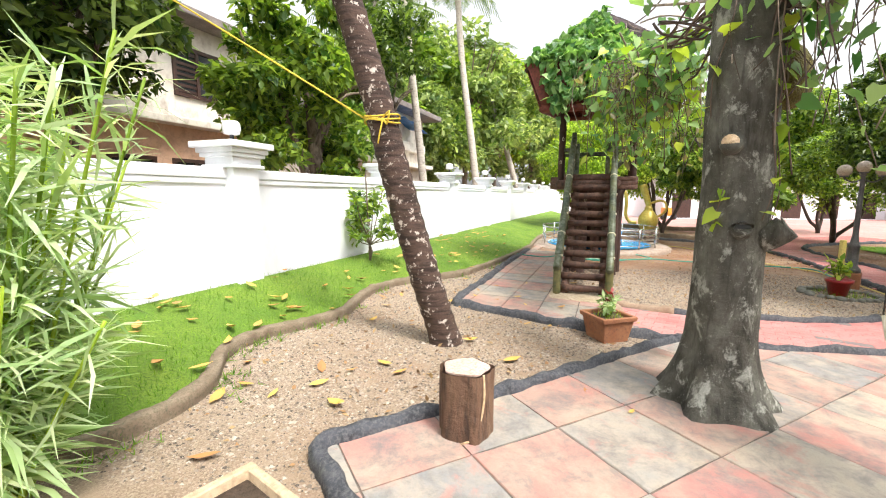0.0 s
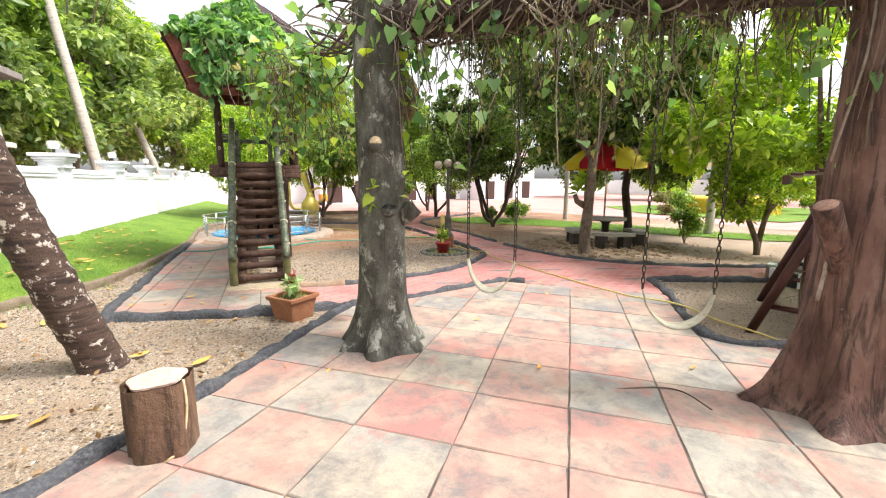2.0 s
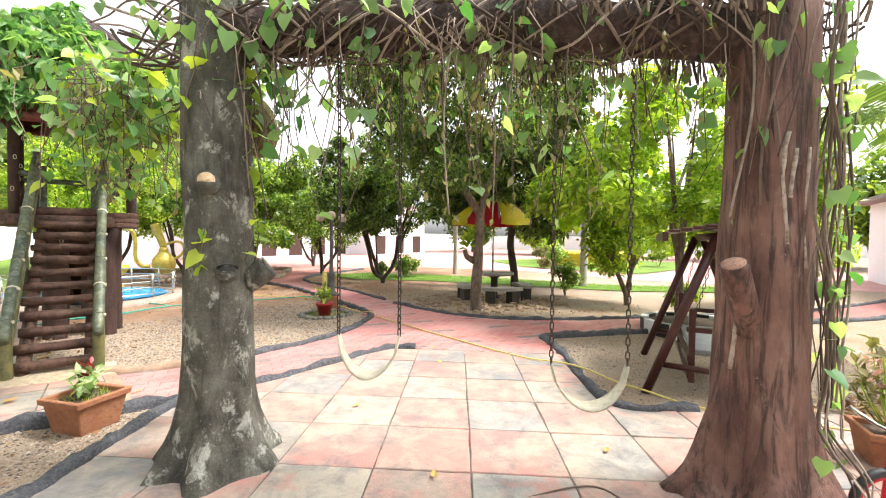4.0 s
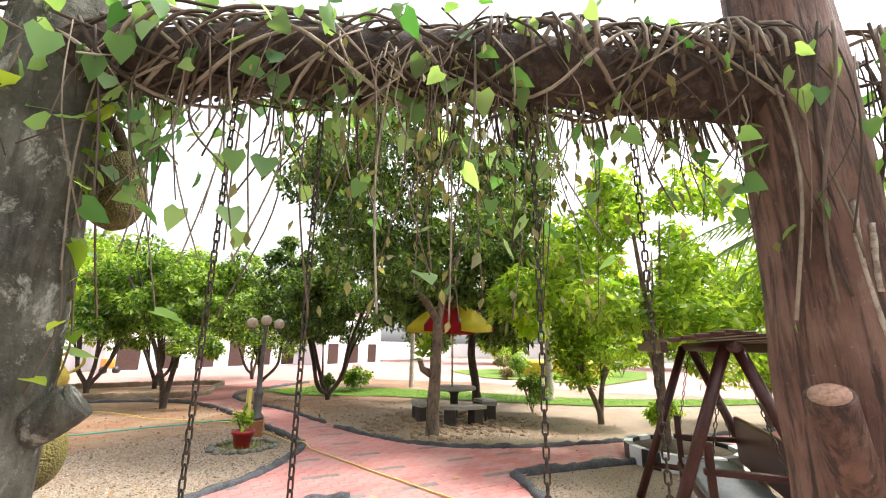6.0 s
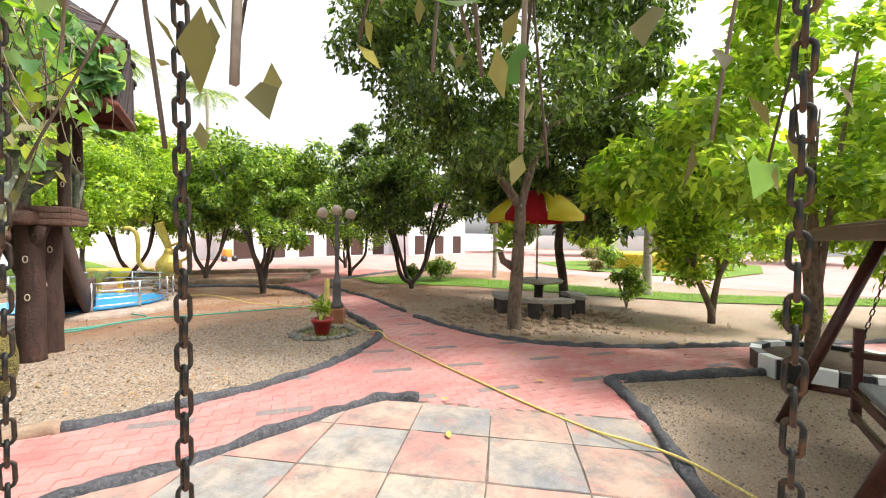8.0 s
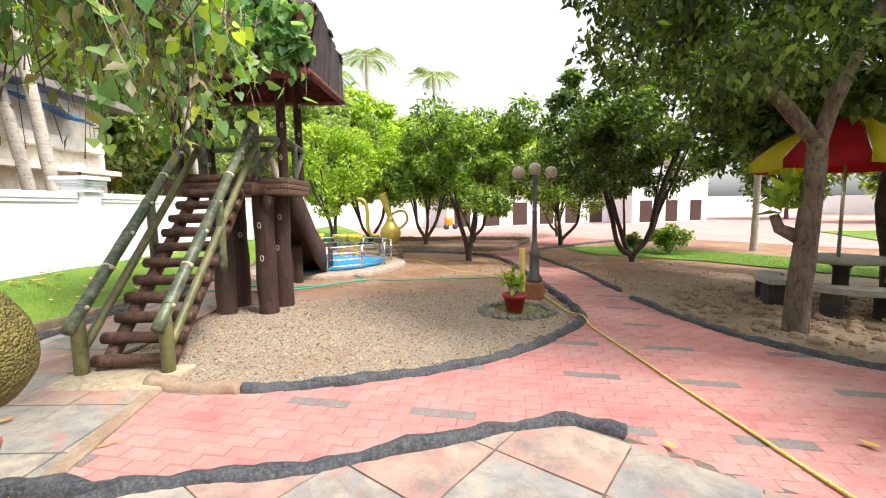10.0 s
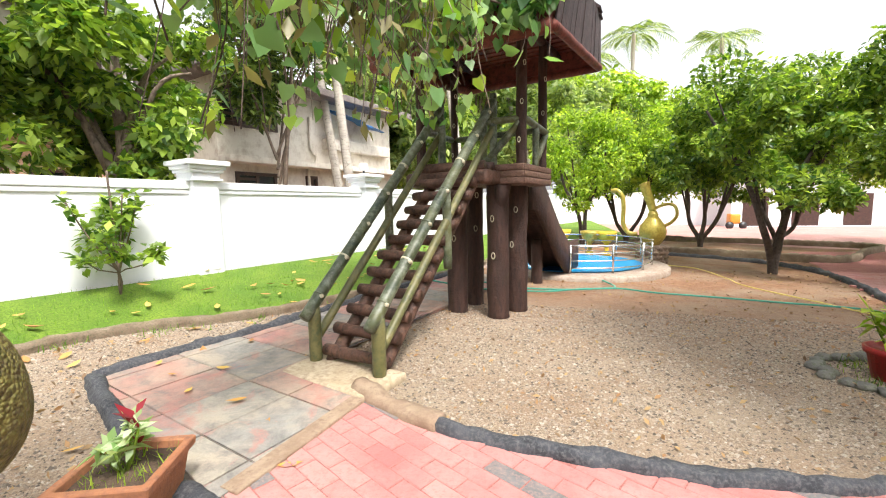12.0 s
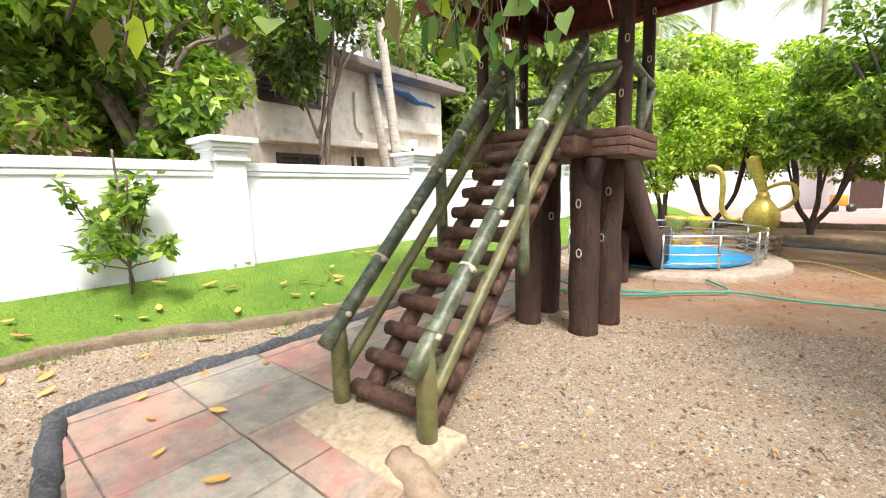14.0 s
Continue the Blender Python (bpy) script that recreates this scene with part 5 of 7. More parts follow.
def palm_crown(parent, top, n, length, rng, mat=None):
    bm = bmesh.new()
    vs, fs = [], []
    for k in range(n):
        az = 2 * math.pi * k / n + rng.uniform(-0.2, 0.2)
        pts = frond(None, top, az, length * rng.uniform(0.8, 1.1), rng.uniform(0.6, 1.5), rng)
        tube(bm, pts, [0.03 * (1 - 0.8 * i / 26) for i in range(26)], 5)
        for i in range(3, 26):
            d = (pts[i] - pts[i - 1]).normalized()
            sd = d.cross(Vector((0, 0, 1))).normalized()
            for s in (-1, 1):
                ll = length * 0.24 * math.sin(math.pi * min(0.97, i / 27 + 0.08)) * rng.uniform(0.8, 1.1)
                tip = pts[i] + (sd * s * 0.75 + d * 0.5 + Vector((0, 0, -0.45))).normalized() * ll
                mid = pts[i].lerp(tip, 0.5) + Vector((0, 0, 0.06 * ll))
                q = d * 0.03 * length / 2.5
                b = len(vs)
                vs += [pts[i] - q * 0.4, pts[i] + q * 0.4, mid + q * 0.7, tip, mid - q * 0.7]
                fs.append((b, b + 1, b + 2, b + 3, b + 4))
    part("frond_ribs", bm, mat or L_PALM, parent)
    raw("fronds", [tuple(v) for v in vs], fs, mat or L_PALM, parent)


palm_crown(palm, (-2.0, -0.2, 8.0), 16, 2.6, np.random.default_rng(2))
rope = thing("yellow_rope", (-0.06, 4.2, G(0)), "thin yellow nylon rope tied round the palm trunk", "rope")
bm = bmesh.new()
c = pl_pts[min(range(len(pl_pts)), key=lambda i: abs(pl_pts[i].z - 2.12))]
for k in range(3):
    ring = [c + Vector((0.16 * math.cos(u), 0.16 * math.sin(u), 0.025 * k - 0.02 + 0.015 * math.sin(u * 2 + k))) for u in np.linspace(0, 2 * math.pi, 25)]
    tube(bm, ring, 0.008, 6, 0, 1, False)
knot = c + Vector((0.04, -0.165, 0))
tube(bm, curve([knot, knot + Vector((-0.02, -0.02, -0.1)), knot + Vector((-0.05, 0, -0.22))], 0.03), 0.008, 6)
tube(bm, curve([knot, knot + Vector((0.06, -0.03, 0.05)), knot + Vector((0.03, 0, -0.06)), knot], 0.03), 0.008, 6)
tube(bm, curve([c + Vector((-0.13, -0.04, 0.0)), c + Vector((-2.0, 0.45, 1.15)), c + Vector((-4.2, 1.0, 2.45))], 0.2), 0.009, 6)
part("rope_line", bm, ROPE, rope)


# ---- trees and shrubs ----
def tree(name, x, y, label, limbs, crown, n, leaf, mat, size, seed, bark=None, z=None, category="tree", shape="oval", radius=0.6, group="", flat=0.75, droop=0.4):
    """limbs: (points, r0, r1) from the foot; crown: clump centres; both relative to the foot."""
    rng = np.random.default_rng(seed)
    t = thing(name, (x, y, G(x) if z is None else z), label, category, group)
    bm = bmesh.new()
    for pts, r0, r1 in limbs:
        c = curve(pts, 0.12)
        tube(bm, c, [r0 + (r1 - r0) * i / (len(c) - 1) for i in range(len(c))], 9, 0.15, 4.0, True, seed)
    part("trunk", bm, bark or BARK, t)
    leaf_mesh("crown", clumps(rng, n, crown, radius, flat), size, mat, rng, t, shape, droop)
    return t


def crown_points(rng, n, lo, hi, r):
    """Clump centres in a rounded volume."""
    out = []
    c = (np.array(lo) + np.array(hi)) / 2
    h = (np.array(hi) - np.array(lo)) / 2
    while len(out) < n:
        p = rng.uniform(-1, 1, 3)
        if 0.25 < np.linalg.norm(p) < 1:
            out.append(tuple(c + p * h))
    return out


def orchard_tree(x, y, seed, h=3.4, w=1.9, mat=None, n=9000, bark=None, label="low spreading fruit tree with a dense green crown", size=0.15, stems=3, fork=0.7, z=None):
    """Several leaning stems below a broad crown."""
    rng = np.random.default_rng(seed)
    limbs, tips = [], []
    for k in range(stems):
        u = 2 * math.pi * k / stems + rng.uniform(-0.5, 0.5)
        d = Vector((math.cos(u), math.sin(u), 0))
        tip = d * w * 0.6 + Vector((0, 0, h * 0.72))
        base = d * 0.05
        bend = d * w * 0.16 * rng.uniform(0.2, 1.8) + Vector((rng.uniform(-0.28, 0.28), rng.uniform(-0.28, 0.28), fork + rng.uniform(0.0, 0.5)))
        kink = bend.lerp(tip, 0.4) + Vector((rng.uniform(-0.25, 0.25), rng.uniform(-0.25, 0.25), rng.uniform(-0.1, 0.2)))
        limbs.append(([base * 0.2 + Vector((0, 0, -0.05)), base + Vector((0, 0, fork * 0.4)), bend, kink, tip], 0.078, 0.022))
        for q in range(2):
            e = tip + Vector((rng.uniform(-0.6, 0.6), rng.uniform(-0.6, 0.6), rng.uniform(0.1, 0.6)))
            limbs.append(([bend, bend.lerp(e, 0.5) + Vector((0, 0, 0.1)), e], 0.04, 0.012))
    cr = crown_points(rng, int(40 * max(1, w / 2) ** 2), (-w, -w, h * 0.27), (w, w, h), 0.5)
    return tree("fruit_tree", x, y, label, limbs, cr, n, None, mat or L_MID, size, seed, bark or DARK_BARK, z, radius=0.55)


orchard_tree(8.0, 12.95, 31, 4.7, 2.2, L_MID, 20000, label="young fruit tree with a rounded green crown", stems=2, fork=0.9)
orchard_tree(12.4, 11.3, 32, 5.9, 2.8, L_DARK, 34000, label="many-stemmed tree with a dark green crown", stems=4, fork=0.5)
orchard_tree(13.6, 16.3, 33, 5.2, 2.6, L_MID, 14000, stems=3)
orchard_tree(8.6, 18.8, 34, 5.4, 2.4, L_LIGHT, 14000, stems=3)
orchard_tree(4.7, 17.6, 41, 4.6, 1.5, L_LIGHT, 9000, stems=2, label="small tree with bright yellow-green leaves near the pool")
orchard_tree(11.0, 19.2, 35, 5.0, 2.4, L_MID, 12000, stems=3)
orchard_tree(6.4, 19.6, 36, 5.2, 2.0, L_MID, 11000, stems=2)
orchard_tree(16.8, 21.0, 37, 6.6, 3.0, L_LIGHT, 11000, stems=3)
orchard_tree(9.33, 1.1, 38, 4.8, 2.1, L_LIGHT, 13000, bark=BARK, label="young tree with yellow-green leaves in a ring planter", stems=2, fork=0.9, size=0.16)
light_tree = [o for o in scene.objects if o.name.startswith("fruit_tree") and abs(o.location.x - 9.33) < 0.01][0]
rngl = np.random.default_rng(381)
leaf_mesh("young_leaves", clumps(rngl, 700, [(0.0, 2.3, 2.5), (0.2, 2.6, 2.9), (-0.2, 2.0, 2.7), (0.3, 2.2, 2.2), (0.5, 1.8, 2.9)], 0.42), 0.24, L_LIME, rngl, light_tree, "oval", 0.7)
leaf_mesh("crown", clumps(rngl, 1500, [(-0.6, 1.7, 2.6), (-0.2, 2.2, 3.0), (-0.5, 2.5, 2.5), (0.2, 1.6, 3.5), (-0.9, 1.2, 3.2), (-0.3, 1.3, 3.8)], 0.5), 0.2, L_LIGHT, rngl, light_tree)
orchard_tree(12.6, 2.6, 39, 3.2, 1.2, L_LIGHT, 7000, bark=BARK, stems=2, label="small tree with light green leaves")
orchard_tree(14.5, -1.0, 40, 3.6, 1.6, L_LIGHT, 8000, bark=BARK, stems=2, label="small tree with light green leaves")

# the tree by the stone table
rng = np.random.default_rng(50)
main = [((0, 0, -0.05), (0.02, 0.0, 0.5), (0.06, -0.02, 1.2), (0.10, -0.03, 1.9), (0.12, -0.03, 2.3))]
limbs = [(main[0], 0.135, 0.10),
         (((0.12, -0.03, 2.25), (-0.15, 0.25, 2.8), (-0.5, 0.6, 3.5), (-0.9, 1.0, 4.3)), 0.09, 0.03),
         (((0.12, -0.03, 2.25), (0.25, -0.15, 2.9), (0.4, -0.4, 3.7), (0.4, -0.7, 4.6)), 0.10, 0.03),
         (((-0.5, 0.6, 3.5), (-1.3, 0.7, 3.7), (-2.0, 0.6, 3.6)), 0.04, 0.012),
         (((0.4, -0.4, 3.7), (1.2, -1.1, 4.2), (1.8, -1.7, 4.5)), 0.04, 0.012),
         (((0.02, 0.05, 1.15), (-0.12, 0.18, 1.25), (-0.16, 0.22, 1.42)), 0.09, 0.05)]
cr = crown_points(rng, 80, (-3.1, -2.8, 2.75), (2.6, 3.2, 8.2), 0.6)
shade_tree = tree("shade_tree", 8.9, 5.2, "tall forked shade tree with dark leathery leaves", limbs, cr, 46000, None, L_DARK, 0.125, 50, BARK, radius=0.62, droop=0.7)
leaf_mesh("orchid_leaves", [(-0.14 + 0.03 * k, 0.15, 1.45 + 0.05 * k) for k in range(8)] * 4, 0.28, L_LIGHT, rng, shade_tree, "oval", -0.6)
rng = np.random.default_rng(51)
limbs = [(((0, 0, -0.05), (-0.05, 0.05, 0.8), (-0.2, 0.1, 1.6), (-0.1, 0.05, 2.6)), 0.14, 0.10), (((-0.1, 0.05, 2.6), (0.8, 0.8, 3.6)), 0.08, 0.03), (((-0.1, 0.05, 2.6), (-0.9, -0.9, 3.7)), 0.08, 0.03)]
cr = crown_points(rng, 60, (-2.9, -3.3, 1.9), (2.9, 3.3, 5.8), 0.7)
tree("dense_tree", 12.9, 6.0, "dense dark green tree behind the stone table", limbs, cr, 26000, None, L_DARK, 0.2, 51, DARK_BARK, radius=0.8)
for i, (x, y, h) in enumerate(((18.2, 11.7, 5.6), (16.7, 4.9, 5.2))):
    rng = np.random.default_rng(60 + i)
    t = tree("slender_tree", x, y, "slender straight tree with a pale smooth trunk", [(((0, 0, -0.05), (0.02, 0, 2), (0, 0.03, h - 1)), 0.16 if i else 0.12, 0.09)],
             crown_points(rng, 34, (-1.7, -1.7, h - 2.4), (1.7, 1.7, h + 1.0), 0.6), 9000, None, L_LIGHT if i else L_DARK, 0.2, 60 + i, PALE_BARK, radius=0.6)


def shrub(x, y, r, h, mat, seed, label, n=1600, size=0.08, z=None, name="shrub"):
    rng = np.random.default_rng(seed)
    t = thing(name, (x, y, G(x) if z is None else z), label, "shrub")
    bm = bmesh.new()
    for k in range(5):
        u = rng.uniform(0, 6.28)
        tube(bm, curve([(0, 0, -0.03), (r * 0.3 * math.cos(u), r * 0.3 * math.sin(u), h * 0.4), (r * 0.6 * math.cos(u), r * 0.6 * math.sin(u), h * 0.75)], 0.1), 0.014, 5)
    part("branchwork", bm, BARK, t)
    leaf_mesh("foliage", clumps(rng, n, crown_points(rng, 14, (-r * 0.7, -r * 0.7, h * 0.25), (r * 0.7, r * 0.7, h * 0.85), 0.3), r * 0.42, 0.8, 0.3), size, mat, rng, t)
    return t


shrub(15.1, 12.4, 0.75, 1.1, L_MID, 70, "rounded green shrub on the lawn strip", 3000, 0.12)
shrub(14.4, 13.2, 0.4, 0.8, L_DARK, 71, "small dark green shrub on the lawn strip", 1500, 0.1)
shrub(11.6, 1.2, 0.4, 0.9, L_LIGHT, 72, "light green shrub near the path", 1500, 0.1)
shrub(13.6, 4.6, 0.6, 1.3, L_MID, 73, "shrub with small leaves behind the stone table", 2200, 0.1)
for i, (x, y, r, h) in enumerate(((25.5, 5.2, 0.5, 0.8), (27, 9.5, 0.9, 1.6), (29.5, 11.5, 0.8, 1.6), (26, 7.2, 0.4, 0.5), (31, 4, 0.9, 1.7), (24.8, 9.5, 0.5, 0.7), (33, 12, 1.3, 2.3), (34, 6, 1.2, 2.1), (36, 9, 1.4, 2.6))):
    shrub(x, y, r, h, (L_LIGHT, L_MID, L_DRY)[i % 3], 80 + i, "clipped shrub on the bed by the drive", 1300, 0.16)

# shrub against the wall
rng = np.random.default_rng(90)
px, py = W(-0.3, -3.42).x, W(-0.3, -3.42).y
t = thing("wall_shrub", (px, py, lawn_height(px, py)), "young shrub with glossy oval leaves in front of the white wall", "shrub")
bm = bmesh.new()
tips = []
for k in range(16):
    u, hh = rng.uniform(0, 6.28), rng.uniform(0.4, 1.2)
    r = rng.uniform(0.2, 0.72)
    tip = Vector((r * math.cos(u), r * math.sin(u), hh))
    tube(bm, curve([(0, 0, -0.05), (0.02, 0, 0.25), tip * 0.6 + Vector((0, 0, 0.05)), tip], 0.1), 0.008, 5)
    tips += [tip.lerp(Vector((0, 0, 0.4)), f) for f in (0, 0.1, 0.22, 0.38)]
tube(bm, curve([(0, 0, -0.05), (-0.02, 0.02, 0.6), (-0.05, 0.02, 1.45)], 0.1), 0.012, 6)
part("branchwork", bm, BARK, t)
leaf_mesh("foliage", clumps(rng, 760, [tuple(p) for p in tips], 0.14, 1.0, 0.1), 0.14, L_MID, rng, t, "oval", 0.0)

# long-leaved bush at the lawn corner
rng = np.random.default_rng(91)
bush = thing("variegated_bush", (-1.95, 1.72, lawn_height(-1.95, 1.72)), "tall bush with long narrow variegated green leaves", "bush")
bm = bmesh.new()
anchors, lens = [], []
for k in range(80):
    u, r = rng.uniform(0, 6.28), rng.uniform(0.05, 0.75)
    h = rng.uniform(0.8, 2.05)
    tip = Vector((r * math.cos(u), r * math.sin(u) , h))
    tube(bm, curve([(0.2 * tip.x, 0.2 * tip.y, -0.05), (0.6 * tip.x, 0.6 * tip.y, h * 0.5), tip], 0.15), 0.008, 5)
    for f in rng.uniform(0.1, 1.0, 90):
        anchors.append((tip.x * (0.2 + 0.8 * f), tip.y * (0.2 + 0.8 * f), h * f))
        lens.append(rng.uniform(0.15, 0.36))
tagged(part("cane", bm, L_LIGHT, bush), kind="stuff")
leaf_mesh("foliage", anchors, 0.3, L_BAMBOO, rng, bush, "strip", -0.25, None, lens)

# small creeper round the hollow of the grey trunk
rngc = np.random.default_rng(93)
creeper = thing("trunk_creeper", (J.x, J.y, G(J.x)), "thin green creeper with heart leaves on the grey trunk", "vine")
cl = []
for k, (u0, z0, z1) in enumerate(((-2.3, 1.15, 1.55), (-1.3, 1.35, 1.95), (-0.9, 1.3, 2.6), (-2.7, 2.0, 2.7))):
    pts = [((0.225 + 0.02 * math.sin(9 * z)) * math.cos(u0 + 0.25 * math.sin(4 * z + k)), (0.225 + 0.02 * math.sin(9 * z)) * math.sin(u0 + 0.25 * math.sin(4 * z + k)), z) for z in np.linspace(z0, z1, 7)]
    c = curve(pts, 0.06)
    part("stem", tube(bmesh.new(), c, 0.004, 5), VINE_STEM, creeper)
    cl += [tuple(Vector(w_) * 1.04) for w_ in c if rngc.random() < 0.7]
leaf_mesh("leaves", cl, 0.10, L_LIGHT, rngc, creeper, "heart", 0.5)

# garden tap on the lawn by the wall
tap_z = lawn_height(-2.85, 6.22)
tap = thing("garden_tap", (-2.85, 6.22, tap_z), "white plastic standpipe tap on the lawn by the wall", "tap")
part("pipe", tube(bmesh.new(), curve([(0, 0, -0.05), (0, 0, 0.12), (0, 0, 0.27), (0.03, 0, 0.31), (0.14, -0.02, 0.31), (0.19, -0.02, 0.31)], 0.03), 0.016, 10), LAMP_GLASS, tap)
part("spout", tube(bmesh.new(), curve([(0.19, -0.02, 0.31), (0.22, -0.02, 0.30), (0.23, -0.02, 0.26)], 0.02), 0.014, 8), STEEL, tap, "metal spout")
part("handle", box(bmesh.new(), (0.13, -0.028, 0.34), (0.21, -0.012, 0.352), None, 0.003), STEEL, tap)

# ---- climbing vines ----
rng = np.random.default_rng(100)
vine = thing("beam_vine", (J.x, J.y, 2.6), "tangle of dry vine stems and green heart-shaped leaves over the beam", "vine")
bm = bmesh.new()
o = Vector((J.x, J.y, 2.6))
side = Vector((BD.y, -BD.x, 0))
lv, dl = [], []
for k in range(170):
    d0 = rng.uniform(-0.35, 3.5)
    ln = rng.uniform(0.5, 1.6)
    ph, tw_ = rng.uniform(0, 6.28), rng.uniform(2, 7) * rng.choice((-1, 1))
    pts = []
    for s in np.linspace(0, 1, 9):
        d = min(d0 + ln * (s - 0.5), 3.75)
        r = 0.16 + 0.07 * math.sin(ph * 3 + s * 5) + rng.normal(0, 0.015)
        u = ph + tw_ * s
        pts.append(J + BD * d + side * r * math.cos(u) + Vector((0, 0, 2.80 + r * math.sin(u) * 0.9)) - o)
    tube(bm, curve(pts, 0.06), rng.uniform(0.004, 0.011), 5)
for k in range(260):
    d = rng.uniform(-0.1, 3.6)
    ln = min(rng.gamma(2.2, 0.2) + 0.1, 1.15)
    p = J + BD * d + side * rng.uniform(-0.2, 0.25) + Vector((0, 0, 2.78)) - o
    q = [p, p + Vector((rng.normal(0, 0.05), rng.normal(0, 0.05), -ln * 0.5)), p + Vector((rng.normal(0, 0.09), rng.normal(0, 0.09), -ln))]
    c = curve(q, 0.08)
    tube(bm, c, rng.uniform(0.002, 0.005), 4)
    dl += [tuple(w_ + Vector((rng.normal(0, 0.03), rng.normal(0, 0.03), 0))) for w_ in c[1:] if rng.random() < 0.6 and 0.9 < d < 3.0]
    if rng.random() < 0.4:
        for w_ in c[1:]:
            if rng.random() < 0.40:
                lv.append(tuple(w_ + Vector((rng.normal(0, 0.03), rng.normal(0, 0.03), 0))))
for k in range(230):
    d = rng.uniform(-0.6, 3.6) if rng.random() < 0.7 else rng.uniform(-0.6, 1.6)
    lv.append(tuple(J + BD * d + side * rng.normal(0, 0.24) + Vector((0, 0, 2.82 + rng.normal(0.04, 0.14))) - o))
for k in range(46):
    d, r = rng.uniform(1.9, 3.35), rng.uniform(0.17, 0.26)
    lean = rng.normal(0, 0.12)
    pts = [J + BD * (d + lean * (u / 2.6)) + side * r * math.cos(u) + Vector((0, 0, 2.79 + r * math.sin(u) - max(0, u - 2.7) * 0.16)) - o for u in np.linspace(-0.2, 3.7, 10)]
    tube(bm, curve(pts, 0.06), rng.uniform(0.005, 0.010), 5)
tagged(part("tangled_stem", bm, VINE_STEM, vine, "dry brown twisted stems"), kind="stuff")
for k in range(150):
    d = rng.gamma(1.6, 0.38) - 0.35
    lv.append(tuple(J + BD * d - side * rng.uniform(0.10, 0.34) + Vector((0, 0, 2.74 + rng.normal(0.0, 0.17))) - o))
leaf_mesh("leaves", lv, 0.088, L_VINE, rng, vine, "heart", 0.9)
leaf_mesh("dry_leaves", dl, 0.06, L_DRY, rng, vine, "oval", 1.0)

# canopy of twigs and leaves hanging beyond the beam, reaching to the tree house
rng = np.random.default_rng(101)
net = thing("hanging_vine", (2.2, 5.0, 3.0), "curtain of hanging vine stems and leaves between beam and tree house", "vine")
bm = bmesh.new()
o = Vector((2.2, 5.0, 3.0))
lv, dry = [], []
A0, A1 = Vector((1.9, 3.3, 2.55)), W(1.45, 0.32, 3.35)
for k in range(80):
    t0 = rng.uniform(0.12, 0.75)
    p = A0.lerp(A1, t0) + Vector((rng.normal(0, 0.22), rng.normal(0, 0.15), rng.normal(0.1, 0.1)))
    q = A0.lerp(A1, min(1.05, t0 + rng.uniform(0.2, 0.5))) + Vector((rng.normal(0, 0.25), rng.normal(0, 0.15), rng.normal(0.1, 0.12)))
    m = p.lerp(q, 0.5) + Vector((rng.normal(0, 0.1), 0, -rng.uniform(0, 0.25)))
    c = curve([p - o, m - o, q - o], 0.1)
    tube(bm, c, rng.uniform(0.004, 0.012), 5)
    lv += [tuple(w_ + Vector((rng.normal(0, 0.08), rng.normal(0, 0.08), rng.normal(0.02, 0.07)))) for w_ in c if rng.random() < 0.75]
for k in range(330):
    t0 = rng.uniform(0.26, 0.88)
    p = A0.lerp(A1, t0) + Vector((rng.normal(0, 0.28), rng.normal(0, 0.15), 0))
    ln = min(rng.gamma(2.5, 0.22), 1.1)
    c = curve([p - o, p - o + Vector((rng.normal(0, 0.06), rng.normal(0, 0.06), -ln * 0.5)), p - o + Vector((rng.normal(0, 0.1), rng.normal(0, 0.1), -ln))], 0.09)
    tube(bm, c, rng.uniform(0.002, 0.005), 4)
    (lv if rng.random() < 0.6 else dry).extend(tuple(w_ + Vector((rng.normal(0, 0.03), rng.normal(0, 0.03), 0))) for w_ in c if rng.random() < 0.55)
tagged(part("tangled_stem", bm, VINE_STEM, net, "thin dry stems"), kind="stuff")
leaf_mesh("leaves", lv[::4] + lv[1::4] + lv[2::4], 0.10, L_VINE, rng, net, "heart", 0.8)
leaf_mesh("young_leaves", lv[3::4], 0.11, L_LIGHT, rng, net, "heart", 0.8)
leaf_mesh("dry_leaves", dry, 0.10, L_DRY, rng, net, "oval", 1.1)

# vine over the roof
rng = np.random.default_rng(102)
rv = thing("roof_vine", W(2.2, -0.4, 3.3), "green heart-leaved creeper over the tree house roof", "vine")
o = W(2.2, -0.4, 3.3)
lv = []
bm = bmesh.new()
while len(lv) < 900:
    u, v = rng.random(), rng.random() ** 1.3
    if rng.random() > 1 - v * 0.9 or u > 0.86 - 0.30 * v:
        continue
    p = roof_pt("flm", "frm", "t0", "t0", u, v, rng.uniform(0.05, 0.16))
    if noise.noise(p * 1.6) > -0.28:
        lv.append(tuple(W(p.x, p.y, p.z) - o))
while len(lv) < 1560:
    u, v = rng.uniform(0.09, 1.0), 1 - rng.random() ** 0.9
    p = roof_pt("fl", "fr", "flm", "frm", u, v, rng.uniform(0.06, 0.16))
    if noise.noise(Vector((p.y * 2.2, 3, 0))) * 0.5 + v > 0.12:
        lv.append(tuple(W(p.x, p.y, p.z) - o))
for k in range(130):
    p = roof_pt("blm", "flm", "t1", "t0", rng.uniform(0.35, 1), rng.uniform(0.25, 0.9), rng.uniform(0.05, 0.14))
    lv.append(tuple(W(p.x, p.y, p.z) - o))
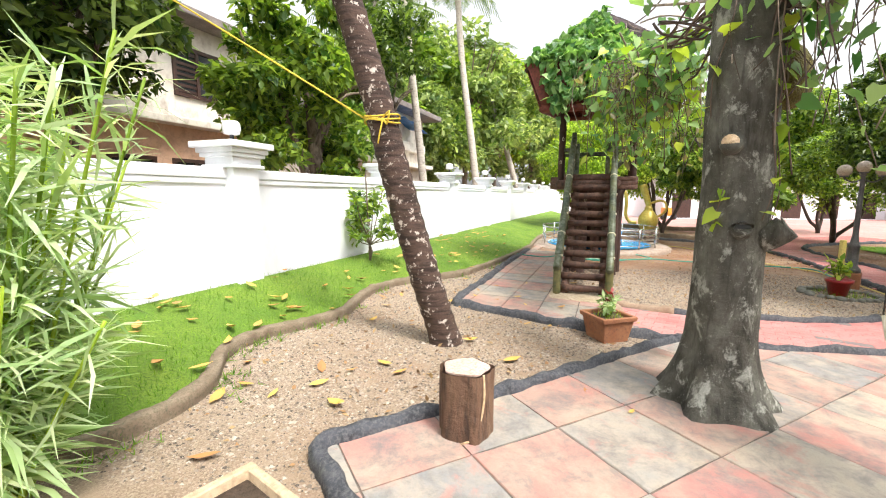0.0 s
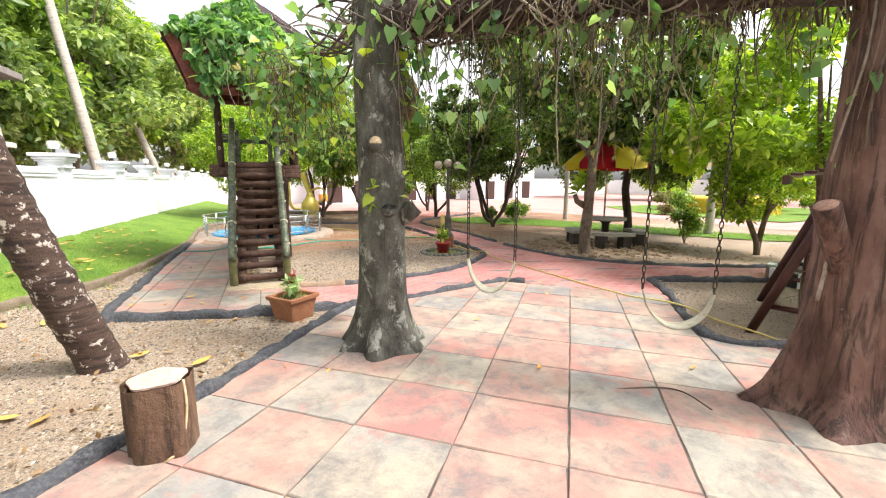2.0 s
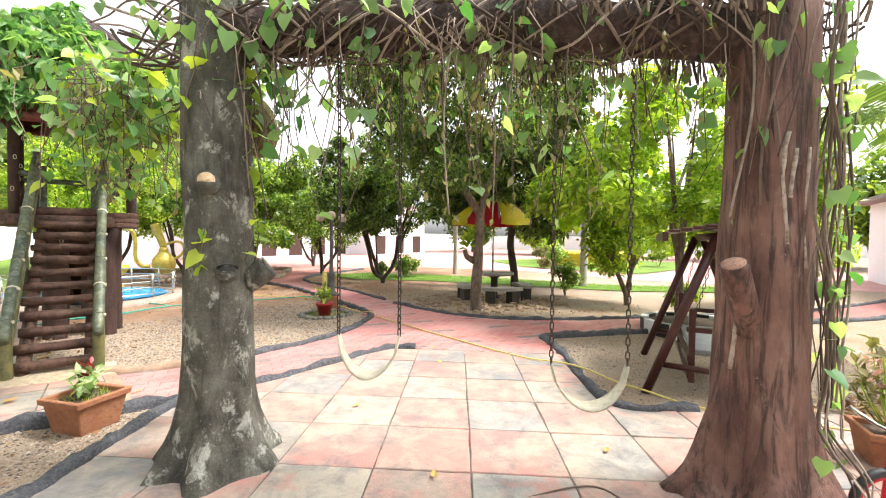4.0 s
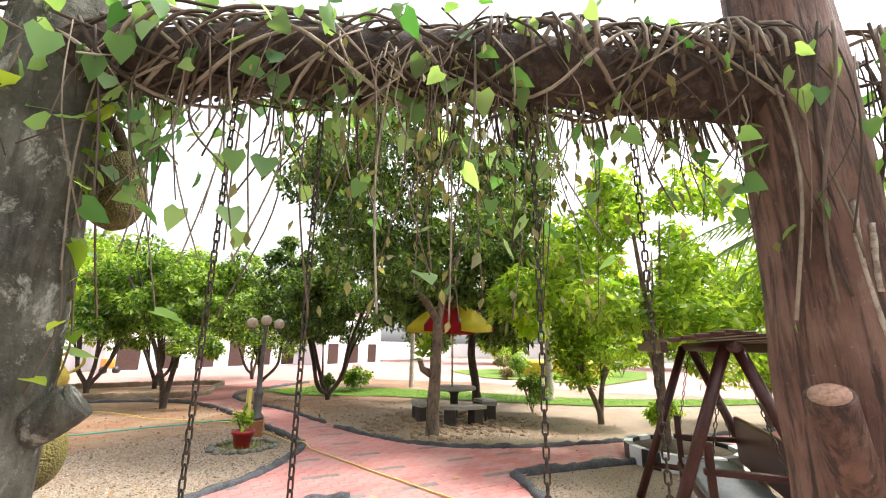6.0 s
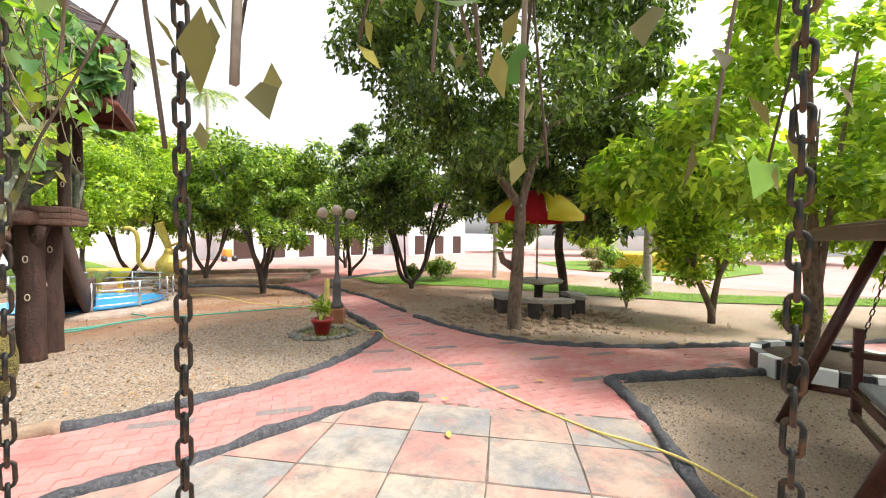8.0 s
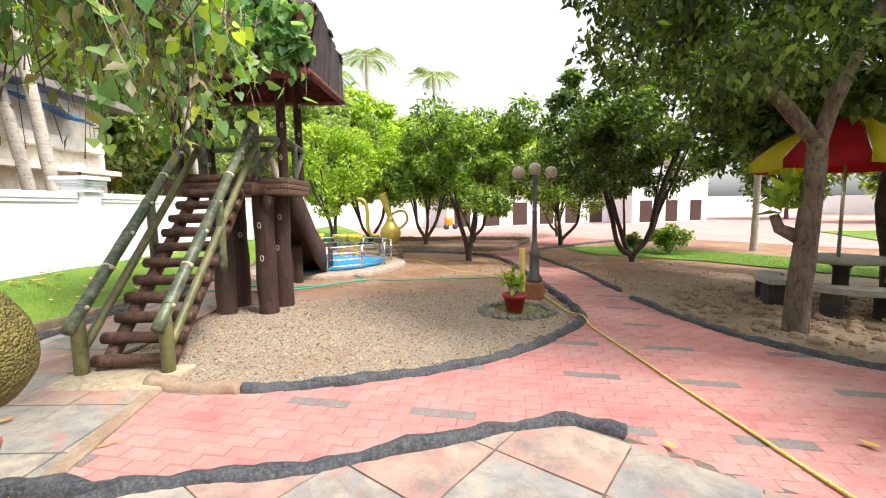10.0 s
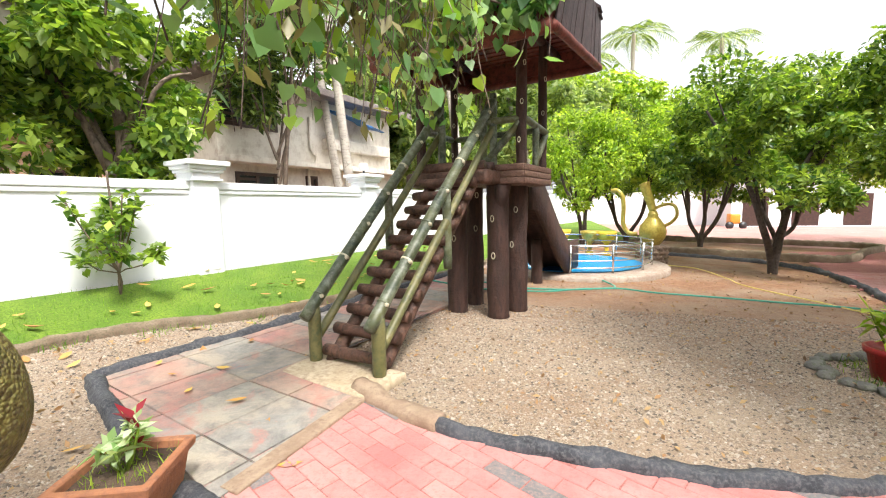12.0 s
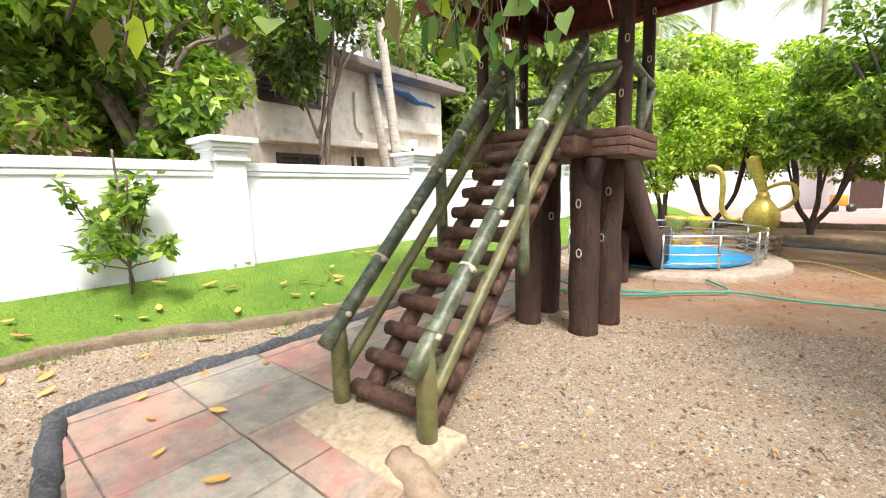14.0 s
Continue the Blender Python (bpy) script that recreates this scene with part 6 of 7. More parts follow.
for k in range(40):
    u0, v0 = rng.uniform(0.05, 0.95), rng.uniform(0.1, 0.7)
    c = curve([W(*roof_pt("flm", "frm", "t0", "t0", min(1, max(0, u0 + rng.normal(0, 0.06))), max(0, v0 - d), 0.07)) - o for d in (0, 0.12, 0.26)], 0.08)
    tube(bm, c, 0.006, 5)
for k in range(26):
    p = W(*roof_pt("fl", "fr", "flm", "frm", rng.uniform(0.1, 1.0), 0.15, 0.1)) - o
    ln = min(rng.gamma(2, 0.10), 0.45)
    c = curve([p, p + Vector((rng.normal(0, 0.03), rng.normal(0, 0.03), -ln * 0.5)), p + Vector((0, 0, -ln))], 0.07)
    tube(bm, c, 0.003, 4)
    lv += [tuple(w_) for w_ in c if rng.random() < 0.5]
tagged(part("creeper_stem", bm, VINE_STEM, rv), kind="stuff")
leaf_mesh("leaves", lv, 0.14, L_VINE, rng, rv, "heart", 0.9)

# ---- table, benches, umbrella ----
table = thing("stone_table", (11.1, 5.85, G(11.1)), "round stone garden table on a single leg", "table")
part("tabletop", lathe(bmesh.new(), [(0.5, 0.70), (0.55, 0.71), (0.56, 0.76), (0.54, 0.78)], 28), BENCH_TOP, table)
part("leg", lathe(bmesh.new(), [(0.16, 0), (0.15, 0.05), (0.10, 0.15), (0.10, 0.6), (0.2, 0.70)], 16), BENCH_LEG, table)


def bench(cx, cy, a0, a1):
    t = thing("stone_bench", (cx, cy, G(cx)), "curved stone bench slab on two dark block legs", "bench", "benches round the table")
    bm = bmesh.new()
    rg = []
    for u in np.linspace(a0, a1, 11):
        rg.append([bm.verts.new((r * math.cos(u), r * math.sin(u), z)) for r, z in ((0.72, 0.36), (1.08, 0.36), (1.08, 0.44), (0.72, 0.44))])
    for p, q in zip(rg, rg[1:]):
        for k in range(4):
            bm.faces.new((p[k], p[(k + 1) % 4], q[(k + 1) % 4], q[k]))
    bm.faces.new(rg[0]), bm.faces.new(list(reversed(rg[-1])))
    bmesh.ops.recalc_face_normals(bm, faces=bm.faces)
    part("seat", bm, BENCH_TOP, t, smooth=False)
    for u in (a0 + 0.2, a1 - 0.2):
        m = Matrix.Rotation(u, 4, "Z")
        part("leg", box(bmesh.new(), (0.76, -0.12, -0.03), (1.04, 0.12, 0.36), m, 0.015), BENCH_LEG, t, smooth=False)


for a0 in (radians(-80), radians(100), radians(190)):
    bench(11.1, 5.85, a0, a0 + radians(62))
umb = thing("garden_umbrella", (11.0, 5.85, G(11)), "garden umbrella with yellow and red panels", "umbrella")
part("pole", tube(bmesh.new(), [(0, 0, 0.7), (0, 0, 2.85)], 0.024, 10), STEEL, umb)
for k in range(8):
    bm = bmesh.new()
    u0, u1 = 2 * math.pi * k / 8 + 0.65, 2 * math.pi * (k + 1) / 8 + 0.65
    rows = []
    for f in np.linspace(0.02, 1, 7):
        z = 2.86 - 0.62 * f ** 1.9
        row = []
        for g in np.linspace(0, 1, 7):
            u = u0 + (u1 - u0) * g
            r = 1.17 * f * (math.cos(math.pi / 8) / math.cos(u - (u0 + u1) / 2))
            row.append(bm.verts.new((r * math.cos(u), r * math.sin(u), z - 0.05 * f * math.sin(math.pi * g) * 0.6)))
        rows.append(row)
    rows.append([bm.verts.new(v.co + Vector((0, 0, -0.13))) for v in rows[-1]])
    for p, q in zip(rows, rows[1:]):
        for i in range(6):
            bm.faces.new((p[i], p[i + 1], q[i + 1], q[i]))
    bmesh.ops.solidify(bm, geom=bm.faces[:], thickness=0.004)
    part("panel", bm, UMB_RED if k % 2 else UMB_YELLOW, umb, "red panel" if k % 2 else "yellow panel")
    part("rib", tube(bmesh.new(), [(0, 0, 2.83), (0.7 * math.cos(u0), 0.7 * math.sin(u0), 2.66), (1.16 * math.cos(u0), 1.16 * math.sin(u0), 2.26)], 0.007, 5), STEEL, umb)
rng = np.random.default_rng(110)
TM = [stone_mesh(0.07, k) for k in range(6)]
tme = []
for b_ in TM:
    me = bpy.data.meshes.new("stone")
    b_.to_mesh(me)
    b_.free()
    me.materials.append(TAN_STONE)
    tme.append(me)
bed = thing("stone_bed", (10.4, 5.6, G(10.4)), "bed of loose tan stones round the table", "stones")
for k in range(230):
    u, r = rng.uniform(0, 6.28), 2.2 * math.sqrt(rng.random())
    ob = new("stone", tme[k % 6])
    ob.parent = bed
    ob.matrix_basis = pose(r * math.cos(u), r * math.sin(u) * 0.9, 0.01 - 0.025 * r * math.cos(u), 0, 0, rng.uniform(0, 360)) @ Matrix.Scale(rng.uniform(0.6, 1.5), 4)

# ---- canopy garden swing ----
gs = thing("garden_swing", (6.2, 0.55, G(6.2)), "dark red steel garden swing seat with a canopy roof", "garden swing")
gl = Vector((6.2, 0.55, 0))


def gsp(x, y, z):
    return Vector((x, y, z)) - gl


for ax, ay in ((5.3, 0.46), (7.05, 0.72)):
    for fy in (0.64, -0.64):
        part("leg", tube(bmesh.new(), [gsp(ax - 0.03, ay + fy, -0.02), gsp(ax, ay + fy * 0.06, 1.66)], 0.045, 12), SWING_WOOD, gs)
    part("brace", tube(bmesh.new(), [gsp(ax, ay + 0.52, 0.34), gsp(ax, ay - 0.52, 0.34)], 0.03, 10), SWING_WOOD, gs)
part("top_bar", tube(bmesh.new(), [gsp(5.2, 0.44, 1.66), gsp(7.15, 0.74, 1.66)], 0.045, 12), SWING_WOOD, gs)
bm = bmesh.new()
m = Matrix.Rotation(math.atan2(0.26, 1.75), 4, "Z")
for k in range(9):
    y0 = -0.44 + 0.10 * k
    z = 1.90 - 0.16 * abs(y0 + 0.05)
    box(bm, (-1.05, y0, z - 0.14), (1.05, y0 + 0.094, z - 0.11), Matrix.Translation((0, 0.04, 0)) @ m, 0.006)
part("canopy", bm, SWING_WOOD, gs, "dark red slatted canopy", False)
for y0 in (-0.47, 0.46):
    part("canopy_rail", box(bmesh.new(), (-1.07, y0, 1.61), (1.07, y0 + 0.05, 1.70), Matrix.Translation((0, 0.04, 0)) @ m, 0.008), SWING_WOOD, gs, smooth=False)
seat = box(bmesh.new(), (-0.70, -0.25, 0.44), (0.70, 0.25, 0.50), m, 0.015)
part("seat", seat, CUSHION, gs, "grey padded seat", False)
part("backrest", box(bmesh.new(), (-0.70, -0.33, 0.5), (0.70, -0.28, 0.95), m, 0.015), SWING_WOOD, gs, smooth=False)
for x in (-0.72, 0.72):
    part("armrest", box(bmesh.new(), (x - 0.03, -0.3, 0.68), (x + 0.03, 0.3, 0.73), m, 0.01), SWING_WOOD, gs, smooth=False)
    part("arm_post", box(bmesh.new(), (x - 0.03, 0.22, 0.16), (x + 0.03, 0.28, 0.92), m, 0.01), SWING_WOOD, gs, smooth=False)
    for y in (-0.25, 0.25):
        p = m @ Vector((x, y, 0.72))
        q = m @ Vector((x, y * 0.2, 1.64))
        chain(gs, q, p, 0.05)
part("front_rail", box(bmesh.new(), (-0.75, 0.25, 0.20), (0.75, 0.29, 0.26), m, 0.008), SWING_WOOD, gs, smooth=False)
part("front_rail", box(bmesh.new(), (-0.75, 0.25, 0.38), (0.75, 0.29, 0.44), m, 0.008), SWING_WOOD, gs, smooth=False)

ring = thing("ring_planter", (9.25, 0.9, G(9.25)), "round planter ring of blocks painted black and white", "planter")
for k in range(18):
    u0, u1 = 2 * math.pi * k / 18 + 0.01, 2 * math.pi * (k + 1) / 18 - 0.01
    bm = bmesh.new()
    q = [bm.verts.new((r * math.cos(u), r * math.sin(u), z)) for z in (-0.03, 0.26) for u in (u0, u1) for r in (0.72, 0.84)]
    for f in ((0, 1, 3, 2), (4, 6, 7, 5), (0, 4, 5, 1), (2, 3, 7, 6), (0, 2, 6, 4), (1, 5, 7, 3)):
        bm.faces.new([q[i] for i in f])
    bmesh.ops.recalc_face_normals(bm, faces=bm.faces)
    part("block", bm, BLACK if k % 2 else WHITE, ring, "black painted block" if k % 2 else "white painted block", False)
part("soil", lathe(bmesh.new(), [(0.70, 0.1), (0.71, 0.2)], 24), SOIL, ring)

# small red bicycle behind the brown trunk
bike = thing("bicycle", (3.66, -0.30, G(3.7)), "small red child's bicycle leaning by the trunk", "bicycle", rz=-55)


def wheel(x, r):
    rim = [(x + r * math.cos(u), 0, r + r * math.sin(u)) for u in np.linspace(0, 2 * math.pi, 29)]
    t = part("tyre", tube(bmesh.new(), rim, 0.024, 8, 0, 1, False), BLACK, bike)
    rim2 = [(x + (r - 0.03) * math.cos(u), 0, r + (r - 0.03) * math.sin(u)) for u in np.linspace(0, 2 * math.pi, 29)]
    part("rim", tube(bmesh.new(), rim2, 0.012, 8, 0, 1, False), UMB_RED, t)
    bm = bmesh.new()
    for u in np.linspace(0, 2 * math.pi, 13)[:-1]:
        tube(bm, [(x, 0, r), (x + (r - 0.03) * math.cos(u), 0, r + (r - 0.03) * math.sin(u))], 0.002, 4)
    part("spokes", bm, STEEL, t)


wheel(0.0, 0.165), wheel(0.62, 0.165)
for a, b in (((0, 0, 0.165), (0.03, 0, 0.5)), ((0.03, 0, 0.42), (0.36, 0, 0.2)), ((0.36, 0, 0.2), (0.44, 0, 0.46)), ((0.36, 0, 0.2), (0.62, 0, 0.165)), ((0.03, 0, 0.48), (0.43, 0, 0.42))):
    part("frame_tube", tube(bmesh.new(), [a, b], 0.014, 8), UMB_RED, bike)
part("handlebar", tube(bmesh.new(), curve([(0.0, -0.2, 0.6), (0.03, -0.08, 0.55), (0.03, 0.08, 0.55), (0.0, 0.2, 0.6)], 0.05), 0.011, 8), STEEL, bike)
part("saddle", box(bmesh.new(), (0.36, -0.06, 0.46), (0.56, 0.06, 0.5), None, 0.015), BLACK, bike)
rngp = np.random.default_rng(7)
p3 = square_pot(4.65, -0.55, 10, 0.34, 0.28, "terracotta planter with a pink flowering shrub")
potted_leaves(p3, 10, 0.6, 0.3, L_DRY, rngp, 0.1, 0.25)
leaf_mesh("blossom", clumps(rngp, 90, [(0, 0, 0.75), (0.15, 0.1, 0.65), (-0.15, 0, 0.7)], 0.2), 0.06, leaf_material("petal_pink", (0.55, 0.25, 0.28), (0.75, 0.55, 0.55)), rngp, p3)


# ---- neighbouring houses ----
def house(name, label, a0, a1, b0, b1, z1, mats, roof_mat, windows, slabs=(), zsplit=None):
    t = thing(name, W(a0, b0, 0), label, "house", rz=YAW)

    def hb(a, b, z):
        return Vector((a - a0, -(b - b0), z))
    if zsplit:
        part("wall", box(bmesh.new(), hb(a0, b0, -0.2), hb(a1, b1, zsplit)), mats[0], t, smooth=False)
        part("wall", box(bmesh.new(), hb(a0, b0, zsplit), hb(a1, b1, z1)), mats[1], t, smooth=False)
    else:
        part("wall", box(bmesh.new(), hb(a0, b0, -0.2), hb(a1, b1, z1)), mats[0], t, smooth=False)
    part("roof", box(bmesh.new(), hb(a0 - 0.5, b0 + 0.6, z1), hb(a1 + 0.5, b1 - 0.3, z1 + 0.18), None, 0.02), roof_mat, t, smooth=False)
    for (wa0, wa1, wz0, wz1) in windows:
        w = part("window", box(bmesh.new(), hb(wa0, b0 + 0.012, wz0), hb(wa1, b0 - 0.1, wz1)), GLASS, t, smooth=False)
        for q in (wa0, (wa0 + wa1) / 2, wa1):
            part("frame", box(bmesh.new(), hb(q - 0.04, b0 + 0.05, wz0), hb(q + 0.04, b0, wz1)), DARK_WOOD, w, smooth=False)
        for q in (wz0, wz1):
            part("frame", box(bmesh.new(), hb(wa0 - 0.04, b0 + 0.055, q - 0.04), hb(wa1 + 0.04, b0, q + 0.04)), DARK_WOOD, w, smooth=False)
        for k in range(int((wz1 - wz0) / 0.12)):
            part("louvre", box(bmesh.new(), hb(wa0 + 0.04, b0 + 0.035, wz0 + 0.06 + 0.12 * k), hb((wa0 + wa1) / 2 - 0.04, b0 + 0.01, wz0 + 0.12 + 0.12 * k)), DARK_WOOD, w, smooth=False)
    for (sa0, sa1, sz0, sz1, out) in slabs:
        part("ledge", box(bmesh.new(), hb(sa0, b0 + out, sz0), hb(sa1, b0 - 0.1, sz1), None, 0.015), mats[-1], t, smooth=False)
    return t


h1 = house("neighbour_house", "two-storey cream and peach house behind the wall", -2.2, 3.4, -9.0, -16, 5.35, (PEACH, CREAM), ROOF_CLAY,
           ((0.62, 1.75, 3.75, 4.8), (-0.9, 0.0, 1.9, 2.25), (0.45, 1.5, 1.9, 2.25)), ((-2.2, 3.4, 3.02, 3.18, 0.35), (-2.2, 0.2, 3.18, 3.75, 0.3)), 3.1)
h2 = house("white_house", "stained white rendered house with ledges behind the wall", 2.9, 8.9, -6.6, -13, 4.3, (CREAM, CREAM), ROOF_CLAY,
           ((3.3, 4.3, 1.75, 2.2), (5.3, 5.6, 1.75, 2.2), (3.0, 4.4, 3.3, 4.15)), ((2.9, 8.9, 2.42, 2.56, 0.45), (5.9, 8.6, 3.0, 3.3, 0.25)))
tp = thing("drain_pipe", W(5.35, -6.55, 2.6), "cream drain pipe bent against the house wall", "pipe", rz=YAW)
part("pipe", tube(bmesh.new(), curve([(0, 0, -0.7), (0, 0, -0.1), (0.25, 0, 0.0), (0.28, 0, 0.25), (0.1, 0, 0.35), (0.1, 0, 1.2)], 0.08), 0.04, 8), CREAM, tp)
tarp = thing("blue_tarp", W(6.9, -6.3, 3.9), "blue tarpaulin sheet over the house ledge", "tarpaulin", rz=YAW)
bm = bmesh.new()
bmesh.ops.create_grid(bm, x_segments=8, y_segments=6, size=0.5)
for v in bm.verts:
    v.co = Vector((v.co.x * 1.8, v.co.y * 0.8, -0.3 * v.co.x + 0.2 * v.co.y + 0.08 * noise.noise(v.co * 4)))
bmesh.ops.solidify(bm, geom=bm.faces[:], thickness=0.01)
part("sheet", bm, BLUE_SHEET, tarp)


def plain_house(name, label, x0, y0, x1, y1, h, face, n):
    t = thing(name, (x0, y0, -0.35), label, "house")
    part("wall", box(bmesh.new(), (0, 0, -0.1), (x1 - x0, y1 - y0, h)), WHITE, t, smooth=False)
    part("roof", box(bmesh.new(), (-0.5, -0.5, h), (x1 - x0 + 0.5, y1 - y0 + 0.5, h + 0.2), None, 0.03), ROOF_CLAY, t, smooth=False)
    ln = (x1 - x0) if face == "y" else (y1 - y0)
    for k in range(n):
        c = ln * (k + 0.5) / n
        lo, hi = ((c - 0.7, -0.03, 0.1), (c + 0.7, 0.1, 2.0)) if face == "y" else ((-0.03, c - 0.7, 0.1), (0.1, c + 0.7, 2.0))
        w = part("door", box(bmesh.new(), lo, hi), DARK_WOOD, t, smooth=False)
        part("frame", box(bmesh.new(), tuple(v - 0.08 for v in lo), (hi[0] + 0.08, hi[1] - 0.06, lo[2])), WHITE, w, smooth=False)


plain_house("annex", "long white outbuilding with dark openings across the drive", 15, 33, 31, 38, 3.1, "y", 6)
plain_house("white_house", "white house with a flat roof beyond the drive", 31, 30, 40, 40, 5.2, "y", 3)
plain_house("white_house", "white house with a pale roof beside the path", 17.5, -16, 28, -5.2, 3.6, "x", 3)
bw = thing("wall_north", (7.0, 35.2, -0.35), "plain white boundary wall across the drive", "wall")
bw["kind"] = "structure"
part("wall_body", box(bmesh.new(), (0, 0, -0.1), (60, 0.25, 2.3)), WHITE, bw, smooth=False)
part("coping", box(bmesh.new(), (0, -0.04, 2.3), (60, 0.29, 2.4), None, 0.01), WHITE, bw, smooth=False)
bw = thing("wall_east", (67.0, -40, -0.35), "plain white boundary wall far beyond the drive", "wall")
bw["kind"] = "structure"
part("wall_body", box(bmesh.new(), (0, 0, -0.1), (0.25, 75, 2.3)), WHITE, bw, smooth=False)
bw = thing("wall_south", (-12, -9, 0), "plain white boundary wall behind the patio", "wall")
bw["kind"] = "structure"
part("wall_body", box(bmesh.new(), (0, 0, -0.5), (26, 0.25, 2.1)), WHITE, bw, smooth=False)
# round yellow fountain
fo = thing("yellow_fountain", (30.0, 7.8, -0.3), "round fountain basin with yellow tiles and a white ring sculpture", "fountain")
part("basin", lathe(bmesh.new(), [(2.3, -0.1), (2.5, 0), (2.45, 0.9), (2.2, 1.0), (2.1, 0.8)], 40), YELLOW, fo)
for r in range(5):
    for k in range(40):
        u = 2 * math.pi * (k + 0.5 * (r % 2)) / 40
        part("tile", box(bmesh.new(), (2.42, -0.17, 0.04 + 0.17 * r), (2.54, 0.17, 0.19 + 0.17 * r), Matrix.Rotation(u, 4, "Z")), YELLOW, fo, smooth=False)
arc = [(0, 1.5 * math.cos(u) + 0.2, 2.0 + 1.4 * math.sin(u)) for u in np.linspace(0.1, 5.2, 40)]
part("ring", tube(bmesh.new(), arc, [0.05 + 0.18 * math.sin(math.pi * i / 39) for i in range(40)], 10), CREAM, fo, "white crescent ring")
cart = thing("orange_cart", (14.6, 31.6, -0.33), "small orange cart standing by the white wall", "cart")
part("body", box(bmesh.new(), (-0.28, -0.3, 0.3), (0.28, 0.3, 0.9), None, 0.06), ORANGE, cart)
for x in (-0.35, 0.35):
    part("wheel", tube(bmesh.new(), [(x, -0.45, 0.22), (x, -0.38, 0.22)], 0.22, 16), BLACK, cart)

# ---- trees behind the walls ----
def big_tree(x, y, h, w, mat, seed, n=7000, size=0.42, z=0.0, low=0.28, label="tall leafy tree behind the wall", bark=None, thick=0.2):
    rng = np.random.default_rng(seed)
    limbs = [(((0, 0, -0.2), (rng.uniform(-0.2, 0.2), rng.uniform(-0.2, 0.2), h * 0.3), (rng.uniform(-0.5, 0.5), rng.uniform(-0.5, 0.5), h * 0.75)), thick, thick * 0.35)]
    for k in range(5):
        u = rng.uniform(0, 6.28)
        limbs.append((((0, 0, h * rng.uniform(0.25, 0.4)), (w * 0.4 * math.cos(u), w * 0.4 * math.sin(u), h * 0.6), (w * 0.75 * math.cos(u), w * 0.75 * math.sin(u), h * rng.uniform(0.6, 0.85))), thick * 0.45, 0.02))
    cr = crown_points(rng, 46, (-w, -w, h * low), (w, w, h), 0.8)
    return tree("tall_tree", x, y, label, limbs, cr, n, None, mat, size, seed, bark or BARK, z, radius=w * 0.34)


wt = 0
# trees farther along the wall mostly get the leaf colour with haze in it
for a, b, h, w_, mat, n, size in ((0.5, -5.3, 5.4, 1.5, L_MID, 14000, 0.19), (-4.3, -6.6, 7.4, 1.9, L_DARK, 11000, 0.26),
                                  (9.8, -8.4, 7.0, 2.2, L_HAZED, 9000, 0.3), (12.0, -9.0, 9.0, 3.0, L_MID, 9000, 0.38), (14.5, -8.6, 7.2, 2.4, L_HAZED, 8000, 0.32), (18, -8, 11.5, 3.4, L_HAZED, 9000, 0.42), (22, -7, 10, 3.4, L_HAZED, 9000, 0.42),
                                  (26, -9, 13, 4, L_LIGHT, 9000, 0.5), (30, -6, 10, 3.6, L_HAZED, 9000, 0.5), (36, -4, 12, 4.2, L_LIGHT, 9000, 0.55), (-8, -9, 7, 3, L_DARK, 6000, 0.4)):
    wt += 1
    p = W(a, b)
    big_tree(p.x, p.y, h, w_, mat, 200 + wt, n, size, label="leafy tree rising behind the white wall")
for x, y, h, w_, mat in ((12, 41, 12, 4.2, L_LIGHT), (18, 44, 11, 4.2, L_HAZED), (25, 43, 11, 4, L_LIGHT), (43, 38, 9, 4, L_MID), (48, 28, 9, 4, L_DARK), (46, 18, 8, 3.6, L_LIGHT), (47, 9, 8, 3.6, L_MID), (45, 0, 8, 3.8, L_DARK), (40, -9, 8, 3.6, L_MID), (33, -15, 8, 3.6, L_DARK), (7, 41, 12, 4.0, L_HAZED)):
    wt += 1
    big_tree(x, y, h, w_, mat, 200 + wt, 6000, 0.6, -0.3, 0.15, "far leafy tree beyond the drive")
near_t = W(-2.5, -7.2)
big_tree(near_t.x, near_t.y, 6.8, 1.75, L_DARK, 301, 12000, 0.2, low=0.40, label="dark leafy tree in front of the cream house", thick=0.12)
near_t = W(3.5, -5.4)
big_tree(near_t.x, near_t.y, 6.4, 1.4, L_DARK, 302, 7000, 0.17, low=0.52, label="thin dark-leaved tree rising behind the white wall", thick=0.07)
for x, y, h, w_ in ((-6, -5, 7, 3), (2, -8, 7, 3), (10, -8, 7, 3)):
    wt += 1
    big_tree(x, y, h, w_, L_DARK, 200 + wt, 5000, 0.4, 0.1, 0.25, "leafy tree behind the patio")


def coconut(x, y, h, lean, seed, r=0.15, crown=2.8):
    t = thing("coconut_palm", (x, y, 0), "tall coconut palm with a pale slender trunk", "palm tree", "coconut palms behind the wall")
    pts = curve([(0, 0, -0.2), (lean[0] * 0.4, lean[1] * 0.4, h * 0.35), (lean[0] * 0.8, lean[1] * 0.8, h * 0.7), (lean[0], lean[1], h)], 0.3)
    part("trunk", tube(bmesh.new(), pts, [r * (1 - 0.25 * i / len(pts)) for i in range(len(pts))], 12, 0.06, 4), PALE_BARK, t)
    # crowns on the horizon use the haze-tinted leaf colour
    palm_crown(t, (lean[0], lean[1], h), 14, crown, np.random.default_rng(seed), L_HAZED if y > 40 else None)


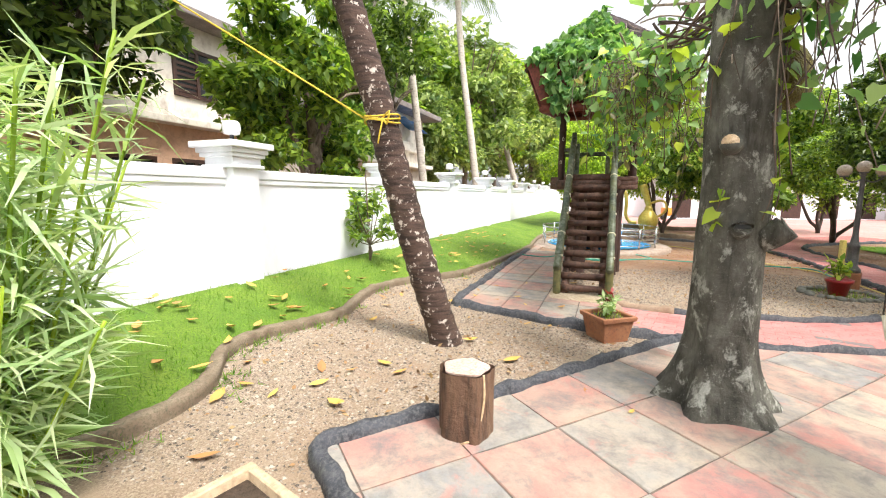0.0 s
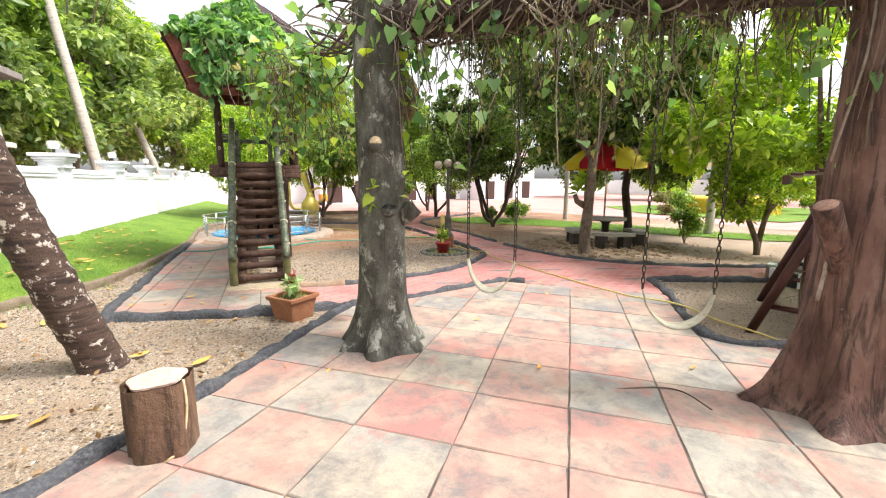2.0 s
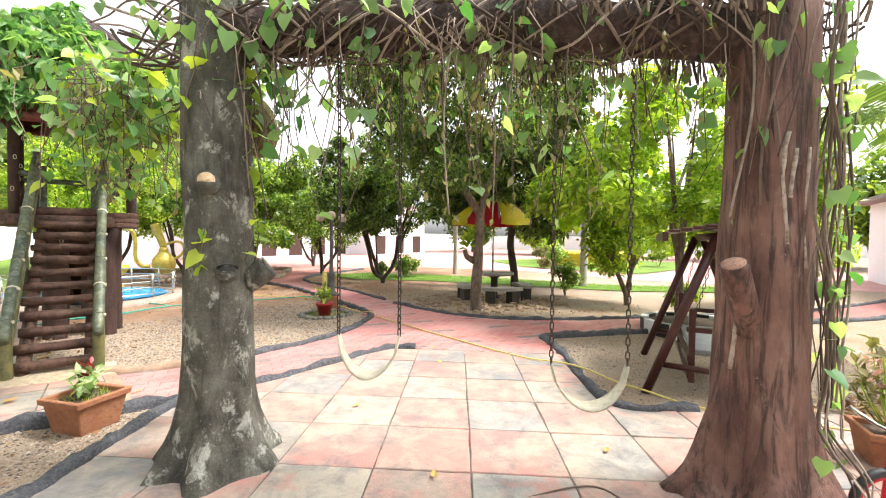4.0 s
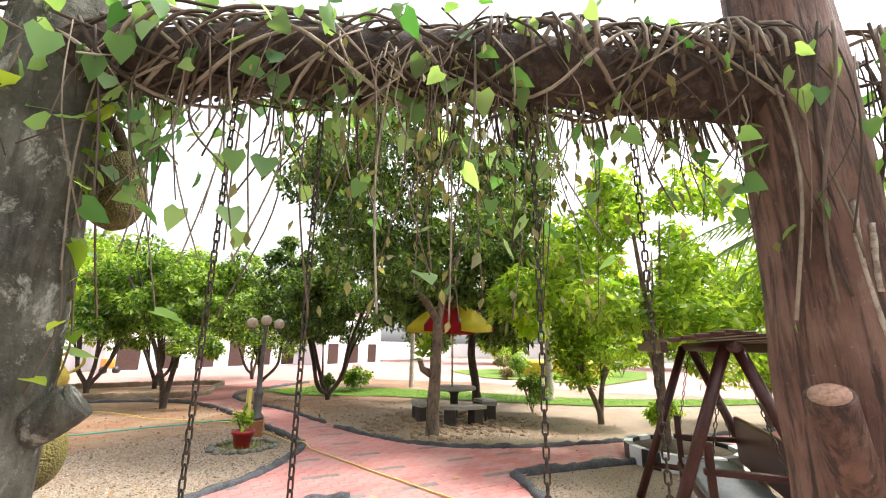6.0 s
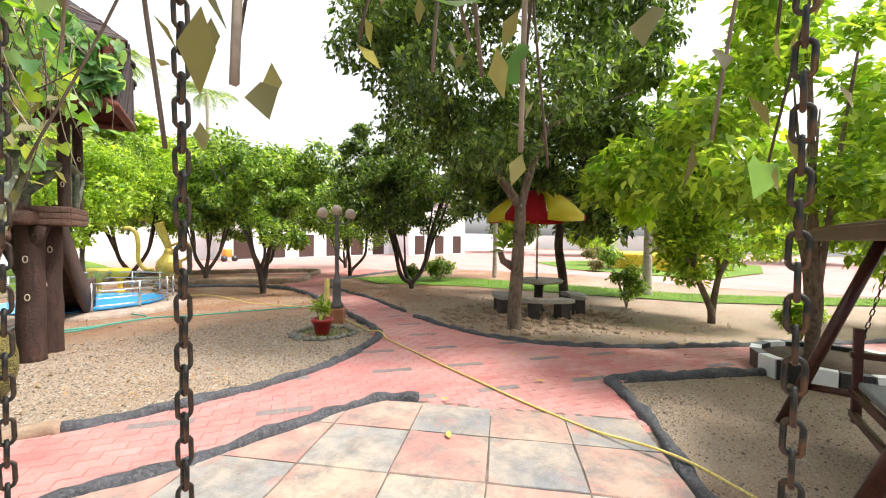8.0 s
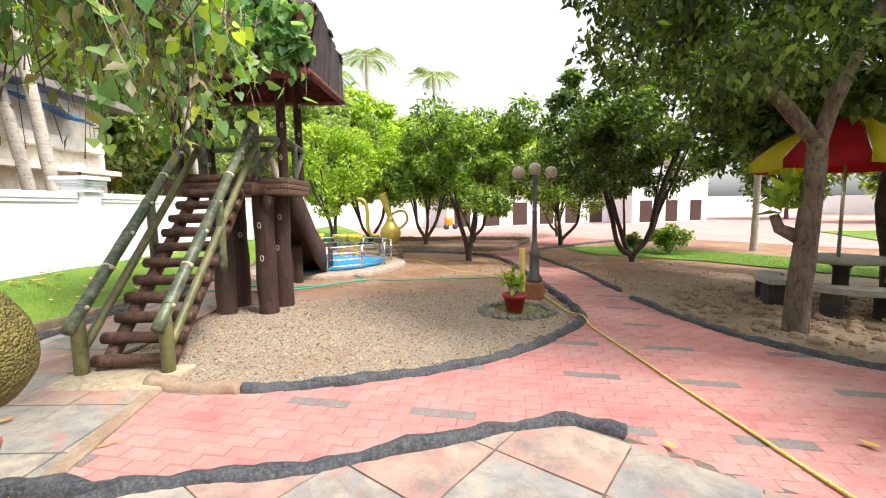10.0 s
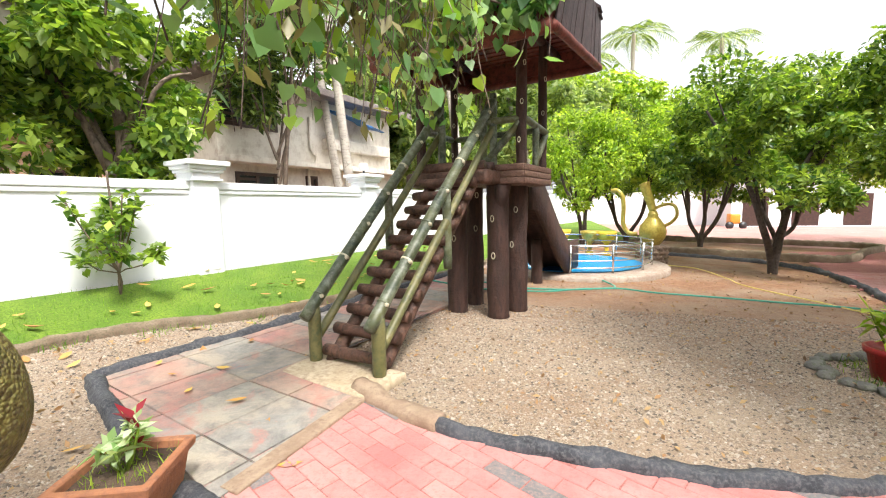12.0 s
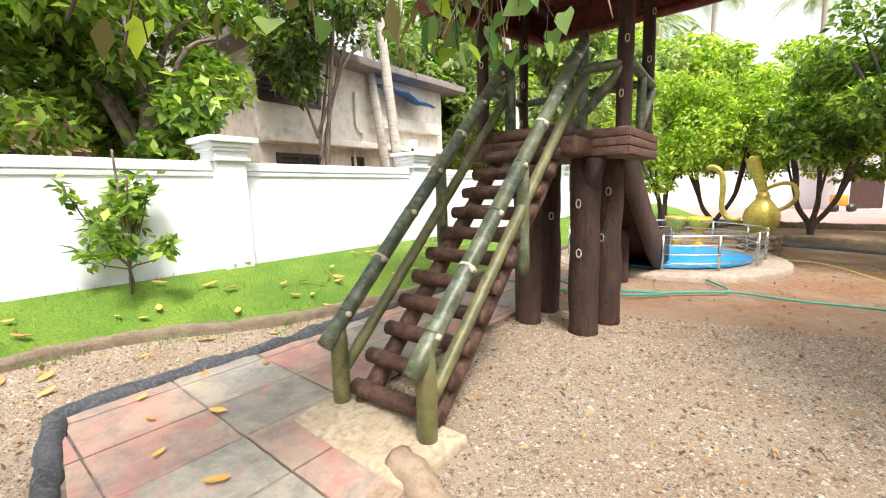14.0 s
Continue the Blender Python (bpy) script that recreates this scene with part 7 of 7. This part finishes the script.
coconut(0.72, 18.12, 10.5, (-1.18, 1.33), 1, 0.17)
coconut(3.72, 26.07, 10.5, (-2.83, 1.23), 2, 0.18)
coconut(-1.0, 12.6, 9.5, (-0.9, 0.2), 3, 0.12)
coconut(W(5.8, -5.6).x, W(5.8, -5.6).y, 7.5, (-1.2, 0.6), 4, 0.13)
coconut(11.0, 45, 16.5, (0.3, 0.2), 5, 0.22, 4.6)
coconut(19.5, 47, 16.0, (-0.4, 0.2), 6, 0.22, 4.2)
coconut(7.5, 43, 14.0, (-0.4, 0.2), 7, 0.22, 4.2)

# ---- hoses and loose things on the ground ----
def hose(name, line, r, mat, label):
    t = thing(name, (line[0][0], line[0][1], G(line[0][0])), label, "hose")
    o = Vector(t.location)
    pts = [Vector((p.x, p.y, G(p.x) + r + max(p.z, 0.034))) - o for p in curve(line, 0.08)]
    part("pipe", tube(bmesh.new(), pts, r, 8), mat, t)


hose("yellow_hose", [(6.0, 13.4), (6.6, 13.1), (6.75, 11.9), (6.75, 11.1), (7.25, 9.9), (7.5, 9.1), (7.25, 8.4), (6.95, 7.35), (6.82, 6.95), (6.68, 6.35, 0.09), (6.55, 6.0), (6.28, 5.1), (6.08, 4.45), (5.9, 3.8), (5.74, 3.25), (5.57, 2.5, 0.04), (5.44, 1.85, 0.09), (5.2, 1.1), (5.0, 0.5), (5.3, -0.8)], 0.0105, HOSE_YELLOW, "thin yellow garden hose lying across the path")
hose("green_hose", [(1.2, 10.4), (1.9, 10.0), (2.4, 10.3), (2.9, 9.8), (3.4, 9.75), (4.0, 10.1), (4.55, 10.35), (4.45, 11.0), (4.4, 11.35)], 0.014, HOSE_GREEN, "green garden hose looped by the tree house")
hose("green_hose", [(2.3, 9.6), (3.0, 9.9), (3.8, 10.0), (4.55, 10.3), (5.1, 10.1), (5.75, 10.0), (6.6, 9.85), (7.6, 9.6), (7.3, 8.7), (7.1, 8.2)], 0.014, HOSE_GREEN, "green garden hose trailing to the lamp post")

rng = np.random.default_rng(130)


def dead_leaf_mesh(seed):
    bm = bmesh.new()
    r = random.Random(seed)
    cx = [(-0.5, 0), (-0.25, 0.17), (0.1, 0.2), (0.5, 0), (0.1, -0.2), (-0.25, -0.17)]
    curl = r.uniform(0.1, 0.45)
    vs = [bm.verts.new((x * 0.13, y * 0.13, 0.012 + curl * 0.13 * (x * x + 3 * y * y) + r.uniform(0, 0.004))) for x, y in cx]
    mid = bm.verts.new((0, 0, 0.008))
    for k in range(6):
        bm.faces.new((mid, vs[k], vs[(k + 1) % 6]))
    me = bpy.data.meshes.new("fallen_leaf")
    bm.to_mesh(me)
    bm.free()
    me.materials.append(DEAD_LEAF)
    return me


DL = [dead_leaf_mesh(k) for k in range(5)]
done = 0
while done < 210:
    x, y = rng.uniform(-4, 2.2), rng.uniform(2, 13)
    on_lawn = inside(x, y, LAWN)
    if not on_lawn and rng.random() < 0.6:
        continue
    ob = new("fallen_leaf", DL[done % 5])
    ob.matrix_world = pose(x, y, (lawn_height(x, y) + 0.04) if on_lawn else G(x) + 0.01, rng.uniform(-15, 15), rng.uniform(-15, 15), rng.uniform(0, 360)) @ Matrix.Scale(rng.uniform(0.75, 1.5), 4)
    tagged(ob, "dry yellow-brown fallen leaf lying on the " + ("grass" if on_lawn else "ground"), "leaf", "fallen leaves")
    done += 1
for x, y in ((0.25, 5.9), (0.55, 5.75), (0.85, 5.95), (0.6, 6.6), (1.1, 6.9), (0.9, 5.55), (1.35, 5.5), (5.25, 3.8), (4.7, 3.3), (2.6, 1.9), (7.2, 4.2), (6.4, 3.4), (6.9, 3.1), (7.7, 3.4), (3.6, 1.1), (3.1, 3.1), (1.25, 2.9)):
    ob = new("fallen_leaf", DL[int(rng.integers(0, 5))])
    ob.matrix_world = pose(x, y, G(x) + 0.045, 0, 0, rng.uniform(0, 360)) @ Matrix.Scale(rng.uniform(0.55, 1.1), 4)
    tagged(ob, "dry fallen leaf lying on the paving", "leaf", "fallen leaves")
cand = rng.uniform((-2, 2.2), (13, 13), (6500, 2))
tuft = []
for p in curve(LAWN_EDGE, 0.05):
    for k in range(5):
        q = p + Vector((rng.normal(0.12, 0.10), rng.normal(-0.02, 0.1), 0))
        if noise.noise(Vector((q.x * 1.7, q.y * 1.7, 3))) > 0.02 and q.y < 13 and not inside(q.x, q.y, SP):
            tuft.append((q.x, q.y, G(q.x) + 0.005))
tagged(leaf_mesh("grass_tufts", tuft * 3, 0.075, GRASS, rng, None, "blade", -0.8), "grass spilling over the low lawn kerb", "grass", kind="stuff")
lit = [(x, y, G(x) + 0.012) for x, y in cand[~(within(cand, RED) | within(cand, PAT) | within(cand, LAWN) | within(cand, SP))]]
lit += [(9.6 + a, 5.6 + b, G(9.6) + 0.015) for a, b in rng.normal(0, 1.2, (1500, 2))]
tagged(leaf_mesh("leaf_litter", lit, 0.055, LITTER, rng, None, "oval", 0.0), "small dry leaves scattered on the earth", "leaf litter", kind="stuff")
cand = np.concatenate([rng.uniform((-1.9, 2.0), (7.2, 9), (110000, 2)), rng.uniform((4.6, -1.5), (9.0, 2.7), (14000, 2))])
pe = cand[~(within(cand, RED) | within(cand, PAT) | within(cand, LAWN) | within(cand, SP))]
n = len(pe)
s = rng.gamma(3, 0.0017, n) + 0.0025
z = np.array([G(x) for x in pe[:, 0]])
off = np.array([(1, 0, 0), (-0.5, 0.87, 0), (-0.5, -0.87, 0), (0, 0, 0.8)])
ang = rng.uniform(0, 6.28, n)
V = np.zeros((n, 4, 3))
for k in range(4):
    ox, oy, oz = off[k] * np.array([1, 1, 1])
    V[:, k, 0] = pe[:, 0] + s * (ox * np.cos(ang) - oy * np.sin(ang)) * 1.3
    V[:, k, 1] = pe[:, 1] + s * (ox * np.sin(ang) + oy * np.cos(ang))
    V[:, k, 2] = z + s * oz
F3 = (np.arange(n)[:, None, None] * 4 + np.array([(0, 1, 3), (1, 2, 3), (2, 0, 3)])[None]).reshape(-1, 3)
tagged(raw("loose_gravel", V.reshape(-1, 3).tolist(), F3.tolist(), PEBBLE), "loose small stones on the garden beds", "gravel", kind="stuff")
strip = box(bmesh.new(), (-0.52, -0.06, -0.02), (0.52, 0.06, 0.044), None, 0.006)
strip = link("path_border", strip, TAN_STONE, None, False)
strip.matrix_world = pose(2.03, 5.25, G(2.03), 0, 0, 79)
tagged(strip, "tan cement border strip between slabs and red pavers", "border", kind="structure")
rngt = np.random.default_rng(77)
tv = thing("trunk_vine", (3.64, 0.24, G(3.64)), "bundle of dry vine stems climbing the brown trunk", "vine")
bm = bmesh.new()
for k in range(18):
    u0 = rngt.uniform(-2.2, -0.9)
    r = rngt.uniform(0.25, 0.36)
    pts = []
    for z in np.linspace(rngt.uniform(0.02, 0.9), 2.9, 15):
        u = u0 + 0.2 * math.sin(z * 3.1 + k) + 0.1 * math.sin(z * 7 + 2 * k)
        rr = r + (0.14 if z < 0.4 else 0.0) + 0.03 * math.sin(z * 3 + k * 2)
        pts.append((rr * math.cos(u), rr * math.sin(u), z))
    tube(bm, curve(pts, 0.08), rngt.uniform(0.003, 0.009), 5)
for k in range(6):
    u0 = rngt.uniform(2.2, 3.6)
    pts = [((0.27 + 0.05 * math.sin(3 * z + k)) * math.cos(u0 + 0.3 * math.sin(z * 2.5 + k)), (0.27 + 0.05 * math.sin(3 * z + k)) * math.sin(u0 + 0.3 * math.sin(z * 2.5 + k)), z) for z in np.linspace(rngt.uniform(1.5, 2.1), 2.9, 7)]
    tube(bm, curve(pts, 0.06), rngt.uniform(0.004, 0.008), 5)
tagged(part("tangled_stem", bm, VINE_STEM, tv, "dry brown stems"), kind="stuff")
lvs = [(0.36 * math.cos(u), 0.36 * math.sin(u), z) for u, z in zip(rngt.uniform(-2.4, -0.8, 60), rngt.uniform(0.3, 2.8, 60))]
leaf_mesh("leaves", lvs, 0.10, L_VINE, rngt, tv, "heart", 0.8)
# dry leaves raked into a heap
hp = [(5.6 + 0.55 * a, -1.1 + 0.5 * b, G(5.6) + 0.02 + 0.16 * max(0, 1 - 0.4 * (a * a + b * b))) for a, b in rngt.normal(0, 0.8, (900, 2))]
tagged(leaf_mesh("leaf_heap", hp, 0.08, LITTER, rngt, None, "oval", 0.0), "heap of dry leaves beside the path", "leaves", kind="stuff")
areca = thing("small_palm", (8.2, -1.6, G(8.2)), "young palm with arching feathery fronds", "palm tree")
part("trunk", tube(bmesh.new(), [(0, 0, -0.05), (0.03, 0, 0.8), (0.02, 0, 2.0), (0, 0, 3.3)], [0.11, 0.09, 0.075, 0.06], 10), PALE_BARK, areca)
palm_crown(areca, (0, 0, 3.3), 14, 2.5, np.random.default_rng(12))
# ring of bark twigs
tw1 = thing("twig", (3.0, 1.1, G(3) + 0.04), "thin curved dry twig on the patio", "twig")
part("stick", tube(bmesh.new(), curve([(-0.25, 0.25, 0), (0.0, 0.05, 0.01), (0.1, -0.1, 0.0), (-0.02, -0.32, 0)], 0.05), 0.006, 5), VINE_STEM, tw1)


# ---- slabs and pavers, last ----
UD, VD = Vector((0.848, 0.53, 0)), Vector((-0.53, 0.848, 0))


def slab_mesh(w, d, h, seed, mat):
    """A slab with chipped, slightly uneven edges."""
    r = random.Random(seed)
    bm = bmesh.new()
    n = 5
    ring = []
    for i in range(4):
        (x0, y0), (x1, y1) = (((-1, -1), (1, -1)), ((1, -1), (1, 1)), ((1, 1), (-1, 1)), ((-1, 1), (-1, -1)))[i]
        for k in range(n):
            t = k / n
            ring.append(((x0 + (x1 - x0) * t) * w / 2 + r.uniform(-0.004, 0.004), (y0 + (y1 - y0) * t) * d / 2 + r.uniform(-0.004, 0.004)))
    lo = [bm.verts.new((x, y, -0.02)) for x, y in ring]
    mi = [bm.verts.new((x, y, h - 0.006)) for x, y in ring]
    hi = [bm.verts.new((x * 0.985, y * 0.985, h + r.uniform(-0.001, 0.001))) for x, y in ring]
    for p, q in ((lo, mi), (mi, hi)):
        for k in range(len(ring)):
            bm.faces.new((p[k], p[(k + 1) % len(ring)], q[(k + 1) % len(ring)], q[k]))
    bm.faces.new(hi)
    me = bpy.data.meshes.new("slab")
    bm.to_mesh(me)
    bm.free()
    me.materials.append(mat)
    return me


def cut_slab(c, w, d, ang, planes, mat, h):
    """A slab at c trimmed by half-planes (point, inward normal)."""
    q = [c + Matrix.Rotation(ang, 3, "Z") @ Vector((x * w / 2, y * d / 2, 0)) for x, y in ((-1, -1), (1, -1), (1, 1), (-1, 1))]
    for p0, n in planes:
        out = []
        for a, b in zip(q, q[1:] + q[:1]):
            da, db = (a - p0).dot(n), (b - p0).dot(n)
            if da >= 0:
                out.append(a)
            if (da >= 0) != (db >= 0):
                out.append(a.lerp(b, da / (da - db)))
        q = out
        if len(q) < 3:
            return None
    bm = bmesh.new()
    lo = [bm.verts.new((p.x, p.y, G(p.x) - 0.02)) for p in q]
    hi = [bm.verts.new((p.x, p.y, G(p.x) + h)) for p in q]
    for k in range(len(q)):
        bm.faces.new((lo[k], lo[(k + 1) % len(q)], hi[(k + 1) % len(q)], hi[k]))
    bm.faces.new(hi)
    return link("slab", bm, mat, None, False)


def plane(p, q, left=True):
    d = Vector((q[0] - p[0], q[1] - p[1], 0)).normalized()
    n = Vector((-d.y, d.x, 0))
    return Vector((*p, 0)), n if left else -n


def trimmed(c, w, d, planes):
    r = 0.5 * math.hypot(w, d)
    s = [(c - p0).dot(n) for p0, n in planes]
    return min(s) > -r * 0.8, min(s) < r


SL = [[slab_mesh(0.620, 0.620, 0.038, k, m) for k in range(6)] for m in (PATIO_PINK, PATIO_GREY)]
rng = np.random.default_rng(140)
TILE = 0.63
PPL = [plane((-0.66, 2.32), (2.27, 4.46), False), plane((2.27, 4.42), (4.9, 4.32), False), plane((-0.66, 2.3), (0.45, 0.75)), (UD * 6.36, -UD), plane((4.9, 4.3), (5.15, 3.9), False)]
for i in range(-8, 12):
    for j in range(-10, 9):
        c = UD * (2.65 + TILE * (i + 0.5)) + VD * (0.0 + TILE * (j + 0.5))
        keep, cut = trimmed(c, 0.62, 0.62, PPL)
        if not keep or not (cut or inside(c.x, c.y, PAT)) or (c.x > 4.2 and c.y < 3 and not inside(c.x, c.y, PAT)):
            continue
        if cut:
            ob = cut_slab(c, 0.62, 0.62, radians(32), PPL, (PATIO_PINK, PATIO_GREY)[(i + j) % 2], 0.038)
            if ob:
                ob.parent = pat
            continue
        odd = (i + j) % 2 if rng.random() > 0.08 else 0
        ob = new("slab", SL[odd][int(rng.integers(0, 6))])
        ob.parent = pat
        ob.matrix_basis = pose(c.x, c.y, G(c.x) + rng.uniform(-0.002, 0.003), rng.uniform(-0.3, 0.3), 1.43 + rng.uniform(-0.3, 0.3), 0) @ Matrix.Rotation(radians(32 + 90 * int(rng.integers(0, 4)) + rng.uniform(-0.5, 0.5)), 4, "Z")
def stair_grey(i, j):
    """Which slabs by the stairs are grey: blocks of rows, as laid."""
    if i <= 0:
        return int(j >= 0)
    return int(j < 0) if i == 1 else int(i % 3 == 0)


S2 = [[slab_mesh(0.598, 0.453, 0.037, 20 + k, m) for k in range(4)] for m in (PATIO_PINK, PATIO_GREY)]
SPL = [plane((-0.02, 5.6), (2.27, 4.5)), plane((-0.02, 5.6), (0.56, 7.5), False), plane((1.93, 4.72), (2.12, 5.78)), plane((2.3, 5.95), (1.3, 6.5))]
SPL2 = [(W(0, -1.60), R_DIR), (W(0, -0.43), -R_DIR)]
for i in range(-3, 12):
    for j in range(-5, 6):
        c = W(-1.2 + 0.605 * (i + 0.5), -1.0 + 0.46 * (j + 0.5) + 0.5)
        far_side = (c - ORIGIN).dot(S_DIR) > 0.0
        lim = SPL2 if far_side else SPL
        keep, cut = trimmed(c, 0.59, 0.445, lim)
        if not keep or not (cut or inside(c.x, c.y, SP)):
            continue
        if cut:
            ob = cut_slab(c, 0.59, 0.445, radians(YAW), lim, (PATIO_PINK, PATIO_GREY)[stair_grey(i, j)], 0.037)
            if ob:
                ob.parent = spb
            continue
        ob = new("slab", S2[stair_grey(i, j)][int(rng.integers(0, 4))])
        ob.parent = spb
        ob.matrix_basis = pose(c.x, c.y, G(c.x), 0, 1.43, 0) @ Matrix.Rotation(radians(YAW), 4, "Z")


def paver_mesh(mat):
    bm = bmesh.new()
    w, d, h, b = 0.226, 0.106, 0.020, 0.004
    lo = [bm.verts.new((x * w / 2, y * d / 2, -0.01)) for x, y in ((-1, -1), (1, -1), (1, 1), (-1, 1))]
    mi = [bm.verts.new((x * w / 2, y * d / 2, h - b)) for x, y in ((-1, -1), (1, -1), (1, 1), (-1, 1))]
    hi = [bm.verts.new((x * (w / 2 - b), y * (d / 2 - b), h)) for x, y in ((-1, -1), (1, -1), (1, 1), (-1, 1))]
    for p, q in ((lo, mi), (mi, hi)):
        for k in range(4):
            bm.faces.new((p[k], p[(k + 1) % 4], q[(k + 1) % 4], q[k]))
    bm.faces.new(hi)
    me = bpy.data.meshes.new("paver")
    bm.to_mesh(me)
    bm.free()
    me.materials.append(mat)
    return me


PV = [paver_mesh(BRICK), paver_mesh(GREY_PAVER)]
PANG = radians(-30)
pu, pv = Vector((math.cos(PANG), math.sin(PANG), 0)), Vector((-math.sin(PANG), math.cos(PANG), 0))
jj, ii = np.meshgrid(np.arange(-140, 140), np.arange(-70, 80), indexing="ij")
shift = 0.232 * (ii + 0.5 * (jj % 2))
cc = np.stack([5.2 + pu.x * shift + pv.x * 0.112 * jj, 4.7 + pu.y * shift + pv.y * 0.112 * jj], -1)
on_path = within(cc.reshape(-1, 2), RED_WIDE).reshape(jj.shape)
single, vs, fs, gvs, gfs = 0, [], [], [], []
proto = [v.co.copy() for v in PV[0].vertices]
pfaces = [tuple(p.vertices) for p in PV[0].polygons]
for j in range(-140, 140):
    for i in range(-70, 80):
        c = Vector((5.2, 4.7, 0)) + pu * (0.232 * (i + 0.5 * (j % 2))) + pv * (0.112 * j)
        if not (1.5 < c.x < 13 and -2 < c.y < 13.5) or not on_path[j + 140, i + 70]:
            continue
        cu, cv = c.dot(pu), c.dot(pv)
        grey = (cv - 6.0) % 0.896 < 0.112 and (cu - 0.03) % 1.04 < 0.464
        rot = Matrix.Translation((c.x, c.y, G(c.x) + 0.010 + rng.uniform(-0.001, 0.002))) @ Matrix.Rotation(PANG, 4, "Z") @ Matrix.Rotation(rng.uniform(-0.012, 0.012), 4, "X")
        if single < 300 and 3.0 < c.x < 6.4 and 4.35 < c.y < 5.9:
            ob = new("paver", PV[1 if grey else 0])
            ob.parent = red
            ob.matrix_basis = rot
            single += 1
        else:
            tv, tf = (gvs, gfs) if grey else (vs, fs)
            b = len(tv)
            tv.extend(tuple(rot @ q) for q in proto)
            tf.extend(tuple(b + q for q in f) for f in pfaces)
ob = tagged(raw("paver_rows", vs, fs, BRICK, red), "red clay pavers of the path", kind="stuff")
ob = tagged(raw("grey_paver_rows", gvs, gfs, GREY_PAVER, red), "grey accent pavers of the path", kind="stuff")
